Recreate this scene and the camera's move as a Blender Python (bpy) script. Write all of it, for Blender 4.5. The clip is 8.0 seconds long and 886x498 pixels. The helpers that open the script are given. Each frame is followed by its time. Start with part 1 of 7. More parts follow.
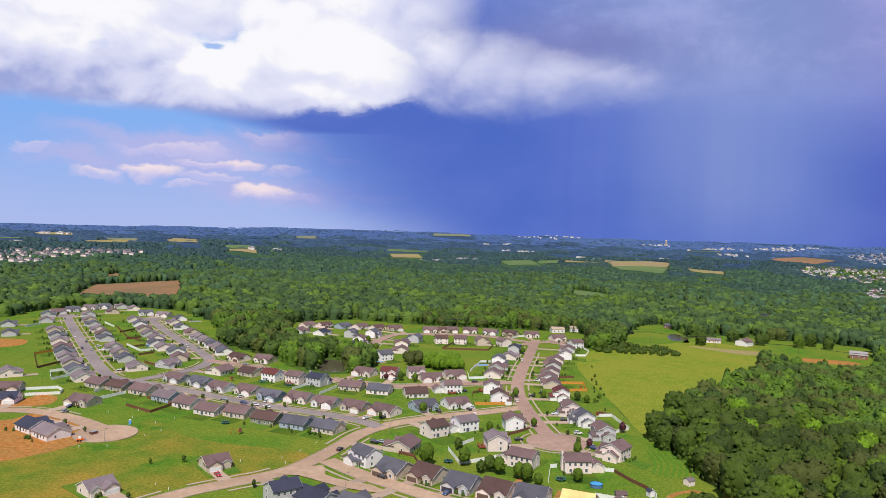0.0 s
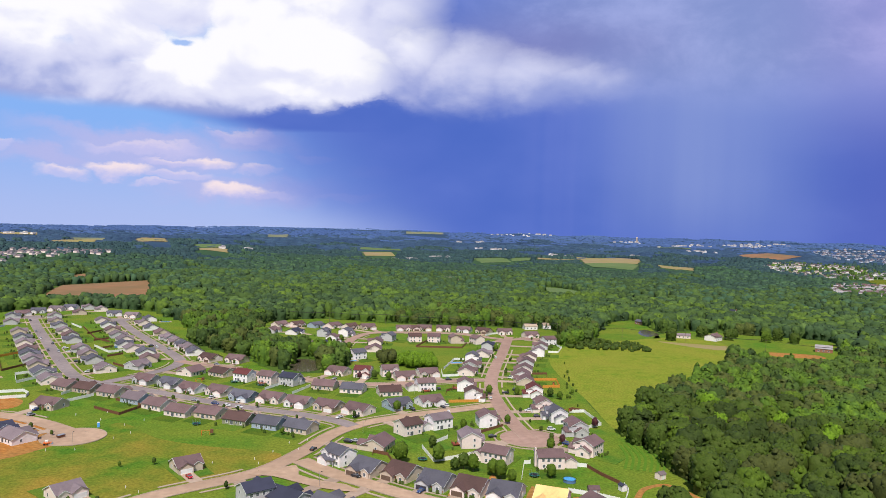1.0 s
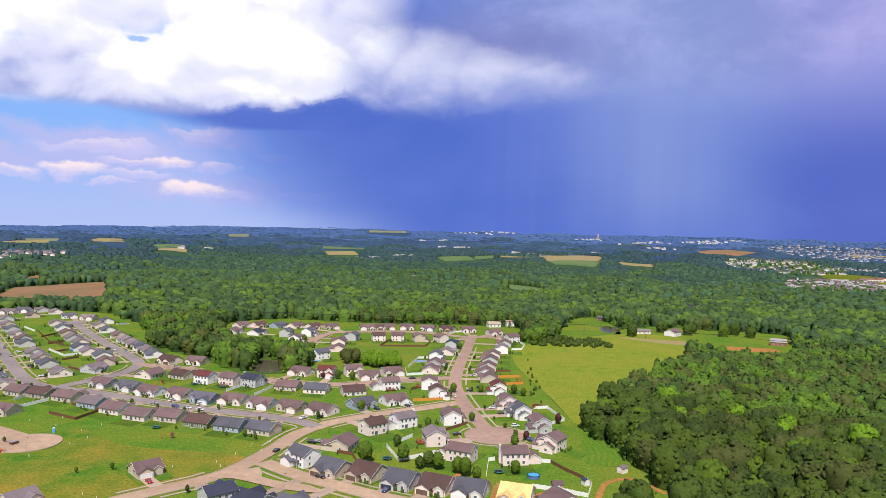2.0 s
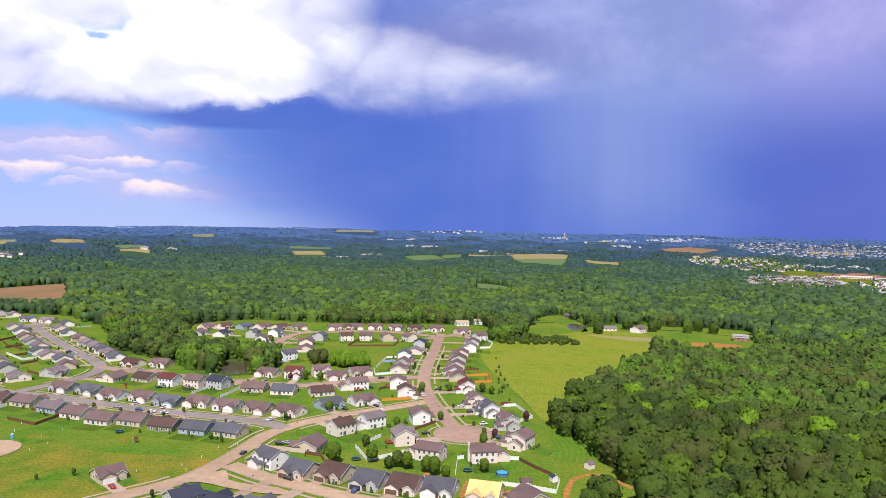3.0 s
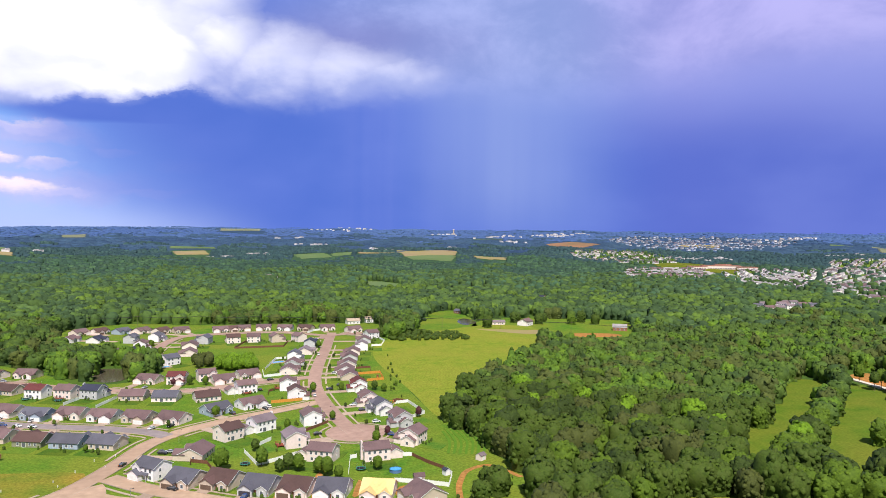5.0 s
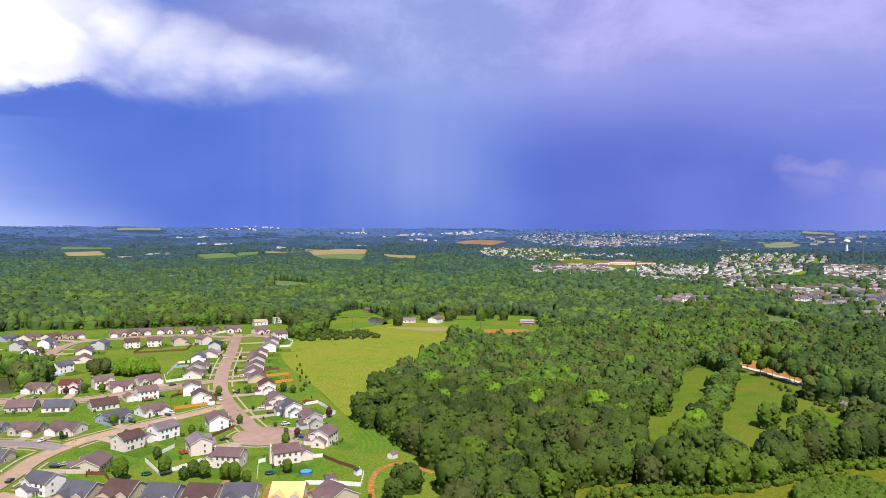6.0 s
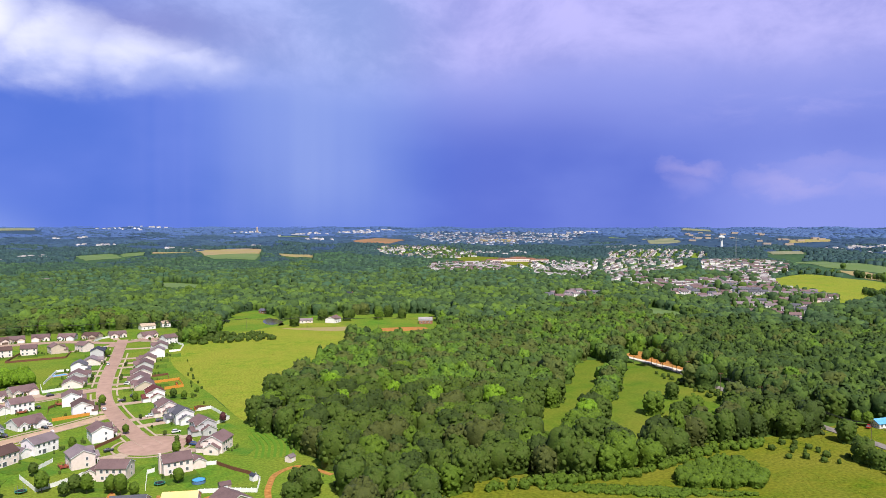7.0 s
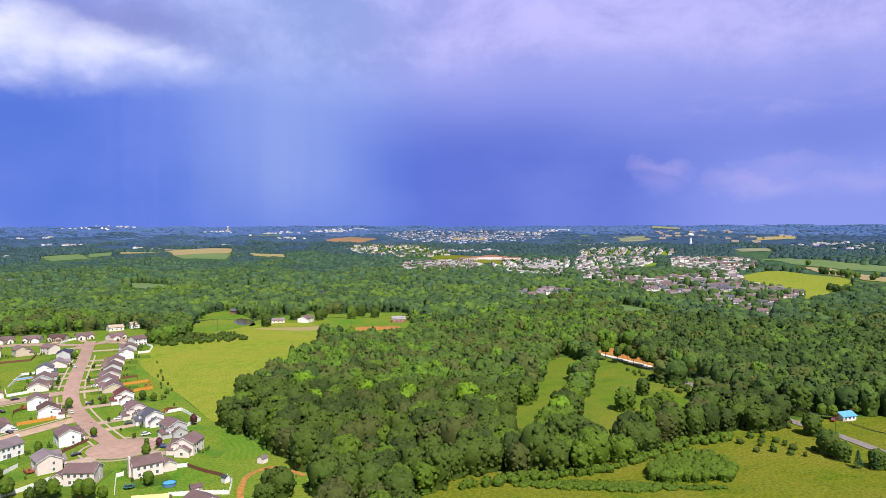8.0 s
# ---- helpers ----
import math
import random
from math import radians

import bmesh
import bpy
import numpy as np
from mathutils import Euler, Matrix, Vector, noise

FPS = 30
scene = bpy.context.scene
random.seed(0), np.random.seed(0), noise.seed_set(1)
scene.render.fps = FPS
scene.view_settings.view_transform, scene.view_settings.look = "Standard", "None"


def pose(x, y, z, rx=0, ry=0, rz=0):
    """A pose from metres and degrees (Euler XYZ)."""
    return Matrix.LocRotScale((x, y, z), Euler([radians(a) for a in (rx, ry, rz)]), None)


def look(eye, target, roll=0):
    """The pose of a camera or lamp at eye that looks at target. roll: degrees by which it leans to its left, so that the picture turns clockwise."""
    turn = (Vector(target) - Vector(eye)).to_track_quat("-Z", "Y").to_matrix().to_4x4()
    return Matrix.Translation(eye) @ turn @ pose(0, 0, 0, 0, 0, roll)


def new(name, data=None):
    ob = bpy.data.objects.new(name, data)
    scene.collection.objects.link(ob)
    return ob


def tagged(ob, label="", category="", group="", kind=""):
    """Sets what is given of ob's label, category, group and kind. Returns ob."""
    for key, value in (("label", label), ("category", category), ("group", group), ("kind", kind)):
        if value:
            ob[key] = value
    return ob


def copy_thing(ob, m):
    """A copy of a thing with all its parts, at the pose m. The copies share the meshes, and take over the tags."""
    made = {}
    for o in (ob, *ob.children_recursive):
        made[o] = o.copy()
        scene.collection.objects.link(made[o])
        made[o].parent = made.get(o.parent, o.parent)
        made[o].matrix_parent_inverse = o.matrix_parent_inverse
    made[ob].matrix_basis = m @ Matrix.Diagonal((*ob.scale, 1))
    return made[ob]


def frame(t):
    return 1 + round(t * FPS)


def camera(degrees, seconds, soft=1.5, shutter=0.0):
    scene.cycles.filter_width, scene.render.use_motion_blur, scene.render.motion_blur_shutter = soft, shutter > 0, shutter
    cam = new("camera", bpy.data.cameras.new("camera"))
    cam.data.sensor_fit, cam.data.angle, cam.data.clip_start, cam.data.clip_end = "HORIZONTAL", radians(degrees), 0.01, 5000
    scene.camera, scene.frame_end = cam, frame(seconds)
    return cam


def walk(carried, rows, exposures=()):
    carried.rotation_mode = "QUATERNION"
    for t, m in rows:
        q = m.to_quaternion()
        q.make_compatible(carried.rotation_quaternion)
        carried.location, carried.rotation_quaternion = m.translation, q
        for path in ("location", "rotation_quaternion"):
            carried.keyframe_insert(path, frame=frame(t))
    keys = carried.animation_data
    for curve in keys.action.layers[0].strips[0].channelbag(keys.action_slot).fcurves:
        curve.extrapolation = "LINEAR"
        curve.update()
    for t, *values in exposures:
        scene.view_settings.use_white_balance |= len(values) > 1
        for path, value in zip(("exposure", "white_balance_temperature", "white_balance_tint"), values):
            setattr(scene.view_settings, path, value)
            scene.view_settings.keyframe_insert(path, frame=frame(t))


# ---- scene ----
from mathutils import geometry

cam = camera(63.48, 8.0, soft=0.42)
EYE_HEIGHT = 105.0
# seconds, turn to the left, tilt, lean
TURNS = (
    (0.0, -0.00, -1.43, -1.95),
    (0.5, -0.97, -1.48, -1.86),
    (1.0, -2.17, -1.52, -1.70),
    (1.5, -3.68, -1.55, -1.55),
    (3.0, -7.69, -1.58, -1.14),
    (3.5, -9.14, -1.61, -1.06),
    (4.0, -11.23, -1.64, -0.81),
    (4.5, -13.62, -1.66, -0.68),
    (6.0, -23.69, -1.77, -0.31),
    (6.5, -27.93, -1.84, -0.15),
    (7.0, -31.87, -1.87, -0.05),
    (7.5, -33.57, -1.94, 0.09),
    (8.0, -34.05, -1.98, 0.14),
)
walk(cam, [(t, pose(0, 0, EYE_HEIGHT, 90 + tilt, lean, turn)) for t, turn, tilt, lean in TURNS],
     ((0.0, -0.14), (1.5, -0.04), (3.0, 0.10), (4.5, 0.18), (6.0, 0.19), (7.0, 0.26), (8.0, 0.28)))

# ---- sky and sun ----
SUN_AZIMUTH, SUN_HEIGHT = radians(190), radians(54)


def sky_world():
    world = bpy.data.worlds.new("sky")
    scene.world = world
    world.use_nodes = True
    tree = world.node_tree
    tree.nodes.clear()
    link = tree.links.new

    def math_node(op, a, b=None, c=None):
        n = tree.nodes.new("ShaderNodeMath")
        n.operation = op
        for i, v in enumerate((a, b, c)):
            if v is None:
                continue
            if isinstance(v, (int, float)):
                n.inputs[i].default_value = v
            else:
                link(v, n.inputs[i])
        return n.outputs[0]

    def add(a, b): return math_node("ADD", a, b)
    def sub(a, b): return math_node("SUBTRACT", a, b)
    def mul(a, b): return math_node("MULTIPLY", a, b)

    def step(v, lo, hi):
        n = tree.nodes.new("ShaderNodeMapRange")
        n.interpolation_type = "SMOOTHSTEP"
        link(v, n.inputs[0])
        n.inputs[1].default_value, n.inputs[2].default_value = lo, hi
        return n.outputs[0]

    def bump_at(v, mid, half):
        return sub(1.0, step(math_node("ABSOLUTE", sub(v, mid)), 0.0, half))

    def mix(f, a, b):
        n = tree.nodes.new("ShaderNodeMix")
        n.data_type = "RGBA"
        for socket, v in ((n.inputs[0], f), (n.inputs[6], a), (n.inputs[7], b)):
            if isinstance(v, (int, float)):
                socket.default_value = v
            elif isinstance(v, tuple):
                socket.default_value = (*v, 1)
            else:
                link(v, socket)
        return n.outputs[2]

    def clouds(sx, sy, scale, detail=5.0, rough=0.55, shift=0.0, warp=0.0):
        v = tree.nodes.new("ShaderNodeCombineXYZ")
        link(mul(azimuth, sx), v.inputs[0])
        link(mul(height, sy), v.inputs[1])
        v.inputs[2].default_value = shift
        n = tree.nodes.new("ShaderNodeTexNoise")
        n.inputs["Scale"].default_value, n.inputs["Detail"].default_value, n.inputs["Roughness"].default_value = scale, detail, rough
        n.inputs["Distortion"].default_value = warp
        link(v.outputs[0], n.inputs["Vector"])
        return n.outputs[0]

    coord = tree.nodes.new("ShaderNodeTexCoord")
    split = tree.nodes.new("ShaderNodeSeparateXYZ")
    link(coord.outputs["Generated"], split.inputs[0])
    azimuth = mul(math_node("ARCTAN2", split.outputs[0], split.outputs[1]), 57.2958)
    height = mul(math_node("ARCSINE", split.outputs[2]), 57.2958)

    sky = tree.nodes.new("ShaderNodeTexSky")
    sky.sky_type = "NISHITA"
    sky.sun_disc = False
    sky.sun_elevation, sky.sun_rotation = SUN_HEIGHT, SUN_AZIMUTH
    sky.air_density, sky.dust_density, sky.ozone_density = 1.0, 1.0, 2.0
    back = tree.nodes.new("ShaderNodeBackground")
    link(sky.outputs[0], back.inputs[0])
    back.inputs[1].default_value = 0.08

    soft = clouds(0.05, 0.09, 1.0, 4, 0.5, 3.0)
    fine = clouds(0.11, 0.17, 1.0, 7, 0.62, 8.0, 0.3)
    streak = clouds(0.40, 0.012, 1.0, 3, 0.5, 1.0)
    wide = clouds(0.028, 0.06, 1.0, 4, 0.5, 12.0)

    # clear part, with pale haze low down
    haze = sub(1.0, step(height, -1.0, 8.0))
    colour = mix(haze, (0.26, 0.48, 0.96), (0.45, 0.55, 0.92))

    # clouds as heaps of soft, torn puffs
    warp_a, warp_b = clouds(0.16, 0.26, 1.0, 7, 0.60, 51.0), clouds(0.16, 0.26, 1.0, 7, 0.60, 77.0)

    def puffs(table, torn):
        """The greatest nearness to any puff, and the mean brightness of those near, lighter on their upper side."""
        az, el = add(azimuth, mul(sub(warp_a, 0.5), torn)), add(height, mul(sub(warp_b, 0.5), torn * 0.75))
        field, weight, light = None, None, None
        for a, e, ra, re, w in table:
            dx, dy = mul(sub(az, a), 1 / ra), mul(sub(el, e), 1 / re)
            near = sub(1.0, math_node("SQRT", add(mul(dx, dx), mul(dy, dy))))
            pull = math_node("POWER", math_node("MAXIMUM", near, 0.0), 1.5)
            glow = mul(pull, add(w, mul(dy, 0.30)))
            field = near if field is None else math_node("MAXIMUM", field, near)
            weight = pull if weight is None else add(weight, pull)
            light = glow if light is None else add(light, glow)
        return field, math_node("DIVIDE", light, add(weight, 0.001))

    # small flat clouds over the clear part
    veil = puffs(((-19.5, 5.0, 10.0, 2.2, 0.3), (-13.0, 6.6, 5.0, 1.3, 0.3), (-22.0, 6.0, 8.0, 1.0, 0.3), (-12.0, 2.6, 9.0, 1.6, 0.2), (-26.5, 4.2, 5.0, 1.0, 0.3)), 6.0)[0]
    colour = mix(mul(step(veil, -0.15, 0.75), 0.90), colour, (0.50, 0.52, 0.88))
    small = puffs(((-22.2, 3.7, 2.5, 0.75, 0.6), (-25.8, 3.1, 2.4, 0.65, 0.45), (-15.8, 4.6, 2.2, 0.60, 0.6), (-12.6, 4.2, 1.6, 0.50, 0.4), (-14.0, 2.5, 2.5, 0.8, 0.65), (-21.0, 5.4, 5.0, 0.6, 0.35), (-29.8, 4.8, 1.4, 0.4, 0.3), (-13.8, 7.0, 2.6, 0.5, 0.35), (-5.0, 2.1, 3.6, 0.5, 0.2), (-11.6, 2.2, 2.2, 0.35, 0.3), (-18.5, 4.5, 3.0, 0.5, 0.4), (-19.2, 2.7, 2.0, 0.35, 0.35), (-18.0, 3.4, 3.2, 0.5, 0.35), (-8.6, 5.6, 2.4, 0.5, 0.15), (-2.5, 4.6, 3.2, 0.8, 0.05)), 5.5)
    colour = mix(mul(step(small[0], -0.05, 0.45), add(0.28, mul(small[1], 0.85))), colour, mix(step(small[1], 0.35, 0.75), (0.66, 0.62, 0.93), (1.0, 0.84, 0.88)))

    # bank of blue cloud before the storm
    bank = mul(step(add(azimuth, mul(sub(fine, 0.5), 10.0)), -15.5, -7.0), step(add(height, mul(sub(soft, 0.5), 3.0)), -0.6, 2.6))
    colour = mix(mul(bank, 0.72), colour, (0.20, 0.31, 0.79))

    # storm with its curtain of rain
    deep, mid_blue = (0.084, 0.162, 0.60), (0.118, 0.196, 0.65)
    storm = mix(step(soft, 0.36, 0.66), deep, mid_blue)
    drift = add(azimuth, mul(height, 0.12))
    east = step(azimuth, 24.0, 36.0)
    storm = mix(east, storm, mix(step(soft, 0.36, 0.66), (0.102, 0.152, 0.57), (0.138, 0.192, 0.62)))
    curtain = mul(bump_at(drift, 22.3, 11.0), add(0.84, mul(step(streak, 0.3, 0.7), 0.16)))
    curtain = mul(curtain, step(height, -4.0, 4.5))
    storm = mix(mul(curtain, 0.95), storm, (0.232, 0.315, 0.70))
    band = mul(bump_at(drift, 12.5, 6.0), step(streak, 0.3, 0.7))
    storm = mix(mul(band, 0.16), storm, (0.25, 0.30, 0.75))
    lift = mul(step(add(height, mul(sub(wide, 0.5), 4.0)), 4.5, 12.5), step(azimuth, 12.0, 30.0))
    storm = mix(mul(lift, 0.90), storm, mix(east, (0.242, 0.325, 0.72), (0.290, 0.325, 0.74)))
    upper = mul(step(add(height, mul(sub(wide, 0.5), 9.0)), 8.8, 14.0), step(azimuth, -4.0, 14.0))
    storm = mix(mul(upper, 0.85), storm, mix(step(fine, 0.34, 0.68), mix(east, (0.255, 0.325, 0.66), (0.30, 0.31, 0.68)), mix(east, (0.40, 0.46, 0.83), (0.47, 0.45, 0.84))))
    bright_top = mul(mul(step(height, 13.0, 17.5), step(azimuth, 24, 36)), step(fine, 0.3, 0.7))
    storm = mix(mul(bright_top, 0.5), storm, (0.50, 0.47, 0.90))
    dark_roof = mul(mul(bump_at(add(azimuth, mul(sub(soft, 0.5), 12.0)), 9.0, 13.0), bump_at(add(height, mul(sub(fine, 0.5), 3.0)), 14.2, 3.6)), 0.75)
    storm = mix(dark_roof, storm, (0.215, 0.235, 0.55))
    clearing = mul(step(azimuth, 47, 59), sub(1.0, step(height, 3.0, 8.0)))
    storm = mix(mul(clearing, 0.70), storm, (0.27, 0.32, 0.76))
    puff_noise = clouds(0.15, 0.34, 1.0, 7, 0.62, 55.0, 0.4)
    east_puffs = puffs(((51.2, 4.3, 2.4, 0.9, 0.6), (50.4, 3.0, 1.6, 1.2, 0.3), (57.4, 3.2, 4.4, 1.1, 0.6), (64.0, 3.0, 3.4, 0.9, 0.4), (60.0, 4.2, 3.6, 0.8, 0.3), (69.0, 3.4, 5.0, 1.2, 0.4)), 6.0)
    storm = mix(mul(step(east_puffs[0], -0.35, 0.9), 0.24), storm, mix(step(east_puffs[1], 0.2, 0.7), (0.36, 0.35, 0.74), (0.62, 0.50, 0.76)))
    wisp = mul(bump_at(height, 9.0, 2.6), mul(step(azimuth, 46, 56), step(puff_noise, 0.42, 0.7)))
    storm = mix(mul(wisp, 0.45), storm, (0.36, 0.36, 0.76))

    shelf = mul(step(add(height, mul(sub(soft, 0.5), 1.6)), 6.6, 7.6), mul(step(add(azimuth, mul(sub(height, 7.0), 4.0)), -17, -8), sub(1.0, step(height, 10.0, 11.5))))
    edge = step(add(add(azimuth, mul(math_node("MINIMUM", height, 8.0), 1.0)), mul(sub(soft, 0.5), 7.0)), -12.5, 5.5)
    cover = math_node("MAXIMUM", edge, shelf)
    colour = mix(cover, colour, storm)

    # great heap of cloud above, lit from high on the left
    def heap_noise(dx, dy):
        v = tree.nodes.new("ShaderNodeCombineXYZ")
        link(mul(add(azimuth, dx), 0.17), v.inputs[0])
        link(mul(add(height, dy), 0.25), v.inputs[1])
        v.inputs[2].default_value = 33.0
        n = tree.nodes.new("ShaderNodeTexNoise")
        n.inputs["Scale"].default_value, n.inputs["Detail"].default_value, n.inputs["Roughness"].default_value, n.inputs["Distortion"].default_value = 1.0, 6.0, 0.45, 0.25
        link(v.outputs[0], n.inputs["Vector"])
        return n.outputs[0]

    billow, toward = heap_noise(0, 0), heap_noise(-0.5, 0.8)
    relief = mul(sub(billow, toward), 2.6)
    heap_field, heap_light = puffs((
        (-8.7, 13.2, 6.2, 4.6, 1.00), (-18.0, 11.0, 4.0, 3.0, 1.00), (-5.4, 11.8, 3.8, 2.8, 0.95), (-13.4, 15.6, 3.6, 3.0, 0.95), (-19.8, 16.8, 6.0, 3.6, 0.80),
        (-26.6, 15.4, 6.0, 3.6, 0.98), (-31.0, 13.4, 5.5, 2.8, 0.92), (-22.8, 12.9, 3.8, 2.2, 0.64), (-28.8, 10.0, 8.5, 3.0, 0.26), (-20.0, 9.5, 9.0, 2.2, 0.30), (-14.0, 12.2, 4.0, 3.2, 0.80), (-13.2, 9.8, 3.6, 1.8, 0.45),
        (-1.2, 13.4, 5.0, 3.8, 0.64), (3.4, 12.2, 6.6, 3.8, 0.36), (8.2, 11.9, 7.0, 3.0, 0.27), (12.6, 11.7, 5.0, 2.0, 0.18), (-3.6, 17.4, 6.5, 3.4, 0.66),
        (-11.0, 18.4, 9.0, 3.2, 0.82), (-27.0, 19.0, 10.0, 3.4, 0.85), (-38.0, 15.0, 9.0, 6.5, 0.65)), 4.2)
    floor_line = step(add(height, mul(sub(billow, 0.5), 0.9)), 7.8, 8.8)
    heap = mul(step(heap_field, -0.12, 0.26), floor_line)
    ragged = step(add(heap_field, mul(sub(warp_a, 0.5), 0.5)), -0.15, 0.95)
    west_side = sub(1.0, step(azimuth, -6, 5))
    heap = mul(heap, math_node("MAXIMUM", ragged, west_side))
    hole = mul(bump_at(add(azimuth, mul(sub(warp_a, 0.5), 2.5)), -18.4, 1.5), bump_at(add(height, mul(sub(warp_b, 0.5), 2.0)), 13.2, 0.45))
    heap = mul(heap, sub(1.0, mul(step(hole, 0.25, 0.80), 0.8)))
    lit = add(heap_light, mul(relief, add(0.25, mul(west_side, 0.40))))
    tone = mix(step(lit, 0.05, 0.42), (0.37, 0.43, 0.78), (0.70, 0.72, 0.96))
    tone = mix(step(lit, 0.34, 0.66), tone, (0.84, 0.85, 1.03))
    tone = mix(step(lit, 0.62, 0.95), tone, (1.05, 1.04, 1.08))
    colour = mix(heap, colour, tone)

    front = tree.nodes.new("ShaderNodeBackground")
    link(colour, front.inputs[0])
    front.inputs[1].default_value = 1.0
    seen = mul(mul(step(azimuth, -75, -50), sub(1.0, step(azimuth, 85, 110))), sub(1.0, step(height, 30, 48)))
    both = tree.nodes.new("ShaderNodeMixShader")
    link(seen, both.inputs[0])
    link(back.outputs[0], both.inputs[1])
    link(front.outputs[0], both.inputs[2])
    out = tree.nodes.new("ShaderNodeOutputWorld")
    link(both.outputs[0], out.inputs[0])


sky_world()
sun = new("sun", bpy.data.lights.new("sun", "SUN"))
sun.data.energy, sun.data.angle, sun.data.color = 5.0, radians(0.6), (1.0, 0.95, 0.86)
sun.matrix_world = look((0, 0, 0), (-math.sin(SUN_AZIMUTH) * math.cos(SUN_HEIGHT), -math.cos(SUN_AZIMUTH) * math.cos(SUN_HEIGHT), -math.sin(SUN_HEIGHT)))


# ---- materials ----
def material(name, base, second=None, scale=1.0, rough=0.8, detail=4.0, third=None, scale3=0.1, metal=0.0, bump=0.0, bump_scale=None, spec=0.3, vary=0.0, island=0.0, grit=0.0, grit_scale=0.7, depth=0.15):
    """Two colours through a fine noise, a third through a coarse one, and a tint for each object or loose piece."""
    mat = bpy.data.materials.new(name)
    mat.use_nodes = True
    tree = mat.node_tree
    shader = tree.nodes["Principled BSDF"]
    shader.inputs["Roughness"].default_value, shader.inputs["Metallic"].default_value = rough, metal
    shader.inputs["Specular IOR Level"].default_value = spec
    shader.inputs["Base Color"].default_value = (*base, 1)
    coord = tree.nodes.new("ShaderNodeNewGeometry").outputs["Position"]

    def grain(size, levels):
        n = tree.nodes.new("ShaderNodeTexNoise")
        n.inputs["Scale"].default_value, n.inputs["Detail"].default_value = size, levels
        tree.links.new(coord, n.inputs["Vector"])
        r = tree.nodes.new("ShaderNodeMapRange")
        r.inputs[1].default_value, r.inputs[2].default_value = 0.32, 0.68
        tree.links.new(n.outputs[0], r.inputs[0])
        return n.outputs[0], r.outputs[0]

    def blend(factor, a, b):
        n = tree.nodes.new("ShaderNodeMix")
        n.data_type = "RGBA"
        tree.links.new(factor, n.inputs[0])
        for socket, v in ((n.inputs[6], a), (n.inputs[7], b)):
            if isinstance(v, tuple):
                socket.default_value = (*v, 1)
            else:
                tree.links.new(v, socket)
        return n.outputs[2]

    colour = base
    if second:
        colour = blend(grain(scale, detail)[1], colour, second)
    if third:
        colour = blend(grain(scale3, 3.0)[1], colour, third)
    if grit:
        r = tree.nodes.new("ShaderNodeMapRange")
        r.inputs[1].default_value, r.inputs[2].default_value, r.inputs[3].default_value, r.inputs[4].default_value = 0.3, 0.7, 1 - grit, 1 + grit
        tree.links.new(grain(grit_scale, 6.0)[0], r.inputs[0])
        h = tree.nodes.new("ShaderNodeHueSaturation")
        tree.links.new(colour, h.inputs["Color"])
        tree.links.new(r.outputs[0], h.inputs["Value"])
        colour = h.outputs[0]
    for amount, node, socket in ((vary, "ShaderNodeObjectInfo", "Random"), (island, "ShaderNodeNewGeometry", "Random Per Island")):
        if amount:
            r = tree.nodes.new("ShaderNodeMapRange")
            r.inputs[3].default_value, r.inputs[4].default_value = 1 - amount, 1 + amount
            tree.links.new(tree.nodes.new(node).outputs[socket], r.inputs[0])
            h = tree.nodes.new("ShaderNodeHueSaturation")
            if isinstance(colour, tuple):
                h.inputs["Color"].default_value = (*colour, 1)
            else:
                tree.links.new(colour, h.inputs["Color"])
            tree.links.new(r.outputs[0], h.inputs["Value"])
            colour = h.outputs[0]
    if not isinstance(colour, tuple):
        tree.links.new(colour, shader.inputs["Base Color"])
    if bump:
        b = tree.nodes.new("ShaderNodeBump")
        b.inputs["Strength"].default_value, b.inputs["Distance"].default_value = bump, depth
        tree.links.new(grain(bump_scale or scale * 2, 4.0)[0], b.inputs["Height"])
        tree.links.new(b.outputs[0], shader.inputs["Normal"])
    return mat


def siding(name, base):
    """Lap siding: boards 0.2 m high, with faint dirt."""
    mat = material(name, base, tuple(0.88 * c for c in base), 0.8, 0.55, vary=0.07)
    tree = mat.node_tree
    shader = tree.nodes["Principled BSDF"]
    wave = tree.nodes.new("ShaderNodeTexWave")
    wave.bands_direction, wave.wave_profile = "Z", "SAW"
    wave.inputs["Scale"].default_value = 1.6
    tree.links.new(tree.nodes.new("ShaderNodeNewGeometry").outputs["Position"], wave.inputs["Vector"])
    b = tree.nodes.new("ShaderNodeBump")
    b.inputs["Strength"].default_value, b.inputs["Distance"].default_value = 0.5, 0.03
    tree.links.new(wave.outputs[1], b.inputs["Height"])
    tree.links.new(b.outputs[0], shader.inputs["Normal"])
    return mat


GROUND = material("undergrowth", (0.066, 0.122, 0.020), (0.105, 0.160, 0.026), 0.2, 0.97, third=(0.050, 0.098, 0.022), scale3=0.02, bump=0.4, bump_scale=0.5, spec=0.03)
# far and remote ground: distance haze is put into the base colour
GROUND_FAR = material("far_haze_tinted_undergrowth", (0.041, 0.085, 0.038), (0.071, 0.124, 0.053), 0.05, 0.97, third=(0.037, 0.078, 0.044), scale3=0.006, spec=0.03)
GROUND_REMOTE = material("remote_haze_tinted_undergrowth", (0.034, 0.064, 0.110), (0.050, 0.088, 0.140), 0.02, 0.97, third=(0.034, 0.064, 0.125), scale3=0.003, spec=0.03)
LAWN = material("lawn_grass", (0.059, 0.162, 0.017), (0.123, 0.203, 0.021), 0.16, 0.97, 8, third=(0.165, 0.200, 0.026), scale3=0.024, bump=0.6, bump_scale=1.2, spec=0.03, grit=0.30, grit_scale=0.8)
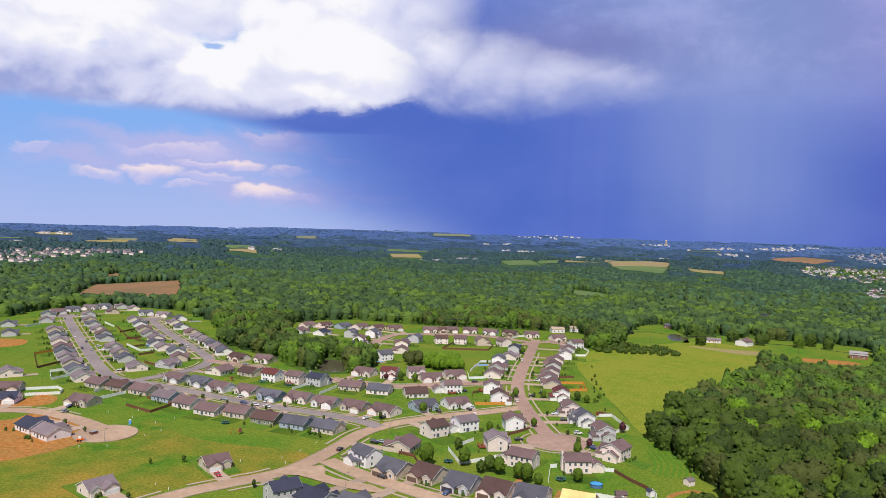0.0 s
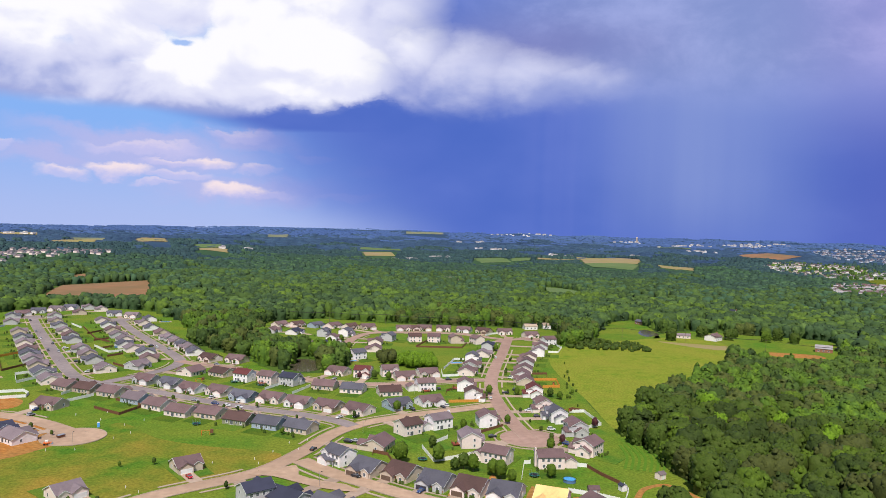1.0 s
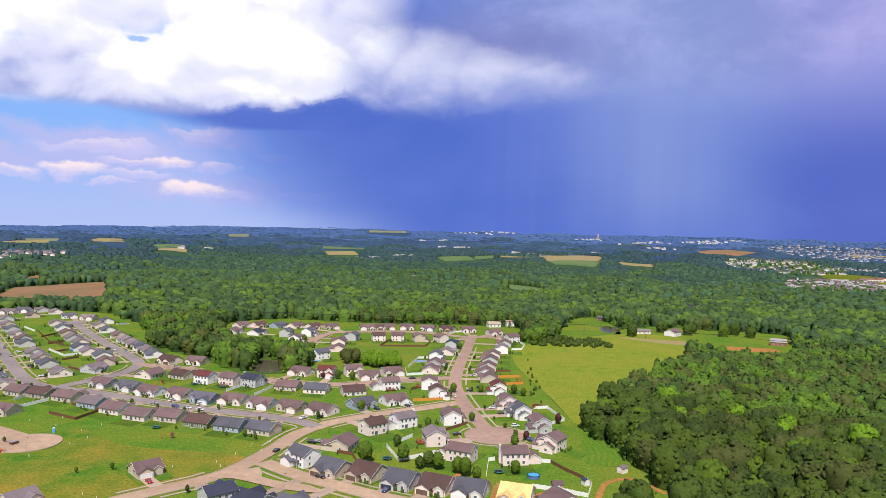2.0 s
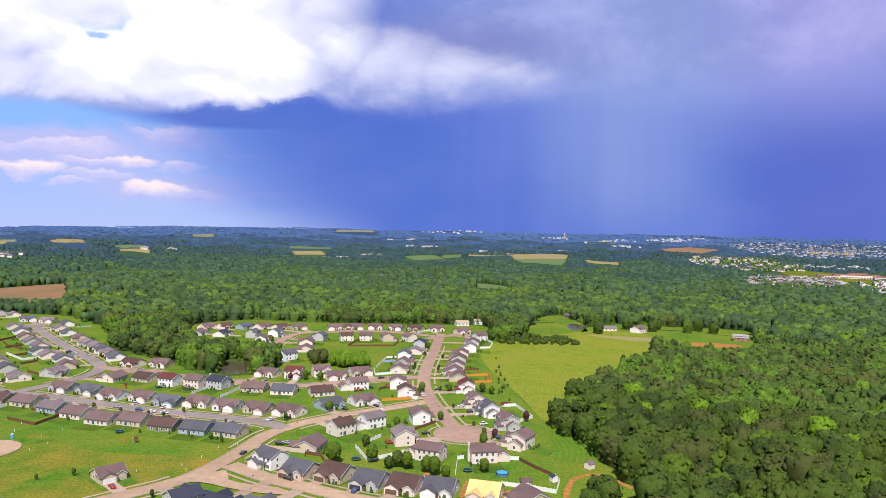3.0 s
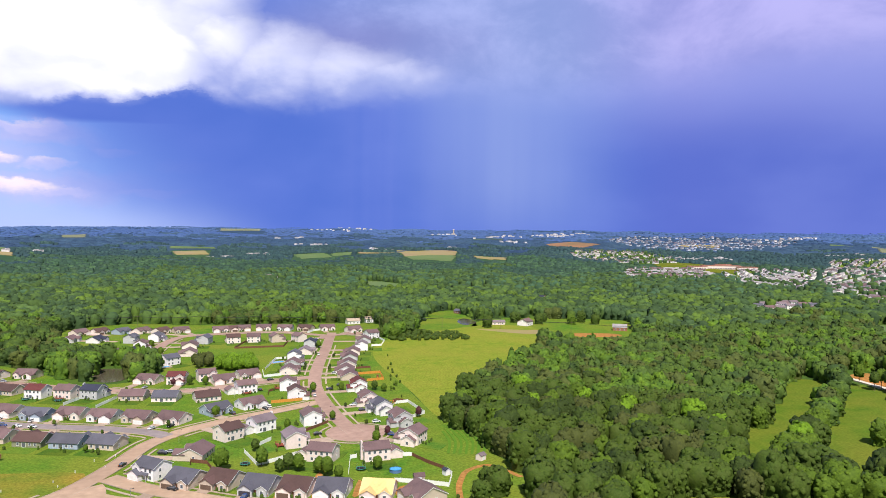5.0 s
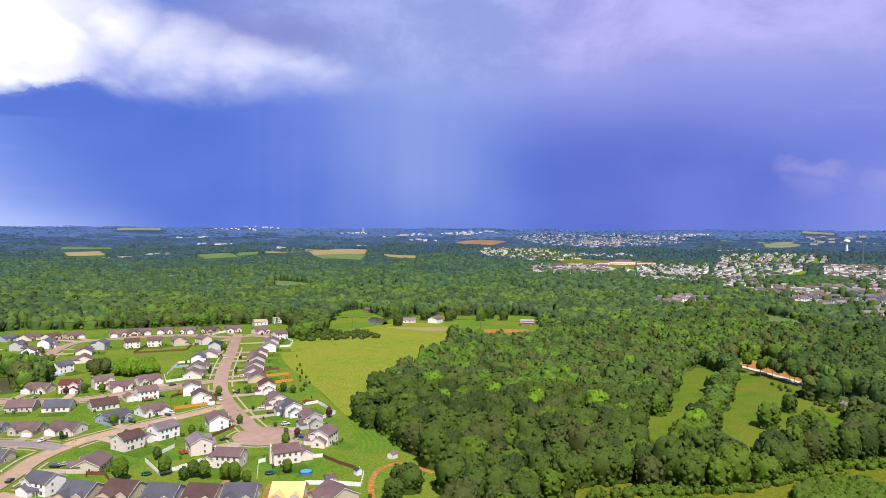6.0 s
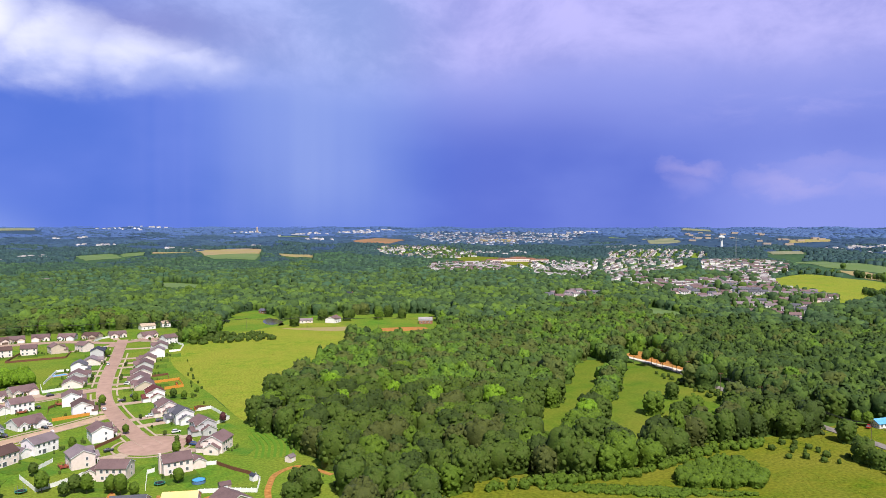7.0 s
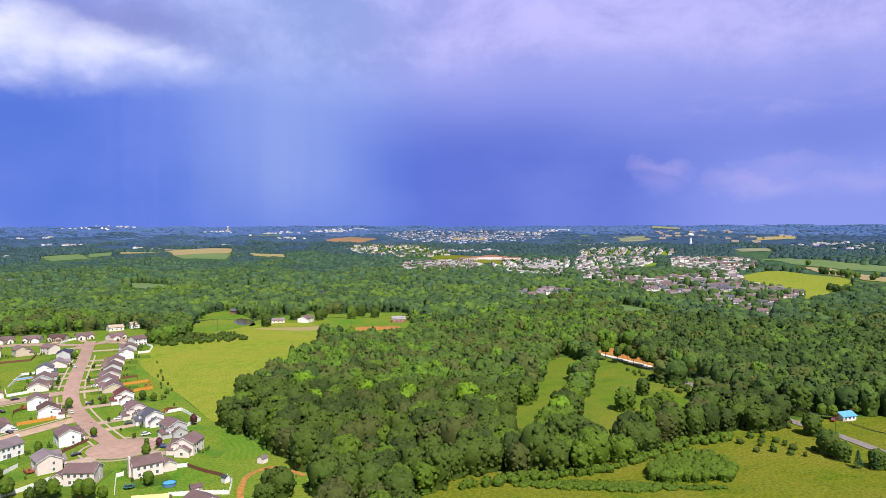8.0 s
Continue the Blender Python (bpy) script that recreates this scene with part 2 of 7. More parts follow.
PLOT = material("plot_grass", (0.062, 0.155, 0.016), (0.125, 0.195, 0.020), 0.12, 0.97, 8, third=(0.270, 0.195, 0.034), scale3=0.030, bump=0.6, bump_scale=1.2, spec=0.03, grit=0.30, grit_scale=0.8)
YARD = material("watered_turf", (0.048, 0.130, 0.017), (0.085, 0.160, 0.021), 0.5, 0.97, 6, third=(0.120, 0.170, 0.021), scale3=0.10, bump=0.4, bump_scale=2.0, vary=0.20, spec=0.03, grit=0.22, grit_scale=1.2)
MEADOW = material("rough_meadow", (0.123, 0.205, 0.017), (0.234, 0.255, 0.031), 0.14, 0.97, 9, third=(0.225, 0.235, 0.032), scale3=0.022, bump=0.8, bump_scale=0.6, spec=0.03, grit=0.28, grit_scale=0.7)
PASTURE = material("pasture_grass", (0.072, 0.122, 0.008), (0.140, 0.152, 0.012), 0.16, 0.97, 9, third=(0.158, 0.156, 0.020), scale3=0.03, bump=0.8, bump_scale=0.6, spec=0.03, grit=0.34, grit_scale=0.7)
GREEN_PASTURE = material("grazed_grass", (0.062, 0.135, 0.012), (0.108, 0.168, 0.016), 0.10, 0.97, 8, third=(0.145, 0.165, 0.022), scale3=0.025, bump=0.5, bump_scale=0.6, spec=0.03, grit=0.20, grit_scale=0.7)
PLOUGHED = material("ploughed_earth", (0.265, 0.125, 0.058), (0.32, 0.165, 0.085), 0.05, 0.95, 5, third=(0.19, 0.125, 0.055), scale3=0.012, bump=0.3)
STUBBLE = material("stubble", (0.27, 0.185, 0.105), (0.32, 0.23, 0.14), 0.03, 0.95, third=(0.28, 0.24, 0.07), scale3=0.01)
CROP = material("young_crop", (0.100, 0.160, 0.055), (0.140, 0.185, 0.072), 0.02, 0.95, third=(0.100, 0.160, 0.042), scale3=0.008)
FALLOW = material("fallow_land", (0.20, 0.20, 0.11), (0.26, 0.24, 0.15), 0.03, 0.95, third=(0.15, 0.17, 0.09), scale3=0.01)
SOIL = material("bare_clay", (0.36, 0.135, 0.030), (0.45, 0.215, 0.072), 0.2, 0.97, 7, third=(0.33, 0.17, 0.055), scale3=0.05, bump=0.6, bump_scale=0.7, spec=0.03, grit=0.28, grit_scale=0.5)
ROAD = material("worn_concrete", (0.369, 0.239, 0.194), (0.441, 0.291, 0.239), 0.35, 0.95, 6, third=(0.314, 0.206, 0.167), scale3=0.03, spec=0.08, grit=0.10, grit_scale=0.25)
GREY_ROAD = material("grey_concrete", (0.270, 0.222, 0.222), (0.330, 0.275, 0.270), 0.35, 0.95, 6, third=(0.235, 0.195, 0.198), scale3=0.03, spec=0.08, grit=0.10, grit_scale=0.25)
TAN_ROAD = material("tan_concrete", (0.430, 0.292, 0.208), (0.505, 0.350, 0.252), 0.35, 0.95, 6, third=(0.370, 0.252, 0.182), scale3=0.03, spec=0.08, grit=0.10, grit_scale=0.25)
PALE = material("pale_concrete", (0.367, 0.282, 0.216), (0.428, 0.336, 0.267), 0.6, 0.95, vary=0.10, spec=0.1)
DRIVE = material("driveway_concrete", (0.367, 0.267, 0.205), (0.428, 0.321, 0.257), 0.5, 0.95, 5, vary=0.16, spec=0.08)
TAR = material("tarmac", (0.20, 0.17, 0.165), (0.26, 0.225, 0.21), 0.5, 0.9)
GRAVEL = material("pale_gravel", (0.60, 0.52, 0.44), (0.68, 0.60, 0.52), 0.5, 0.95)
LEAF = material("leaf_canopy", (0.031, 0.057, 0.008), (0.074, 0.116, 0.013), 1.05, rough=0.7, detail=5, third=(0.060, 0.086, 0.016), scale3=0.30, island=0.12, spec=0.12, bump=1.0, bump_scale=1.3, depth=0.28)
LEAF_BRIGHT = material("bright_leaf", (0.043, 0.078, 0.008), (0.113, 0.174, 0.015), 1.05, rough=0.7, detail=5, third=(0.068, 0.112, 0.013), scale3=0.30, island=0.12, spec=0.12, bump=1.0, bump_scale=1.3, depth=0.28)
LEAF_DARK = material("dark_leaf", (0.020, 0.036, 0.008), (0.056, 0.086, 0.015), 1.05, rough=0.7, detail=5, third=(0.035, 0.054, 0.013), scale3=0.30, island=0.12, spec=0.12, bump=1.0, bump_scale=1.3, depth=0.28)
LEAF_MID = material("broad_leaf", (0.028, 0.054, 0.008), (0.067, 0.108, 0.015), 1.05, rough=0.7, detail=5, third=(0.060, 0.088, 0.016), scale3=0.30, island=0.12, spec=0.12, bump=1.0, bump_scale=1.3, depth=0.28)
LEAF_OLIVE = material("olive_leaf", (0.037, 0.048, 0.013), (0.083, 0.096, 0.020), 1.05, rough=0.7, detail=5, third=(0.061, 0.073, 0.020), scale3=0.30, island=0.12, spec=0.12, bump=1.0, bump_scale=1.3, depth=0.28)
LIME_LEAF = material("lime_leaf", (0.061, 0.119, 0.007), (0.174, 0.291, 0.020), 1.05, rough=0.7, detail=5, third=(0.100, 0.182, 0.012), scale3=0.30, island=0.22, spec=0.12, bump=1.0, bump_scale=1.3, depth=0.28)
MID_LEAF = material("wood_canopy", (0.037, 0.068, 0.012), (0.123, 0.188, 0.029), 0.60, rough=0.75, detail=6, third=(0.059, 0.100, 0.025), scale3=0.15, island=0.13, spec=0.1, bump=1.0, bump_scale=0.8, depth=0.35)
MID_BRIGHT = material("wood_bright_canopy", (0.044, 0.083, 0.009), (0.165, 0.266, 0.025), 0.60, rough=0.75, detail=6, third=(0.067, 0.130, 0.022), scale3=0.15, island=0.13, spec=0.1, bump=1.0, bump_scale=0.8, depth=0.35)
MID_DARK = material("wood_dark_canopy", (0.024, 0.045, 0.009), (0.084, 0.130, 0.023), 0.60, rough=0.75, detail=6, third=(0.038, 0.067, 0.022), scale3=0.15, island=0.13, spec=0.1, bump=1.0, bump_scale=0.8, depth=0.35)
MID_OLIVE = material("wood_olive_canopy", (0.042, 0.057, 0.012), (0.125, 0.145, 0.034), 0.60, rough=0.75, detail=6, third=(0.064, 0.086, 0.025), scale3=0.15, island=0.13, spec=0.1, bump=1.0, bump_scale=0.8, depth=0.35)
LEAF_RED = material("plum_leaf", (0.05, 0.012, 0.018), (0.08, 0.02, 0.025), 0.5, 0.6, island=0.3)
LEAF_PINE = material("needle", (0.022, 0.060, 0.018), (0.036, 0.080, 0.022), 0.8, 0.7, island=0.25)
# distant canopy tones hold a little added blue, a painted touch of haze
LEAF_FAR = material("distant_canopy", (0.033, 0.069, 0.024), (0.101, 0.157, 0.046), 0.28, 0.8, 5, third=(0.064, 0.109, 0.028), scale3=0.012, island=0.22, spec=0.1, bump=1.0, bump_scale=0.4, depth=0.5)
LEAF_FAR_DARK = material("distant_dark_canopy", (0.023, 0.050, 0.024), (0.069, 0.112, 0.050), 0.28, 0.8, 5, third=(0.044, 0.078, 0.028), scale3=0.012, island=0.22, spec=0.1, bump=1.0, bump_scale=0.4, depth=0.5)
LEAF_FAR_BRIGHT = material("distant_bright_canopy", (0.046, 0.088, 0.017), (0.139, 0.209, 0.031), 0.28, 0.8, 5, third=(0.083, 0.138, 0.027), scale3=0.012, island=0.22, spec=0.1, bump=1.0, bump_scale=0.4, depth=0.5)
# canopies from here to the horizon turn bluer, with haze painted into their colour
LEAF_DISTANT = material("haze_tinted_canopy", (0.034, 0.074, 0.039), (0.081, 0.139, 0.068), 0.12, 0.9, 4, third=(0.046, 0.094, 0.053), scale3=0.004, island=0.2, spec=0.1)
LEAF_DISTANT_DARK = material("haze_tinted_dark_canopy", (0.024, 0.054, 0.037), (0.059, 0.101, 0.061), 0.12, 0.9, 4, third=(0.037, 0.072, 0.053), scale3=0.004, island=0.2, spec=0.1)
LEAF_REMOTE = material("remote_haze_tinted_canopy", (0.030, 0.064, 0.063), (0.062, 0.109, 0.095), 0.06, 0.9, 4, third=(0.037, 0.073, 0.084), scale3=0.003, island=0.16, spec=0.1)
LEAF_REMOTE_DARK = material("remote_haze_tinted_dark_canopy", (0.023, 0.050, 0.057), (0.048, 0.085, 0.085), 0.06, 0.9, 4, third=(0.030, 0.059, 0.074), scale3=0.003, island=0.16, spec=0.1)
LEAF_FARTHEST = material("farthest_haze_tinted_canopy", (0.034, 0.069, 0.118), (0.060, 0.103, 0.150), 0.02, 0.9, 4, third=(0.037, 0.071, 0.140), scale3=0.002, island=0.12, spec=0.1)
LEAF_FARTHEST_DARK = material("farthest_haze_tinted_dark_canopy", (0.028, 0.055, 0.105), (0.048, 0.085, 0.132), 0.02, 0.9, 4, third=(0.030, 0.057, 0.122), scale3=0.002, island=0.12, spec=0.1)
LEAF_HORIZON = material("horizon_haze_tinted_canopy", (0.058, 0.105, 0.240), (0.078, 0.132, 0.280), 0.01, 0.9, 4, third=(0.054, 0.098, 0.250), scale3=0.0016, island=0.08, spec=0.1)
DARK_DOOR = material("dark_garage_door", (0.05, 0.045, 0.06), (0.07, 0.06, 0.08), 1.0, 0.6)
BROWN_DOOR = material("brown_garage_door", (0.13, 0.085, 0.065), (0.16, 0.105, 0.08), 1.0, 0.6)
STRIPES = material("striped_turf", (0.084, 0.185, 0.019), (0.104, 0.202, 0.023), 0.4, 0.97, spec=0.03)
GRASS_TUFT = material("grass_tuft", (0.15, 0.19, 0.02), (0.27, 0.25, 0.05), 0.3, 0.9, spec=0.05, island=0.3)
BARK = material("bark", (0.10, 0.075, 0.055), (0.16, 0.125, 0.10), 3.0, 0.9, bump=0.5)
TRIM = material("white_trim", (0.78, 0.78, 0.78), (0.70, 0.70, 0.70), 2.0, 0.5)
VINYL = material("white_vinyl", (0.80, 0.80, 0.80), (0.74, 0.74, 0.73), 0.7, 0.45)
GLASS = material("window_glass", (0.11, 0.115, 0.14), rough=0.08, spec=0.6)
CEDAR = material("fresh_cedar", (0.55, 0.22, 0.03), (0.62, 0.29, 0.06), 1.5, 0.7)
BROWN_WOOD = material("stained_wood", (0.13, 0.055, 0.03), (0.19, 0.085, 0.05), 1.5, 0.75)
REDWOOD = material("red_deck_wood", (0.24, 0.055, 0.03), (0.30, 0.08, 0.045), 1.5, 0.75)
WATER = material("pool_water", (0.05, 0.30, 0.62), (0.09, 0.40, 0.72), 0.9, 0.06, spec=0.5)
POND = material("pond_water", (0.075, 0.062, 0.045), (0.100, 0.080, 0.055), 0.3, 0.16, spec=0.25)
LINER = material("pool_wall", (0.10, 0.18, 0.34), rough=0.4)
RUBBER = material("black_rubber", (0.018, 0.018, 0.02), rough=0.7)
STEEL = material("galvanised_steel", (0.45, 0.46, 0.48), (0.36, 0.37, 0.39), 2.0, 0.4, metal=0.7)
PLASTIC_GREEN = material("green_padding", (0.02, 0.20, 0.15), rough=0.5)
PLASTIC_ORANGE = material("orange_plastic", (0.75, 0.16, 0.02), rough=0.5)
BRICK = material("red_brick_wall", (0.27, 0.11, 0.075), (0.33, 0.15, 0.10), 1.0, 0.85)
METAL_BLUE = material("blue_sheet_metal", (0.10, 0.33, 0.72), (0.14, 0.40, 0.78), 0.5, 0.4)

# the hazy siding has distance haze mixed into its wall colour
SIDING = {k: siding(k + "_siding", c) for k, c in {
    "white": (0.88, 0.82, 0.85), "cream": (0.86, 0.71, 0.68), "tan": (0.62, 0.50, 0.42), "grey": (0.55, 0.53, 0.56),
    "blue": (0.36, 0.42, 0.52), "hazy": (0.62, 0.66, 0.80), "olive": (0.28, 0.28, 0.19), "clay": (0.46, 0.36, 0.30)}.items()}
SHINGLES = {k: material(k + "_shingles", c, tuple(0.78 * v for v in c), 1.1, 0.9, 6, third=tuple(1.12 * v for v in c), scale3=0.15, bump=0.4, bump_scale=3.0, vary=0.16) for k, c in {
    "pale": (0.30, 0.275, 0.285), "brown": (0.152, 0.096, 0.100), "grey": (0.190, 0.147, 0.165), "slate": (0.098, 0.094, 0.120), "navy": (0.042, 0.044, 0.075),
    "red": (0.125, 0.036, 0.036), "umber": (0.100, 0.057, 0.053), "board": (0.74, 0.47, 0.20)}.items()}


# ---- helpers for meshes ----
def mesh_of(name, bm, mat):
    me = bpy.data.meshes.new(name)
    bm.to_mesh(me)
    bm.free()
    me.materials.append(mat)
    return me


def part(name, bm, mat, parent, label=""):
    ob = new(name, mesh_of(name, bm, mat) if isinstance(bm, bmesh.types.BMesh) else bm)
    ob.parent = parent
    if label:
        ob["label"] = label
    return ob


def thing(name, label, category, group="", m=None):
    ob = tagged(new(name), label, category, group)
    ob.empty_display_size = 0.5
    if m is not None:
        ob.matrix_basis = m
    return ob


def box(bm, x0, x1, y0, y1, z0, z1, bevel=0.0):
    vs = [bm.verts.new(p) for p in ((x0, y0, z0), (x1, y0, z0), (x1, y1, z0), (x0, y1, z0), (x0, y0, z1), (x1, y0, z1), (x1, y1, z1), (x0, y1, z1))]
    fs = [bm.faces.new([vs[i] for i in f]) for f in ((3, 2, 1, 0), (4, 5, 6, 7), (0, 1, 5, 4), (1, 2, 6, 5), (2, 3, 7, 6), (3, 0, 4, 7))]
    if bevel:
        bmesh.ops.bevel(bm, geom=list({e for f in fs for e in f.edges}), offset=bevel, segments=1, affect="EDGES")
    return bm


def boxed(*a, **k):
    return box(bmesh.new(), *a, **k)


def tube(bm, x, y, z0, z1, r0, r1, n=8):
    a = [bm.verts.new((x + r0 * math.cos(math.tau * i / n), y + r0 * math.sin(math.tau * i / n), z0)) for i in range(n)]
    b = [bm.verts.new((x + r1 * math.cos(math.tau * i / n), y + r1 * math.sin(math.tau * i / n), z1)) for i in range(n)]
    for i in range(n):
        bm.faces.new((a[i], a[(i + 1) % n], b[(i + 1) % n], b[i]))
    bm.faces.new(a[::-1]), bm.faces.new(b)
    return bm


def beam(bm, a, b, r, n=5, r2=None):
    a, b = Vector(a), Vector(b)
    q = (b - a).to_track_quat("Z", "Y")
    rings = []
    for p, rad in ((a, r), (b, r if r2 is None else r2)):
        rings.append([bm.verts.new(p + q @ Vector((rad * math.cos(math.tau * i / n), rad * math.sin(math.tau * i / n), 0))) for i in range(n)])
    for i in range(n):
        bm.faces.new((rings[0][i], rings[0][(i + 1) % n], rings[1][(i + 1) % n], rings[1][i]))
    bm.faces.new(rings[0][::-1]), bm.faces.new(rings[1])
    return bm


def prism(bm, profile, y0, y1, axis="y"):
    """A closed outline in x and z, pushed out along y (or, for axis x, an outline in y and z along x)."""
    def at(p, s): return (p[0], s, p[1]) if axis == "y" else (s, p[0], p[1])
    a, b = [bm.verts.new(at(p, y0)) for p in profile], [bm.verts.new(at(p, y1)) for p in profile]
    n = len(profile)
    for i in range(n):
        bm.faces.new((a[i], a[(i + 1) % n], b[(i + 1) % n], b[i]))
    bm.faces.new(a[::-1]), bm.faces.new(b)
    bmesh.ops.recalc_face_normals(bm, faces=bm.faces)
    return bm


def spline(points, steps=8, closed=False):
    p = [np.array(q, float) for q in points]
    n, out = len(p), []
    for i in range(n if closed else n - 1):
        a, b = p[i], p[(i + 1) % n]
        before = p[i - 1] if closed or i else 2 * a - b
        after = p[(i + 2) % n] if closed or i + 2 < n else 2 * b - a
        for k in range(steps):
            t = k / steps
            out.append(0.5 * (2 * a + (b - before) * t + (2 * before - 5 * a + 4 * b - after) * t * t + (3 * a - before - 3 * b + after) * t ** 3))
    if not closed:
        out.append(p[-1])
    return np.array(out)


def inside(pts, polygon):
    pts, polygon = np.asarray(pts, float), np.asarray(polygon, float)
    hit = np.zeros(len(pts), bool)
    x, y = pts[:, 0], pts[:, 1]
    for (ax, ay), (bx, by) in zip(polygon, np.roll(polygon, -1, 0)):
        cross = ((ay > y) != (by > y))
        with np.errstate(divide="ignore", invalid="ignore"):
            hit ^= cross & (x < (bx - ax) * (y - ay) / (by - ay) + ax)
    return hit


def rise(x, y):
    """Height of the land: level near, rolling farther out, then rising to far hills."""
    d = np.hypot(x, y)
    s, u = np.clip((d - 1500) / 3400, 0, 1), np.clip((d - 850) / 450, 0, 1)
    wave = np.sin(x / 95 + 1.3) * np.sin(y / 120 + 0.4) + 0.7 * np.sin((x + y) / 150 + 2.1) + 0.5 * np.sin((x - 0.6 * y) / 70)
    w = np.clip((d - 3500) / 1300, 0, 1)
    return 66 * s * s * (3 - 2 * s) + 22 * w * w * (3 - 2 * w) * (1 - 1.3 * np.clip((-x - 800) / 1500, 0, 1)) + u * u * (3 - 2 * u) * 5.0 * wave


def arrays_to_mesh(name, verts, faces, mat, smooth=True):
    """Mesh from numpy arrays, all faces with the same number of corners."""
    me = bpy.data.meshes.new(name)
    k = faces.shape[1]
    me.vertices.add(len(verts))
    me.vertices.foreach_set("co", verts.astype(np.float32).ravel())
    me.loops.add(faces.size)
    me.loops.foreach_set("vertex_index", faces.astype(np.int32).ravel())
    me.polygons.add(len(faces))
    me.polygons.foreach_set("loop_start", np.arange(0, faces.size, k, dtype=np.int32))
    if smooth:
        me.polygons.foreach_set("use_smooth", np.ones(len(faces), bool))
    me.update(calc_edges=True)
    me.validate()
    me.materials.append(mat)
    return me


# ---- plan, in metres ----
STREETS = {
    'main_street': [(-108, 262), (-96, 276), (-84, 286), (-69, 298), (-59, 311), (-48, 336), (-38, 364), (-25, 382), (-10, 394), (9, 406), (29, 416), (52, 430)],
    'near_street': [(-49, 320), (-32, 303), (-16, 291), (-1, 280), (18, 269), (46, 257)],
    'long_street': [(-401, 768), (-362, 702), (-314, 624), (-270, 553), (-238, 503), (-217, 476), (-197, 464), (-170, 452), (-144, 437), (-119, 423), (-89, 409), (-61, 398), (-41, 387), (-30, 377)],
    'loop_street': [(-308, 762), (-276, 707), (-243, 654), (-213, 608), (-187, 569), (-174, 542), (-174, 515), (-185, 490), (-199, 466)],
    'middle_street': [(-176, 546), (-159, 535), (-136, 526), (-112, 511), (-85, 498), (-60, 485), (-28, 477), (2, 486), (30, 495), (56, 502)],
    'curved_street': [(61, 358), (58, 375), (55, 404), (53, 436), (53, 469), (57, 506), (66, 557), (78, 615), (89, 673), (96, 709)],
    'cross_street': [(79, 674), (93, 691), (115, 699)],
    'north_street': [(-60, 594), (-61, 628), (-56, 675), (-44, 711), (-22, 720), (13, 725), (47, 721), (76, 701), (93, 687)],
    'new_street': [(-243, 382), (-227, 386), (-210, 383), (-190, 373), (-170, 359), (-160, 352)],
    'country_road': [(420, 371), (414, 344), (399, 308), (387, 277), (376, 250), (369, 225), (362, 202), (359, 186), (354, 170), (345, 148)],
}
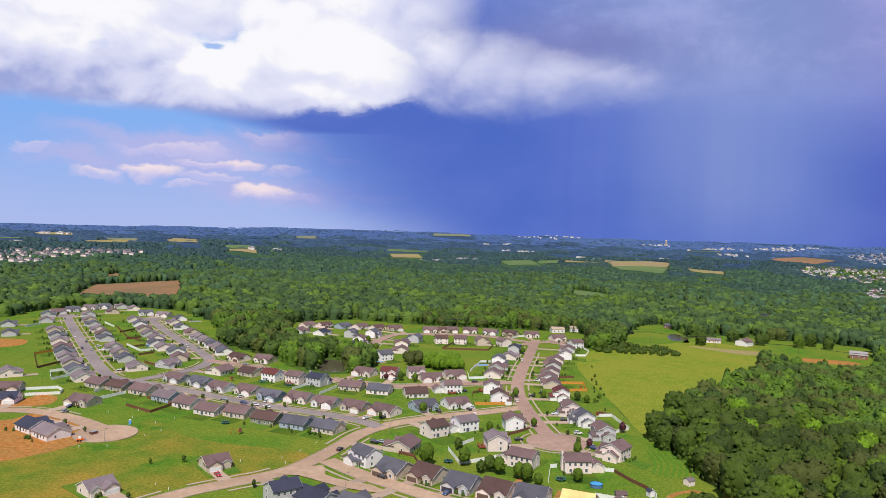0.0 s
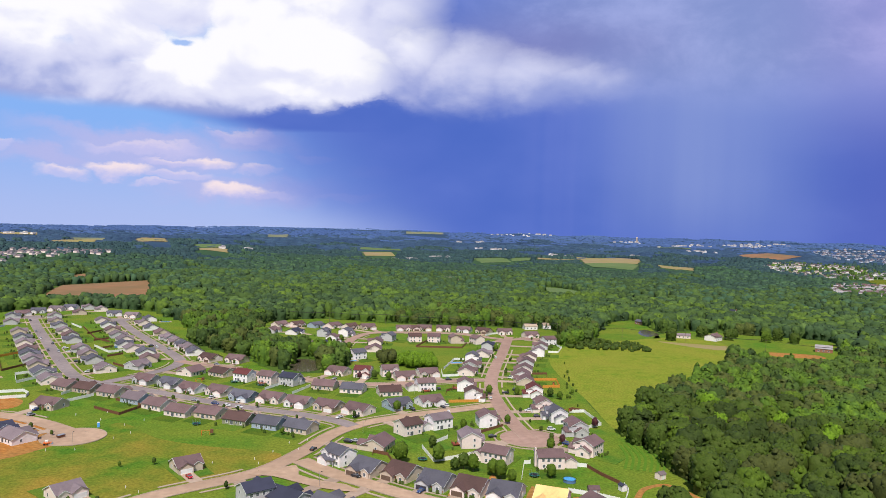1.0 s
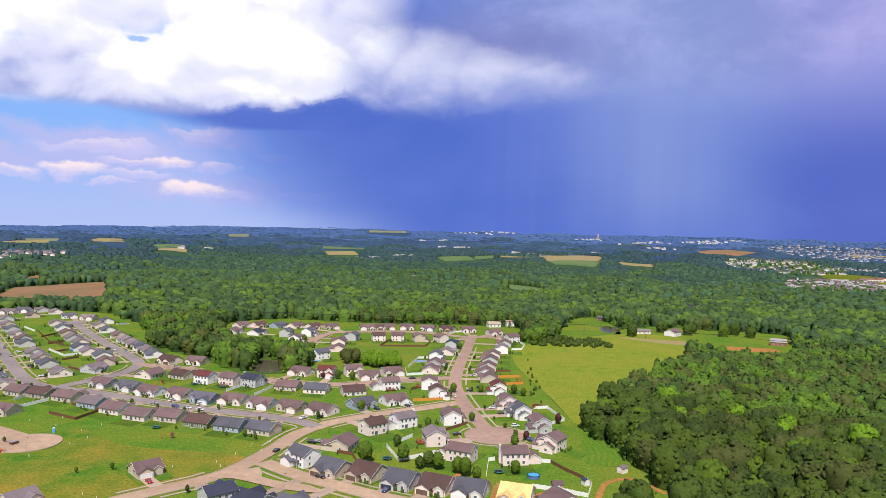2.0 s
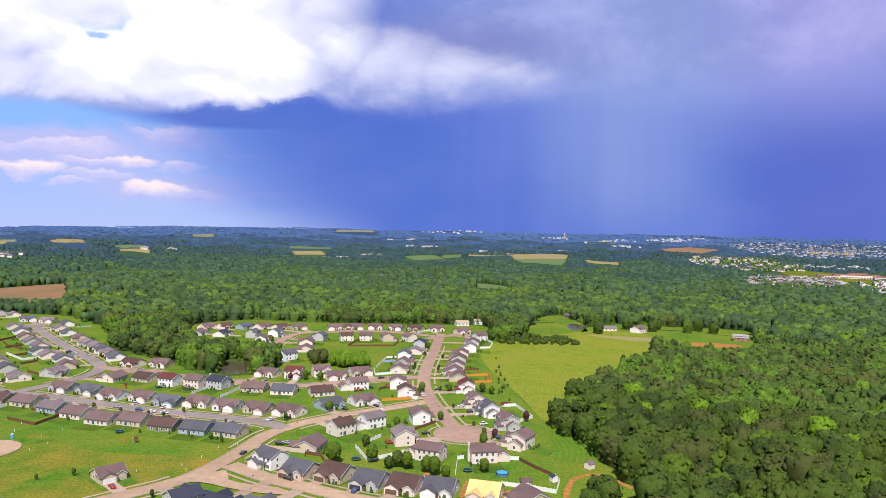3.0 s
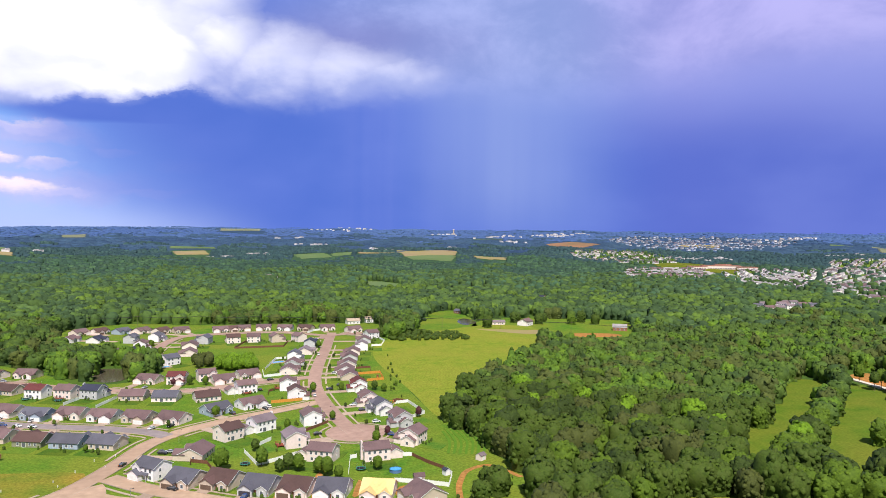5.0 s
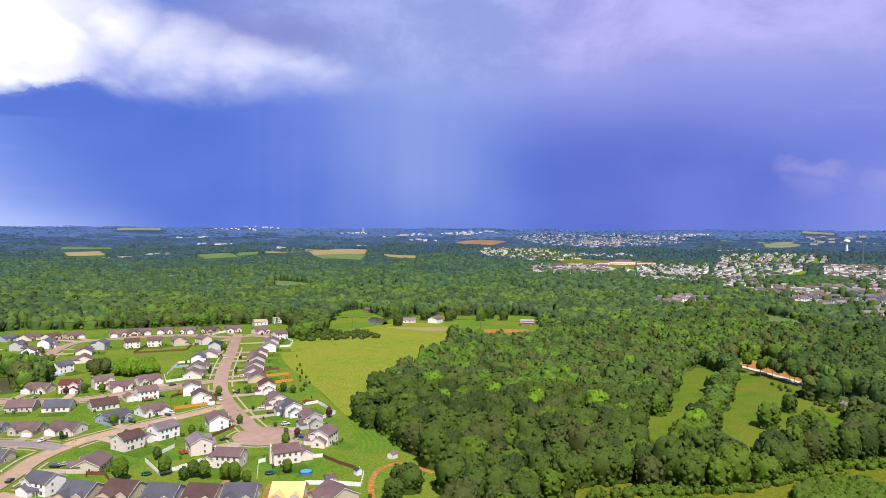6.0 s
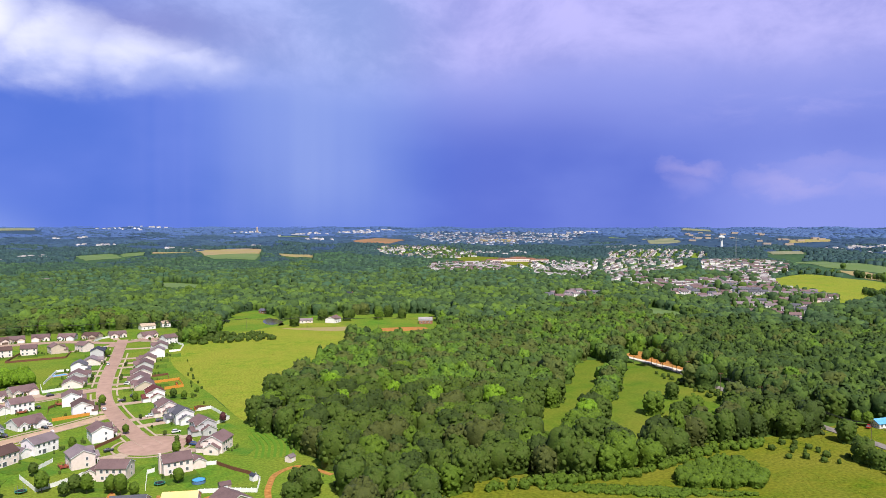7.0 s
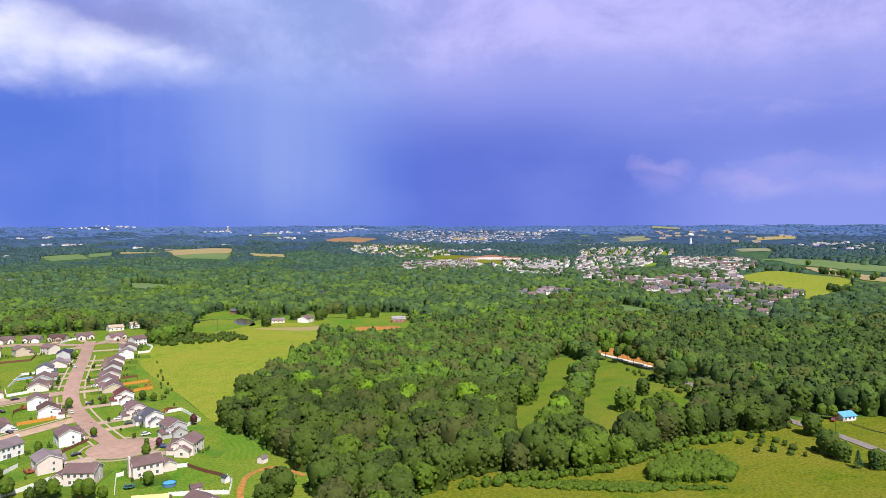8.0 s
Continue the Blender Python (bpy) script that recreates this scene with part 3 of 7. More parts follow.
LOTS = {
    'west rows': [(-419, 762, 31, 19, 'r'), (-396, 718, 31, 21, 'r'), (-356, 658, 32, 18, 'r'), (-336, 626, 32, 18, 'r'), (-319, 598, 32, 18, 'r'), (-301, 569, 32, 18, 'r'), (-290, 550, 32, 18, 'r'), (-277, 530, 33, 18, 'r'), (-263, 510, 33, 17, 'r'), (-248, 487, 38, 17, 'r'), (-232, 465, 38, 18, 'r'), (-420, 783, -39, 24, 'r'), (-415, 808, -71, 42, 'r'), (-380, 774, -149, 22, 'r'), (-359, 733, -149, 19, 'r'), (-340, 702, -148, 19, 'r'), (-320, 670, -148, 19, 'r'), (-303, 645, -148, 20, 'r'), (-289, 620, -148, 19, 'r'), (-264, 580, -148, 20, 'r'), (-249, 558, -147, 20, 'r'), (-234, 534, -147, 20, 'r'), (-213, 504, -142, 20, 'r')],
    'loop rows': [(-406, 830, -85, 63, 'r'), (-398, 847, -93, 80, 'r'), (-368, 804, -149, 50, 'r'), (-380, 853, -149, 88, 'r'), (-359, 838, -149, 82, 'r'), (-329, 799, -61, 43, 'r'), (-319, 744, 30, 19, 'r'), (-300, 713, 30, 18, 'r'), (-282, 680, 32, 19, 'r'), (-266, 653, 32, 20, 'r'), (-250, 629, 34, 20, 'r'), (-240, 603, 34, 25, 'r'), (-226, 585, 33, 24, 'r'), (-210, 569, 33, 19, 'r'), (-198, 543, 25, 21, 'r'), (-196, 518, -25, 22, 'r'), (-305, 789, -96, 27, 'r'), (-278, 765, -150, 28, 'r'), (-272, 733, -150, 16, 'r'), (-254, 703, -148, 17, 'r'), (-233, 672, -148, 18, 'r'), (-216, 644, -146, 17, 'r'), (-204, 626, -146, 17, 'r'), (-193, 610, -147, 18, 'r'), (-183, 594, -147, 17, 'r'), (-173, 576, -150, 15, 'r')],
    'long south': [(-213, 449, 61, 21, 'r'), (-197, 443, 65, 19, 'r'), (-179, 435, 65, 19, 'r'), (-159, 420, 61, 23, 'r'), (-142, 407, 61, 25, 'r'), (-125, 394, 66, 29, 'r'), (-108, 391, 66, 25, 'r'), (-90, 380, 68, 28, 'r'), (-73, 373, 68, 27, 'r'), (-56, 367, 63, 25, 'r')],
    'long north': [(-172, 471, -115, 17, 'r'), (-153, 462, -119, 17, 'r'), (-136, 449, -119, 14, 'r'), (-117, 443, -119, 18, 'r'), (-100, 431, -114, 15, 'r'), (-82, 428, -114, 20, 'r'), (-65, 419, -112, 18, 'r'), (-47, 412, -117, 19, 'r'), (-29, 405, -124, 21, 'r')],
    'middle rows': [(-152, 500, 155, 26, 'r'), (-131, 498, 58, 22, 'r'), (-112, 483, 63, 25, 't'), (-95, 478, 63, 22, 't'), (-80, 474, 63, 19, 't'), (-56, 465, 77, 18, 'r'), (-37, 457, 77, 22, 'r'), (-14, 452, 105, 28, 'r'), (-154, 551, -122, 16, 'r'), (-133, 548, -111, 21, 'r'), (-52, 511, -117, 27, 'r'), (-34, 504, -103, 25, 't'), (-16, 509, -75, 28, 't'), (-5, 499, -75, 15, 'r'), (11, 512, -70, 22, 'r'), (9, 467, 107, 20, 's'), (-8, 419, -57, 20, 'r'), (11, 428, -63, 19, 'r'), (35, 469, -3, 18, 't')],
    'upper rows': [(-138, 746, -38, 100, 'r'), (-138, 704, -12, 86, 'r'), (-121, 750, -38, 87, 'r'), (-101, 747, -38, 67, 'r'), (-83, 747, -38, 53, 'r'), (-65, 743, -38, 38, 'r'), (-47, 743, -68, 30, 'r'), (-115, 697, -19, 63, 'r'), (-85, 688, -19, 31, 't'), (-65, 693, -19, 14, 't'), (-73, 651, -5, 14, 't'), (-86, 621, 0, 25, 'r'), (-76, 623, 0, 16, 'r'), (-22, 670, 161, 34, 't'), (-33, 648, 175, 26, 'r'), (-32, 611, -180, 28, 'r'), (-44, 574, 128, 26, 't'), (-10, 739, -83, 17, 'r')],
    'north rows': [(-1, 741, -83, 18, 'r'), (12, 744, -90, 20, 'r'), (32, 745, -96, 23, 'r'), (53, 738, -110, 18, 'r'), (73, 734, -124, 25, 'r'), (94, 731, -85, 22, 'r'), (2, 668, 97, 55, 't'), (20, 669, 84, 55, 't'), (39, 666, 11, 41, 't'), (60, 664, 28, 22, 't'), (66, 627, -11, 14, 't'), (118, 713, -69, 15, 'r')],
    'curved west': [(59, 598, -11, 15, 'r'), (48, 571, -11, 21, 't'), (45, 546, -10, 19, 'r'), (40, 521, -10, 20, 'r'), (38, 442, -1, 15, 't'), (41, 384, 6, 17, 't'), (29, 347, 8, 34, 't')],
    'curved east': [(128, 669, 111, 33, 't'), (117, 645, 169, 33, 'r'), (108, 606, 169, 32, 't'), (97, 587, 169, 24, 'r'), (91, 563, 169, 23, 'r'), (85, 535, 170, 23, 'r'), (80, 513, 170, 22, 'r'), (79, 492, 174, 23, 'r'), (79, 456, 179, 26, 't'), (78, 418, -175, 24, 't'), (82, 397, -174, 26, 't'), (87, 371, -172, 27, 't'), (86, 338, 141, 32, 't'), (63, 318, 93, 40, 's'), (40, 322, 60, 41, 's')],
    'near rows': [(-31, 318, -135, 11, 't'), (-17, 306, -127, 12, 'n'), (-2, 301, -126, 16, 'n'), (12, 291, -120, 16, 'n'), (26, 285, -120, 18, 'n')],
    'near rows b': [(39, 280, -113, 18, 'n'), (56, 274, -113, 20, 'n'), (72, 265, -164, 27, 'n')],
    'south houses': [(-58, 272, 127, 27, 't'), (-45, 270, 53, 34, 'r'), (-28, 264, 54, 29, 'r'), (-95, 307, -53, 23, 'm'), (-130, 274, -39, 25, 'm')],
    'misc': [(-15, 341, 160, 30, 'r'), (15, 378, 123, 27, 's'), (-1, 366, 127, 28, 't')],
    'new houses': [(-199, 352, 55, 22, 'r'), (-185, 342, 55, 23, 'r'), (-200, 404, -109, 24, 'r'), (-413, 683, 31, 53, 'r'), (-380, 630, 32, 54, 'r'), (-284, 471, 35, 56, 'r'), (-258, 429, -78, 49, 'r'), (-245, 404, -78, 22, 'r')],
}
ZONES = {
    'village': [(-443, 685), (-456, 741), (-453, 796), (-435, 847), (-376, 866), (-315, 849), (-278, 812), (-225, 700), (-188, 620), (-158, 591), (-126, 556), (-104, 524), (-92, 512), (-64, 514), (-48, 532), (-52, 572), (-80, 582), (-104, 610), (-133, 653), (-161, 763), (-115, 815), (-50, 802), (-12, 792), (63, 784), (112, 778), (152, 762), (145, 685), (136, 599), (113, 472), (110, 400), (112, 372), (116, 345), (118, 313), (120, 296), (123, 276), (113, 253), (93, 222), (-29, 221), (-136, 213)],
    'meadow': [(111, 570), (138, 651), (207, 701), (273, 730), (308, 685), (231, 533), (187, 484), (154, 441), (125, 392), (117, 366), (111, 380), (110, 400), (111, 448)],
    'north_clearing': [(181, 706), (235, 844), (270, 863), (273, 819), (251, 716), (217, 683), (181, 682)],
    'house_clearing': [(261, 751), (303, 783), (344, 779), (372, 762), (419, 742), (431, 711), (369, 611), (334, 612), (305, 644), (269, 677), (235, 685)],
    'upper_pasture': [(370, 410), (386, 400), (374, 378), (343, 351), (278, 297), (246, 273), (226, 261), (214, 261), (224, 277), (245, 291), (259, 294), (307, 340), (344, 378)],
    'lower_pasture': [(387, 376), (400, 369), (390, 324), (379, 293), (345, 249), (331, 250), (309, 253), (279, 246), (259, 258), (272, 275), (307, 301), (365, 352)],
    'clay_yard': [(430, 418), (459, 424), (460, 407), (431, 353), (414, 334), (414, 365), (412, 394)],
    'near_field': [(130, 224), (161, 232), (186, 228), (209, 218), (242, 213), (285, 220), (313, 211), (341, 202), (362, 202), (373, 184), (410, 182), (430, 171), (262, 103), (140, 172)],
    'roadside': [(371, 206), (387, 203), (398, 194), (414, 185), (397, 168), (360, 160), (361, 184)],
    'ploughed_field': [(-475, 912), (-565, 1175), (-510, 1216), (-454, 1235), (-417, 1155), (-342, 929), (-373, 936), (-428, 935)],
    'west_field': [(-649, 1390), (-634, 1417), (-606, 1348), (-620, 1324)],
    'side_lawn': [(-271, 773), (-270, 795), (-248, 772), (-199, 652), (-181, 590), (-198, 614), (-230, 680)],
    'empty_plot': [(-196, 320), (-162, 329), (-152, 375), (-123, 350), (-94, 338), (-59, 329), (-70, 305), (-99, 283), (-120, 266), (-161, 263)],
    'green_strip': [(247, 1360), (273, 1330), (294, 1242), (267, 1207), (242, 1275)],
    'tan_field': [(627, 2780), (692, 2676), (814, 2560), (722, 2297), (636, 2248), (526, 2200)],
    'far_green_field': [(526, 2200), (636, 2248), (722, 2297), (618, 2124), (524, 2083)],
    'far_tan_field': [(-190, 2603), (-87, 2596), (-66, 2427), (-168, 2440)],
    'far_green': [(190, 2360), (307, 2467), (314, 2297), (206, 2208)],
    'town_field': [(1372, 2984), (1577, 3138), (1612, 2909), (1415, 2711), (1333, 2843)],
    'school_ground': [(1240, 1998), (1353, 1765), (1425, 1661), (1178, 1440), (1088, 1491), (1054, 1598)],
    'east_meadow': [(1264, 848), (1470, 927), (1531, 884), (1432, 745), (1295, 634), (1123, 558), (954, 526), (1001, 621), (1094, 720)],
    'strip_field': [(1908, 1230), (1961, 1132), (1774, 883), (1767, 755), (1679, 717), (1665, 828), (1671, 965)],
    'tan_strip': [(1640, 919), (1659, 863), (1580, 740), (1418, 606), (1312, 560), (1333, 634), (1549, 818)],
    'east_green': [(681, 625), (718, 635), (688, 565), (644, 561)],
    'suburb_row': [(972, 1622), (1039, 1576), (1108, 1488), (984, 1315), (873, 1257), (843, 1396)],
    'suburb_west': [(1133, 1454), (1271, 1481), (1360, 1405), (1241, 1285), (968, 1031), (1036, 1153), (956, 1159), (1007, 1272)],
    'suburb_middle': [(1368, 1392), (1649, 1527), (1498, 1232), (1366, 1139), (1198, 1076), (1042, 979), (1027, 1029)],
    'suburb_back': [(1741, 1739), (1890, 1698), (1943, 1528), (1769, 1412), (1690, 1518), (1617, 1590)],
    'suburb_east': [(1566, 1231), (1814, 1306), (1607, 1021), (1458, 961), (1382, 980), (1387, 1074)],
    'suburb_front': [(1047, 962), (1043, 844), (1201, 877), (1462, 992), (1202, 790), (993, 656), (874, 629), (856, 673), (900, 796), (937, 880)],
    'suburb_meadow_side': [(1071, 726), (1070, 669), (1028, 591), (981, 543), (905, 546), (919, 614)],
    'suburb_near': [(860, 628), (879, 587), (906, 575), (866, 518), (735, 445), (753, 471), (782, 522), (760, 546)],
    'terrace': [(692, 835), (770, 856), (800, 823), (743, 770), (674, 798)],
    'near_town': [(1175, 2339), (1392, 2386), (1383, 2133), (1338, 1927), (1113, 1717), (1116, 2098)],
    'far_town': [(1906, 3362), (1651, 2713), (1735, 2403), (1889, 2362), (2244, 2496), (2634, 2867), (2430, 3118), (2196, 3354)],
    'shops': [(2811, 2416), (3338, 2404), (2923, 1689), (2906, 1560), (2779, 1606), (2568, 1849), (2526, 2108)],
    'west_town': [(-1218, 1899), (-1186, 2080), (-971, 2267), (-838, 1956), (-964, 1764), (-937, 1667), (-990, 1544)],
    'dirt_lot': [(-235, 356), (-220, 369), (-216, 381), (-201, 376), (-178, 366), (-163, 342), (-165, 334), (-177, 314), (-199, 302)],
    'dirt_bank': [(-264, 399), (-239, 411), (-236, 423), (-223, 418), (-219, 401), (-234, 391), (-253, 383)],
    'dirt_west': [(-392, 606), (-363, 613), (-348, 604), (-343, 581), (-365, 565)],
    'soil_patch': [(327, 652), (369, 643), (368, 624), (330, 628)],
}
CARS = {
    'white': [(-321, 631), (-280, 587), (-270, 572), (-248, 500), (-222, 498), (-212, 604), (-350, 664), (-119, 431), (-103, 415), (-101, 422), (-97, 412), (-65, 414), (-39, 392), (71, 586), (76, 669), (71, 508), (49, 442), (21, 423), (69, 415), (75, 376)],
    'dark': [(-388, 739), (-299, 604), (-287, 574), (-245, 532), (-265, 523), (-219, 606), (-199, 610), (-44, 405), (-30, 394), (27, 495), (18, 468), (69, 469), (61, 460), (72, 402), (42, 361), (1, 412), (-46, 334), (-30, 348), (-24, 298), (-8, 495), (19, 419)],
    'blue': [(-204, 396), (-114, 419), (71, 418), (78, 350), (5, 283)],
    'silver': [(-345, 669), (-280, 573), (-202, 592), (-201, 385), (-125, 425), (-145, 532), (-53, 492), (-30, 496), (-27, 349)],
    'red': [(-90, 295), (382, 196)],
}
FENCES = {
    'white': [[(-395, 681), (-392, 702)], [(-256, 494), (-264, 485), (-250, 461), (-245, 476)], [(-250, 432), (-234, 439), (-227, 432), (-225, 425), (-242, 418)], [(-208, 432), (-206, 442)], [(-197, 416), (-189, 432)], [(-340, 725), (-319, 700)], [(-263, 601), (-240, 574), (-229, 585)], [(-93, 457), (-87, 470)], [(-74, 446), (-66, 468)], [(24, 536), (34, 576), (42, 577)], [(22, 530), (22, 509), (34, 513)], [(119, 621), (128, 622), (136, 647), (134, 659)], [(93, 414), (102, 416), (105, 388), (96, 381)], [(6, 341), (11, 321), (18, 324), (30, 332)], [(13, 350), (19, 358)], [(48, 300), (52, 320), (55, 321)], [(72, 711), (80, 725), (90, 731)], [(75, 318), (80, 317)], [(90, 293), (90, 287), (85, 275), (76, 281), (65, 286)]],
    'orange': [[(86, 503), (103, 505), (101, 482), (89, 480)], [(23, 433), (43, 436)], [(-309, 545), (-303, 564)]],
    'brown': [[(-17, 329), (-17, 333), (-10, 329), (-8, 321)], [(-176, 403), (-157, 390), (-151, 409), (-172, 422)], [(14, 673), (3, 635), (44, 635), (50, 661)], [(89, 524), (100, 526), (97, 508)], [(22, 451), (23, 463), (28, 469)], [(35, 367), (50, 382)], [(-309, 545), (-279, 496), (-274, 521)], [(-321, 708), (-279, 639), (-260, 623)], [(-298, 666), (-293, 687)], [(-276, 629), (-268, 641)], [(-254, 591), (-248, 601)], [(-234, 557), (-227, 569)], [(-218, 529), (-201, 514)], [(96, 422), (103, 416)], [(80, 317), (84, 306), (89, 296)]],
}
POOLS = {
    'round': [(68, 298), (-243, 599)],
    'rect': [(35, 564), (-260, 760), (-48, 563)],
}
TRAMPOLINES_AT = [(54, 304), (6, 323), (-111, 374), (-117, 476), (-98, 468)]
SHEDS_AT = [(75, 285), (88, 289), (109, 304)]
YARD_AT = [(11, 342), (13, 319), (20, 310), (24, 312), (28, 309), (36, 304), (39, 300), (53, 387), (68, 341), (61, 302), (43, 295), (28, 374), (50, 456), (73, 623), (-8, 409), (-16, 494), (-26, 496), (68, 456), (89, 453), (94, 447), (-54, 612), (-74, 632), (-65, 653)]
CONIFERS_AT = [(68, 767), (77, 769), (114, 783), (122, 780), (130, 773), (137, 775), (144, 768), (152, 770)]
SAPLINGS_AT = [(-64, 359), (-58, 354), (-32, 313), (-8, 298), (-20, 308), (-123, 307), (-110, 311), (-62, 479), (-88, 411), (-105, 404), (116, 527), (122, 567), (105, 461), (99, 448)]
PAST_AT = [(308, 274), (346, 293), (311, 259), (322, 258), (263, 279), (275, 286), (291, 299), (307, 312), (321, 321), (333, 327), (355, 351)] + [(325, 169), (322, 161), (324, 147), (349, 189)]
FAR_FIELDS = (
    [(-1136, 2955), (-1039, 3025), (-911, 2665), (-1065, 2794)],
    [(-807, 2656), (-736, 2770), (-646, 2446), (-774, 2562)],
    [(-766, 3683), (-673, 3817), (-647, 3637), (-714, 3504)],
    [(-1756, 3076), (-1628, 3157), (-1549, 2995), (-1641, 2916)],
    [(326, 2458), (417, 2542), (386, 2407), (321, 2348)],
    [(2715, 2496), (2818, 2386), (2506, 2091), (2321, 2086)],
    [(825, 2417), (910, 2322), (776, 1958), (764, 2186)],
    [(570, 2201), (720, 2271), (640, 2071), (560, 2103)],
    [(2166, 1449), (2207, 1352), (2114, 1286), (2074, 1367)],
    [(-1336, 2675), (-1239, 2839), (-1205, 2736), (-1272, 2588)],
)
HAMLETS = [(-1416, 2353, 8, 60), (-591, 2396, 9, 60), (60, 2325, 9, 50), (321, 3079, 10, 70), (557, 2740, 8, 50), (1253, 3098, 12, 60), (1725, 3631, 8, 60), (-31, 2282, 6, 40), (266, 3476, 6, 60), (1366, 3640, 16, 140), (1786, 3695, 22, 160), (1130, 3846, 8, 80), (588, 4476, 12, 120), (808, 2645, 4, 20), (2599, 2891, 20, 150), (2554, 1370, 20, 120), (2483, 1182, 16, 120), (1992, 1930, 14, 70), (-1615, 3017, 8, 70), (816, 4781, 8, 120), (939, 1500, 12, 50), (989, 1461, 14, 50), (1011, 1396, 8, 40), (1144, 1313, 18, 60), (1226, 1342, 16, 60), (993, 1167, 10, 40), (1371, 1975, 16, 70), (1442, 1911, 12, 60), (1182, 2221, 14, 60)]

# ---- land ----
def thin_fields(count, seed):
    """Long thin fields among the far woods."""
    rng = random.Random(seed)
    out = []
    for k in range(count):
        d, az = rng.uniform(2300, 4500), radians(-33 + 100 * (k + rng.random()) / count)
        w, deep, lean = rng.uniform(25, 75) * d / 2600, rng.uniform(70, 150) * d / 2600, rng.uniform(-0.5, 0.5)
        c, n = np.array((math.sin(az), math.cos(az))), np.array((math.cos(az), -math.sin(az)))
        out.append([tuple(c * (d + a * deep / 2 + b * lean * deep) + n * b * w) for a, b in ((-1, -1), (1, -1), (1, 1), (-1, 1))])
    return out


FAR_FIELDS = FAR_FIELDS + tuple(thin_fields(12, 7))


def make_ground():
    rings = [0, 60, 150, 300, 500, 800] + list(range(850, 2500, 40)) + list(range(2500, 4900, 80)) + [4900]
    n = 288
    verts, faces = [(0, 0, 0)], []
    for r in rings[1:]:
        for i in range(n):
            a = math.tau * i / n
            x, y = r * math.cos(a), r * math.sin(a)
            verts.append((x, y, float(rise(x, y))))
    for k in range(len(rings) - 2):
        for i in range(n):
            a, b = 1 + k * n + i, 1 + k * n + (i + 1) % n
            faces.append((a, a + n, b + n, b))
    faces += [(0, 1 + i, 1 + (i + 1) % n) for i in range(n)]
    me = bpy.data.meshes.new("ground")
    me.from_pydata(verts, [], faces)
    # beyond 1600 m the ground takes the colours with painted haze
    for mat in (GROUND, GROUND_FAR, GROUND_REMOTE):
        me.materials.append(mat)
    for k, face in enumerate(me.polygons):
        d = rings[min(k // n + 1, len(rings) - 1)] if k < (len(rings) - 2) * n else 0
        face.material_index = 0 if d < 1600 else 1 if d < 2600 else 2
    tagged(new("ground", me), "green wooded countryside rolling to low far hills", "ground", kind="structure")


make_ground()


def sheet(name, outline, mat, z, label, category, steps=5):
    """A sheet of ground cover inside a smooth outline, laid on the land."""
    pts = spline(outline, steps, closed=True)
    if min(math.hypot(x, y) for x, y in pts) > 840:
        lo, hi = pts.min(0), pts.max(0)
        cell = max(4.0, float(max(hi - lo)) / (130 if len(outline) > 4 else 36))
        nx, ny = (np.ceil((hi - lo) / cell).astype(int) + 1)
        gx, gy = lo[0] + np.arange(nx) * cell, lo[1] + np.arange(ny) * cell
        mx, my = np.meshgrid(gx, gy, indexing="ij")
        flat = np.stack([mx.ravel(), my.ravel()], 1)
        cover = inside(flat + cell / 2, pts).reshape(nx, ny)
        cells = [(i * ny + j, (i + 1) * ny + j, (i + 1) * ny + j + 1, i * ny + j + 1) for i in range(nx - 1) for j in range(ny - 1) if cover[i, j]]
        me = arrays_to_mesh(name, np.column_stack([flat, rise(flat[:, 0], flat[:, 1]) + 0.5 + z]), np.array(cells), mat)
        return tagged(new(name, me), label, category, kind="structure")
    flat, _, faces, *_ = geometry.delaunay_2d_cdt([Vector(p) for p in pts], [], [list(range(len(pts)))], 1, 0.01)
    bm = bmesh.new()
    vs = [bm.verts.new((*p, z)) for p in flat]
    for f in faces:
        face = bm.faces.new([vs[k] for k in f])
        face.normal_update()
        if face.normal.z < 0:
            face.normal_flip()
    return tagged(new(name, mesh_of(name, bm, mat)), label, category, kind="structure")


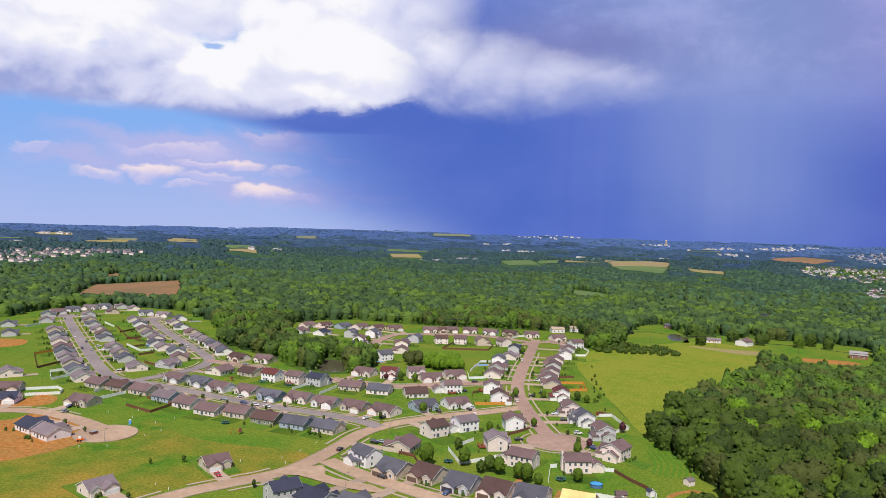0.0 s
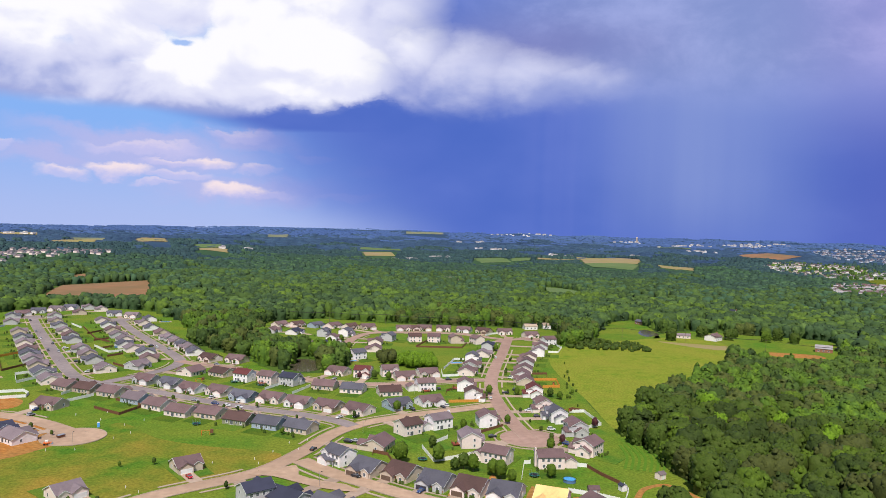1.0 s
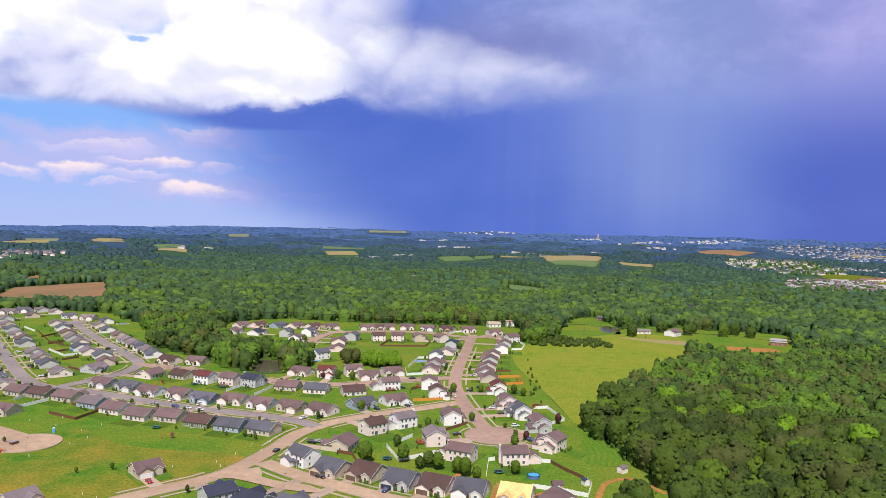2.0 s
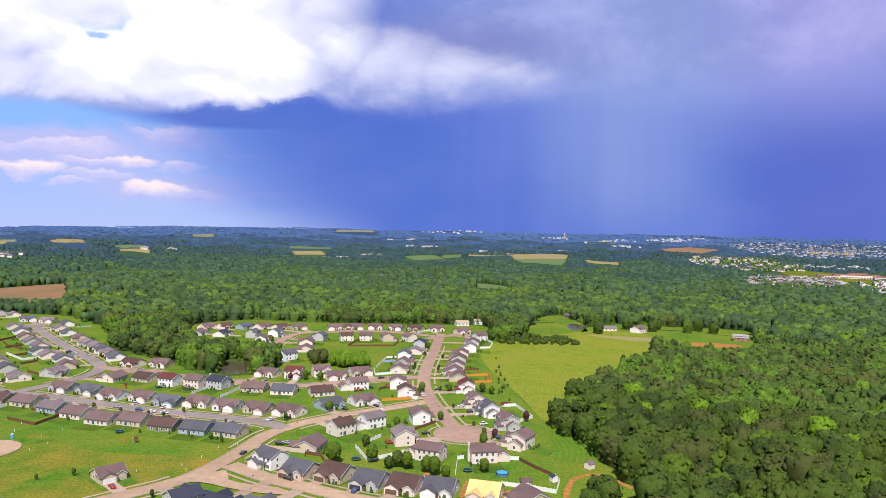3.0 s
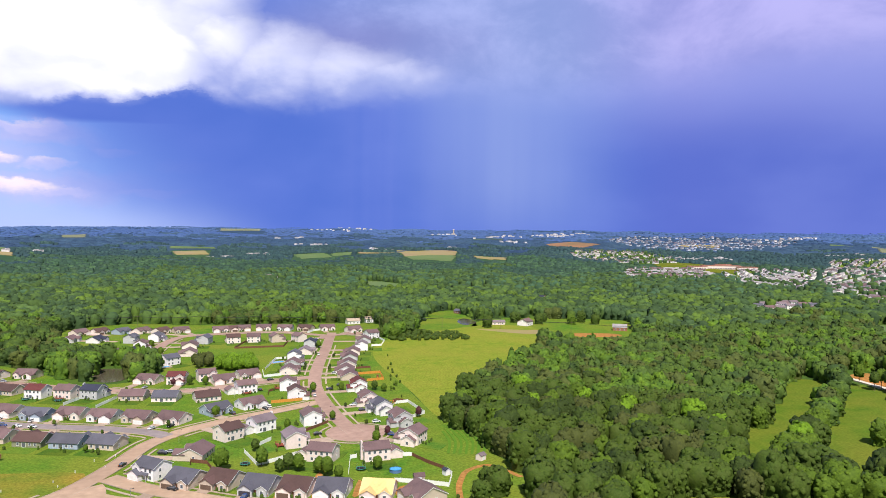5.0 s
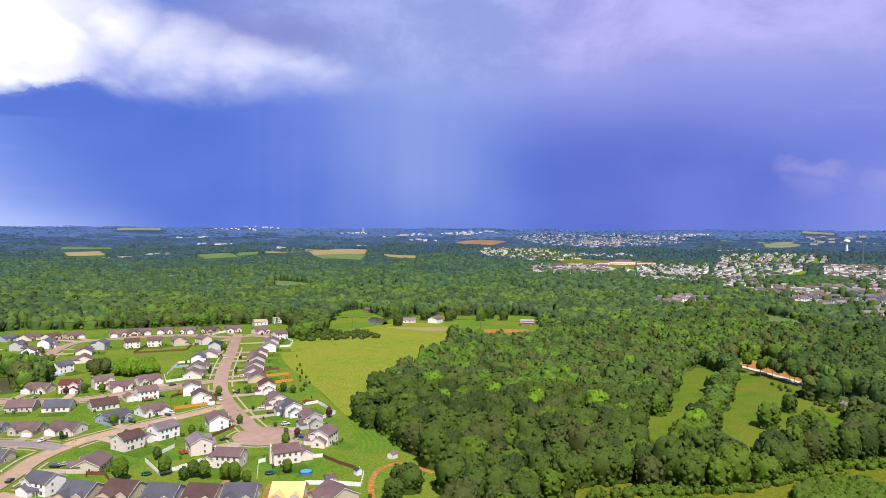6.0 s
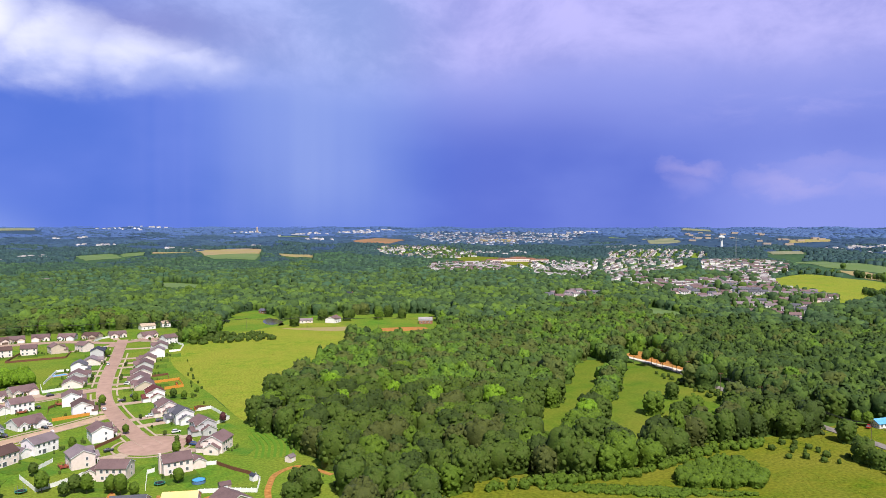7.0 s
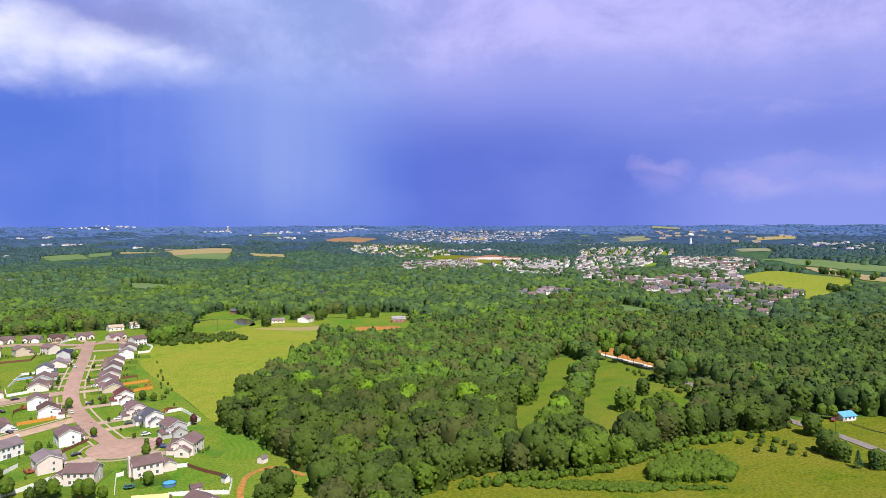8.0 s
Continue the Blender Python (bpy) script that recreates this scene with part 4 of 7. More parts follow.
COVER = (
    ("village", "lawn", LAWN, 0.02, "sunlit mown grass between houses and streets", "lawn"),
    ("empty_plot", "rough_grass", PLOT, 0.032, "rough green grass with dry yellow patches on an empty plot", "grass"),
    ("side_lawn", "lawn", LAWN, 0.028, "mown grass between back gardens and woods", "lawn"),
    ("meadow", "meadow", MEADOW, 0.035, "open yellow-green meadow beside the woods", "meadow"),
    ("north_clearing", "lawn", LAWN, 0.03, "small mown clearing among trees", "lawn"),
    ("house_clearing", "lawn", LAWN, 0.03, "mown lawn round country houses", "lawn"),
    ("upper_pasture", "pasture", GREEN_PASTURE, 0.03, "grassy pasture between tree lines", "pasture"),
    ("lower_pasture", "pasture", GREEN_PASTURE, 0.03, "sloping green pasture with single trees", "pasture"),
    ("near_field", "pasture", PASTURE, 0.03, "rough grass field at the edge of woods", "pasture"),
    ("roadside", "pasture", PASTURE, 0.045, "rough grass beside a country road", "pasture"),
    ("ploughed_field", "field", PLOUGHED, 0.06, "bare brown ploughed field among trees", "field"),
    ("west_field", "field", PLOUGHED, 0.06, "small bare brown field", "field"),
    ("green_strip", "field", CROP, 0.06, "narrow green clearing in the woods", "field"),
    ("tan_field", "field", STUBBLE, 0.3, "tan harvested field", "field"),
    ("far_green_field", "field", CROP, 0.4, "pale green crop field", "field"),
    ("far_tan_field", "field", STUBBLE, 0.3, "distant tan field", "field"),
    ("far_green", "field", CROP, 0.3, "distant pale green field", "field"),
    ("town_field", "field", PLOUGHED, 0.3, "distant brown field before a town", "field"),
    ("school_ground", "field", PASTURE, 0.3, "green grounds round a low school", "field"),
    ("east_meadow", "meadow", MEADOW, 0.06, "yellow-green open meadow beside a suburb", "meadow"),
    ("strip_field", "field", CROP, 0.3, "long green crop field", "field"),
    ("tan_strip", "field", STUBBLE, 0.3, "long tan stubble field", "field"),
    ("east_green", "lawn", CROP, 0.06, "small bright green clearing", "lawn"),
    ("suburb_row", "lawn", LAWN, 0.050, "grass between the houses of a far suburb", "lawn"),
    ("suburb_west", "lawn", LAWN, 0.062, "grass between the houses of a far suburb", "lawn"),
    ("suburb_middle", "lawn", LAWN, 0.074, "grass between the houses of a far suburb", "lawn"),
    ("suburb_back", "lawn", LAWN, 0.086, "grass between the houses of a far suburb", "lawn"),
    ("suburb_east", "lawn", LAWN, 0.098, "grass between the houses of a far suburb", "lawn"),
    ("suburb_front", "lawn", LAWN, 0.110, "grass between the houses of a far suburb", "lawn"),
    ("suburb_meadow_side", "lawn", LAWN, 0.122, "grass between the houses of a far suburb", "lawn"),
    ("suburb_near", "lawn", LAWN, 0.134, "grass between the houses of a far suburb", "lawn"),
    ("terrace", "lawn", LAWN, 0.05, "grass round a short row of far houses", "lawn"),
    ("near_town", "lawn", YARD, 0.4, "grass between the houses of a far estate", "lawn"),
    ("dirt_lot", "bare_soil", SOIL, 0.05, "orange bare clay round new houses", "soil"),
    ("dirt_bank", "bare_soil", SOIL, 0.05, "orange bank of bare clay", "soil"),
    ("dirt_west", "bare_soil", SOIL, 0.05, "orange strip of bare clay", "soil"),
    ("soil_patch", "bare_soil", SOIL, 0.05, "orange bare earth at a wood's edge", "soil"),
)
for zone, mat, steps in (("upper_pasture", "p", (0.955, 0.91)), ("lower_pasture", "p", (0.955, 0.91)), ("house_clearing", "l", (0.955, 0.91)), ("north_clearing", "l", (0.955, 0.91)), ("near_field", "p", (1.0,))):
    mid = np.mean(ZONES[zone], 0)
    for s, z in zip(steps, (0.022, 0.014)):
        sheet("grass", [tuple(s * (mid + 1.14 * (np.array(p) - mid))) for p in ZONES[zone]], PASTURE if zone == "near_field" else GREEN_PASTURE if mat == "p" else LAWN, z, "grass at the foot of trees", "grass")
for z, outline in ((0.007, [(218, 275), (249, 314), (288, 335), (364, 415), (393, 411), (417, 374), (377, 267), (300, 239), (242, 253)]), (0.010, [(149, 230), (168, 243), (195, 239), (228, 220), (255, 222), (294, 227), (323, 215), (355, 210), (371, 207), (295, 196), (205, 214), (168, 223)])):
    sheet("grass", outline, GREEN_PASTURE if z < 0.008 else PASTURE, z, "grass at the foot of trees", "grass")
for zone, name, mat, z, label, category in COVER:
    sheet(name, ZONES[zone], mat, z, label, category, 1 if name == "field" else 5)

for k, outline in enumerate(FAR_FIELDS):
    sheet("field", outline, (STUBBLE, CROP, FALLOW)[k % 3], 0.3, ("far tan field among woods", "far green field among woods", "far fallow field among woods")[k % 3], "field", 1)

# ---- streets ----
WIDTH = {"country_road": 6.0, "cross_street": 9.0}
LOT_XY = np.array([(x, y) for lots in LOTS.values() for x, y, *_ in lots], float)
LINES = {k: spline(v, 8) for k, v in STREETS.items()}
ENDS = (("curved_street", (61, 360), 15.0), ("new_street", (-162, 349), 14.5), ("north_street", (-60, 596), 11.0), ("cross_street", (116, 699), 9.0), ("loop_street", (-309, 764), 11.0), ("long_street", (-402, 769), 11.0))


def sideways(line):
    t = np.gradient(line, axis=0)
    t /= np.hypot(t[:, 0], t[:, 1])[:, None]
    return np.stack([-t[:, 1], t[:, 0]], 1)


def on_street(p, but="", slack=0.0):
    for k, line in LINES.items():
        if k != but and np.min(np.hypot(line[:, 0] - p[0], line[:, 1] - p[1])) < WIDTH.get(k, 8.6) / 2 + 1.0 + slack:
            return True
    return any(k != but and math.hypot(p[0] - c[0], p[1] - c[1]) < r + slack for k, c, r in ENDS)


def ribbon(bm, line, lo, hi, z0, z1, keep=None):
    """A strip between two distances from a line; with z0 below z1 it has sides."""
    n = sideways(line)
    a, b = line + n * lo, line + n * hi
    for i in range(len(line) - 1):
        if keep is not None and not (keep[i] and keep[i + 1]):
            continue
        top = [bm.verts.new((*p, z1)) for p in (a[i], a[i + 1], b[i + 1], b[i])]
        bm.faces.new(top[::-1] if lo < hi else top)
        if z1 - z0 > 0.02:
            low = [bm.verts.new((*p, z0)) for p in (a[i], a[i + 1], b[i + 1], b[i])]
            bm.faces.new((top[0], top[1], low[1], low[0]))
            bm.faces.new((top[2], top[3], low[3], low[2]))
    return bm


for k, (name, line) in enumerate(LINES.items()):
    half = WIDTH.get(name, 8.6) / 2
    mat = TAR if name == "country_road" else GREY_ROAD if name in ("long_street", "loop_street") else TAN_ROAD if name in ("main_street", "near_street", "new_street") else ROAD
    road = tagged(new("road", mesh_of("road", ribbon(bmesh.new(), line, -half, half, 0, 0.24 + 0.012 * k), mat)),
                  "grey tarmac country road through trees" if mat is TAR else "pale concrete residential street with kerbs", "road", kind="structure")
    if mat is TAR:
        continue
    fine = np.array([line[min(int(i), len(line) - 2)] * (1 - i % 1) + line[min(int(i), len(line) - 2) + 1] * (i % 1) for i in np.arange(0, len(line) - 1, 0.25)])
    side = sideways(fine)
    for sign in (-1, 1):
        keep = [not on_street(p, name) for p in fine + side * sign * (half + 0.3)]
        kerb = ribbon(bmesh.new(), fine, sign * half, sign * (half + 0.22), 0.1, 0.42, keep)
        tagged(new("kerb", mesh_of("kerb", kerb, PALE)), "pale concrete kerb along a street", "kerb", kind="structure")
        spot = fine + side * sign * (half + 3.2)
        keep = [not on_street(p, name, 3.0) and np.min(np.hypot(LOT_XY[:, 0] - p[0], LOT_XY[:, 1] - p[1])) < 24 for p in spot]
        walkway = ribbon(bmesh.new(), fine, sign * (half + 2.6), sign * (half + 3.7), 0.1, 0.30, keep)
        tagged(new("pavement", mesh_of("pavement", walkway, PALE)), "narrow pale concrete footpath beside a street", "pavement", kind="structure")


def turning_circle(name, c, r, z):
    bm = bmesh.new()
    tube(bm, c[0], c[1], 0.0, z, r, r, 40)
    tagged(new("road", mesh_of("road", bm, GREY_ROAD if name in ("long_street", "loop_street") else TAN_ROAD if name == "new_street" else ROAD)), "round concrete turning circle at a street's end", "road", kind="structure")


for i, (k, c, r) in enumerate(ENDS):
    turning_circle(k, c, r, 0.37 + 0.01 * i)
    round_line = np.array([(c[0] + r * math.cos(a), c[1] + r * math.sin(a)) for a in np.linspace(0, math.tau, 73)])
    out = (round_line - c) / r
    for lo, hi, top, name, label in ((0.0, 0.22, 0.46, "kerb", "pale concrete kerb round a turning circle"),) if k == "new_street" else ((0.0, 0.22, 0.46, "kerb", "pale concrete kerb round a turning circle"), (2.4, 3.5, 0.31, "pavement", "narrow pale footpath round a turning circle")):
        keep = [min(np.hypot(line[:, 0] - p[0], line[:, 1] - p[1]).min() for line in LINES.values()) > 4.3 + lo for p in round_line + out * (lo + hi) / 2]
        tagged(new(name, mesh_of(name, ribbon(bmesh.new(), round_line, -lo, -hi, 0.1, top, keep), PALE)), label, name, kind="structure")

sheet("road", [(-68.4, 300.7), (-49.5, 313.0), (-46.4, 300.8), (-34.9, 293.7), (-25.4, 290.2), (-20.1, 282.0), (-33.8, 285.3), (-46.1, 292.0), (-57.1, 298.7)], TAN_ROAD, 0.385, "wide flared mouth of a concrete street", "road", 2)

# orange footpath worn into the grass
TRACK = spline([(83, 251), (88, 271), (92, 281), (98, 291), (108, 296), (113, 291), (118, 278)], 8)
tagged(new("dirt_track", mesh_of("dirt_track", ribbon(bmesh.new(), TRACK, -1.3, 1.3, 0, 0.12), SOIL)), "orange dirt track worn through grass", "track", kind="structure")
GRAVEL_TRACK = spline([(424, 429), (424, 410), (422, 390), (419, 364), (415, 336)], 6)
tagged(new("gravel_road", mesh_of("gravel_road", ribbon(bmesh.new(), GRAVEL_TRACK, -2.2, 2.2, 0, 0.9), GRAVEL)), "pale gravel road between trees", "road", kind="structure")
sheet("bare_soil", [(424, 410), (451, 420), (456, 406), (442, 373), (420, 340), (424, 369), (426, 393)], SOIL, 0.08, "orange bare earth beside a gravel road", "soil")

# bare clay strips between the newest houses
for strip in ([(29.9, 277.0), (34.4, 302.0), (37.3, 301.8), (32.9, 276.7)], [(45.5, 274.8), (50.8, 291.5), (51.7, 286.9), (47.9, 274.3)], [(62.0, 271.5), (65.5, 279.7), (69.3, 278.8), (67.2, 270.3)], [(15.2, 278.5), (19.0, 290.9), (20.3, 290.5), (17.4, 278.3)]):
    sheet("bare_soil", strip, SOIL, 0.30, "orange bare clay beside a new house", "soil", 2)

# freshly mown stripes
for i in range(7):
    line = spline([((105, 352)[0] + 2.6 * i, (105, 352)[1] + 1.5 * i), ((103, 333)[0] + 2.9 * i, (103, 333)[1]), ((97, 316)[0] + 2.6 * i, (97, 316)[1] - 1.0 * i)], 8)
    tagged(new("mown_strip", mesh_of("mown_strip", ribbon(bmesh.new(), line, -0.65, 0.65, 0, 0.16), STRIPES)), "paler mown stripe in a lawn", "lawn", kind="structure")

# pond in the trees
sheet("water", [(-90, 528), (-93, 561), (-84, 566), (-74, 559), (-68, 531), (-72, 519), (-81, 517)], POND, 0.10, "small dark pond half hidden by trees", "pond")

sheet("water", [(244, 765), (259, 790), (264, 767), (260, 747), (243, 736)], POND, 0.08, "small dark farm pond beside a clearing", "pond")
sheet("dry_grass", [(245, 705), (275, 694), (312, 678), (312, 665), (286, 659), (259, 683)], STUBBLE, 0.06, "strip of dry tan grass at a meadow's edge", "grass")

# ---- houses ----
MESHES = {}


def shared(key, make):
    if key not in MESHES:
        MESHES[key] = make()
    return MESHES[key]


def window_frame_mesh(w, h):
    """One moulded frame round the opening."""
    bm = bmesh.new()
    f = 0.13
    loops = []
    for x, a, c in ((-0.05, w / 2 + f, h / 2 + f), (0.08, w / 2 + f, h / 2 + f), (0.08, w / 2, h / 2), (-0.05, w / 2, h / 2)):
        loops.append([bm.verts.new((x, y, z)) for y, z in ((-a, -c), (a, -c), (a, c), (-a, c))])
    for p, q in zip(loops, loops[1:] + loops[:1]):
        for k in range(4):
            bm.faces.new((p[k], p[(k + 1) % 4], q[(k + 1) % 4], q[k]))
    bmesh.ops.recalc_face_normals(bm, faces=bm.faces)
    return mesh_of("window", bm, TRIM)


def add_window(house, x, y, z, turn, w=1.1, h=1.3):
    ob = part("window", shared(("frame", w, h), lambda: window_frame_mesh(w, h)), None, house)
    ob.matrix_basis = pose(x, y, z, 0, 0, turn)
    part("pane", shared(("pane", w, h), lambda: mesh_of("pane", boxed(-0.04, 0.03, -w / 2, w / 2, -h / 2, h / 2), GLASS)), None, ob)
    return ob


def garage_door_mesh(w, h, mat):
    bm = bmesh.new()
    for i in range(4):
        box(bm, -0.06, 0.06, -w / 2, w / 2, i * h / 4 + 0.015, (i + 1) * h / 4 - 0.015)
        for j in range(4):
            y = -w / 2 + w * (j + 0.5) / 4
            box(bm, 0.06, 0.085, y - w * 0.09, y + w * 0.09, i * h / 4 + 0.12, (i + 1) * h / 4 - 0.12)
    box(bm, -0.05, 0.04, -w / 2, w / 2, 0, h)
    return mesh_of("garage_door", bm, mat)


def gable(bm, half, wall_h, pitch, lo, hi, axis="y", base=0.0):
    peak = wall_h + half * pitch
    return prism(bm, [(-half, base), (half, base), (half, wall_h), (0, peak), (-half, wall_h)], lo, hi, axis)


def roof_slab(bm, half, wall_h, pitch, lo, hi, axis="y", over=0.45, mid=0.0, thick=0.22):
    a, up = half + over, wall_h + 0.06
    eave, peak = up - over * pitch, up + half * pitch
    outline = [(-a, eave), (0, peak), (a, eave), (a, eave + thick), (0, peak + thick), (-a, eave + thick)]
    return prism(bm, [(mid + p, q) for p, q in outline], lo, hi, axis)


def fascia(house, half, wall_h, pitch, at, axis, mid=0.0, over=0.45):
    """White boards along a gable's edge."""
    bm = bmesh.new()
    roof_slab(bm, half, wall_h - 0.10, pitch, at - 0.05, at + 0.05, axis, over, mid, 0.26)
    return part("bargeboard", bm, TRIM, house)


def deck(house, x, y, w, mat):
    d = part("deck", boxed(x - 3.4, x, y - w / 2, y + w / 2, 0.75, 0.92), mat, house, "dark red timber deck with railing")
    for px in (x - 3.3, x - 0.1):
        for py in (y - w / 2 + 0.1, y + w / 2 - 0.1):
            part("deck_post", boxed(px - 0.07, px + 0.07, py - 0.07, py + 0.07, 0, 1.85), mat, d)
    for z in (1.25, 1.72):
        rail = prism(bmesh.new(), [(x, y - w / 2), (x - 3.4, y - w / 2), (x - 3.4, y + w / 2), (x, y + w / 2), (x, y + w / 2 - 0.08), (x - 3.32, y + w / 2 - 0.08), (x - 3.32, y - w / 2 + 0.08), (x, y - w / 2 + 0.08)], z, z + 0.1)
        rail.transform(Matrix(((1, 0, 0, 0), (0, 0, 1, 0), (0, 1, 0, 0), (0, 0, 0, 1))))
        part("rail", rail, mat, d)


def build_house(kind, wall, roof, flip, door_mat, extra, full=True):
    s = -1 if flip else 1
    words = {"r": "single-storey", "n": "narrow single-storey", "m": "small single-storey", "t": "two-storey", "s": "two-storey"}[kind]
    label = "%s %s-sided house with %s shingle roof and garage" % (words, wall, roof)
    if roof == "board":
        label = "unfinished single-storey house with yellow roof boards showing"
    house = thing("house", label, "house", "houses of the village")
    w_mat, r_mat = SIDING[wall], SHINGLES[roof]
    depth, width, high, pitch = {"r": (11.4, 14.4, 2.9, 0.50), "n": (13.2, 12.2, 2.9, 0.52), "m": (10.0, 11.0, 2.8, 0.52), "t": (9.6, 11.6, 5.5, 0.52), "s": (9.4, 12.0, 5.5, 0.50)}[kind]
    half, side = depth / 2, width / 2
    bm = gable(bmesh.new(), half, high, pitch, -side, side)
    part("wall", bm, w_mat, house)
    part("roof", roof_slab(bmesh.new(), half, high, pitch, -side - 0.4, side + 0.4), r_mat, house)
    if full:
        for at in (-side - 0.4, side + 0.4):
            fascia(house, half, high, pitch, at, "y")
    # garage wing
    gw = 3.1
    if kind == "s":
        mid, x0, x1, gh = s * (side + gw - 0.06), -3.0, half - 0.6, 2.8
    elif kind == "t":
        mid, x0, x1, gh = s * (side - gw + 0.4), half - 2.0, half + 3.0, 2.8
    else:
        mid, x0, x1, gh = s * (side - gw - 0.04), 0.0, half + 2.2, 2.86
    bm = prism(bmesh.new(), [(mid - gw, 0), (mid + gw, 0), (mid + gw, gh), (mid, gh + gw * 0.55), (mid - gw, gh)], x0, x1, "x")
    part("garage_wall", bm, w_mat, house)
    deep = x0 - 0.3 if kind == "s" else (half - 0.3 if kind == "t" else half - gw * 1.12)
    part("garage_roof", roof_slab(bmesh.new(), gw, gh, 0.55, deep, x1 + 0.4, "x", 0.4, mid), r_mat, house)
    if kind == "s":
        fascia(house, gw, gh, 0.55, deep, "x", mid, 0.4)
    ob = part("garage_door", shared(("gdoor", door_mat.name), lambda: garage_door_mesh(4.9, 2.2, door_mat)), None, house)
    ob.location = (x1 + 0.02, mid, 0.1)
    if kind in "rnm":
        gy, w2 = -s * (side - 2.6), 2.1
        part("front_gable", prism(bmesh.new(), [(gy - w2, 0), (gy + w2, 0), (gy + w2, high), (gy, high + w2 * 0.62), (gy - w2, high)], half - 0.5, half + 0.7, "x"), w_mat, house)
        part("gable_roof", roof_slab(bmesh.new(), w2, high, 0.62, half - w2 * 1.24, half + 1.0, "x", 0.35, gy), r_mat, house)
        if full:
            fascia(house, w2, high, 0.62, half + 1.0, "x", gy, 0.35)
    # entrance
    dy = s * (-0.3 if kind in "rnm" else -1.2)
    part("door", boxed(half - 0.02, half + 0.07, dy - 0.5, dy + 0.5, 0.2, 2.25), BROWN_WOOD, house)
    if kind not in "rnm":
        part("porch_roof", prism(bmesh.new(), [(half - 0.05, 3.15), (half + 1.7, 2.65), (half + 1.7, 2.80), (half - 0.05, 3.32)], dy - 1.9, dy + 1.9), r_mat, house)
        if kind == "t":
            gy, w2 = s * (side - 2.5), 2.3
            part("front_gable", prism(bmesh.new(), [(gy - w2, 2.9), (gy + w2, 2.9), (gy + w2, high), (gy, high + w2 * 0.66), (gy - w2, high)], half - 0.5, half + 1.1, "x"), w_mat, house)
            part("gable_roof", roof_slab(bmesh.new(), w2, high, 0.66, half - w2 * 1.27, half + 1.45, "x", 0.35, gy), r_mat, house)
            add_window(house, half + 1.1, gy, 4.3, 0, 1.5, 1.3)
            if full:
                fascia(house, w2, high, 0.66, half + 1.45, "x", gy, 0.35)
        for py in (dy - 1.75, dy + 1.75):
            part("porch_post", boxed(half + 1.45, half + 1.6, py - 0.08, py + 0.08, 0, 2.75), TRIM, house)
    # windows
    floors = (1.6,) if kind in "rnm" else (1.6, 4.25)
    for z in floors:
        ys = (-s * (side - 2.6), -s * 1.9) if kind in "rnm" else ((-s * 3.9, -s * 1.2) if z > 3 else (-s * 3.9,))
        for y in ys:
            add_window(house, half + (0.7 if kind in "rnm" and abs(y) > 3.2 else 0), y, z, 0, 1.2, 1.4)
        for y in (-4.0, 1.0, 4.0) if not full else ((-4.4, -1.8, 4.2) if kind in "rnm" else (-3.8, -1.2, 1.4, 3.8) if z > 3 else (-3.6, 3.4)):
            add_window(house, -half, y, z, 180, 1.1, 1.3)
        for face in (-1, 1):
            if full and not (kind == "s" and face == s and z < 3) and not (extra == "wing" and face == 1 and z < 3):
                add_window(house, -1.6 if kind in "rnm" else 1.4, face * side, z, 90 * face, 0.9, 1.2)
    if not full:
        return house
    patio = part("patio_door", shared("patio", lambda: window_frame_mesh(1.8, 2.0)), None, house)
    patio.matrix_basis = pose(-half, 1.2, 1.25, 0, 0, 180)
    part("pane", shared("patio_pane", lambda: mesh_of("pane", boxed(-0.04, 0.03, -0.9, 0.9, -1.0, 1.0), GLASS)), None, patio)
    if extra == "deck":
        deck(house, -half, 1.0, 5.0, REDWOOD)
    if extra == "wing":
        end = side + 2.6
        part("wing_wall", prism(bmesh.new(), [(-3.9, 0), (3.1, 0), (3.1, 3.0), (-0.4, 5.0), (-3.9, 3.0)], side - 0.05, end), w_mat, house)
        part("wing_roof", roof_slab(bmesh.new(), 3.5, 3.0, 0.57, side + 0.02, end + 0.35, over=0.4, mid=-0.4), r_mat, house)
        fascia(house, 3.5, 3.0, 0.57, end + 0.35, "y", -0.4, 0.4)
        add_window(house, -0.4, end, 1.6, 90, 1.2, 1.3)
    if extra == "chimney":
        part("chimney", boxed(-0.9, 0.7, -s * side - 0.02 if s > 0 else side + 0.02, -s * (side + 0.75), 0, high + half * pitch + 0.7), w_mat, house)
    if extra == "brick":
        part("brick_front", boxed(half + 0.01, half + 0.08, -s * 5.9 if s > 0 else 1.2, -s * 1.2 if s > 0 else 5.9, 0.3, 1.1), BRICK, house)
    return house


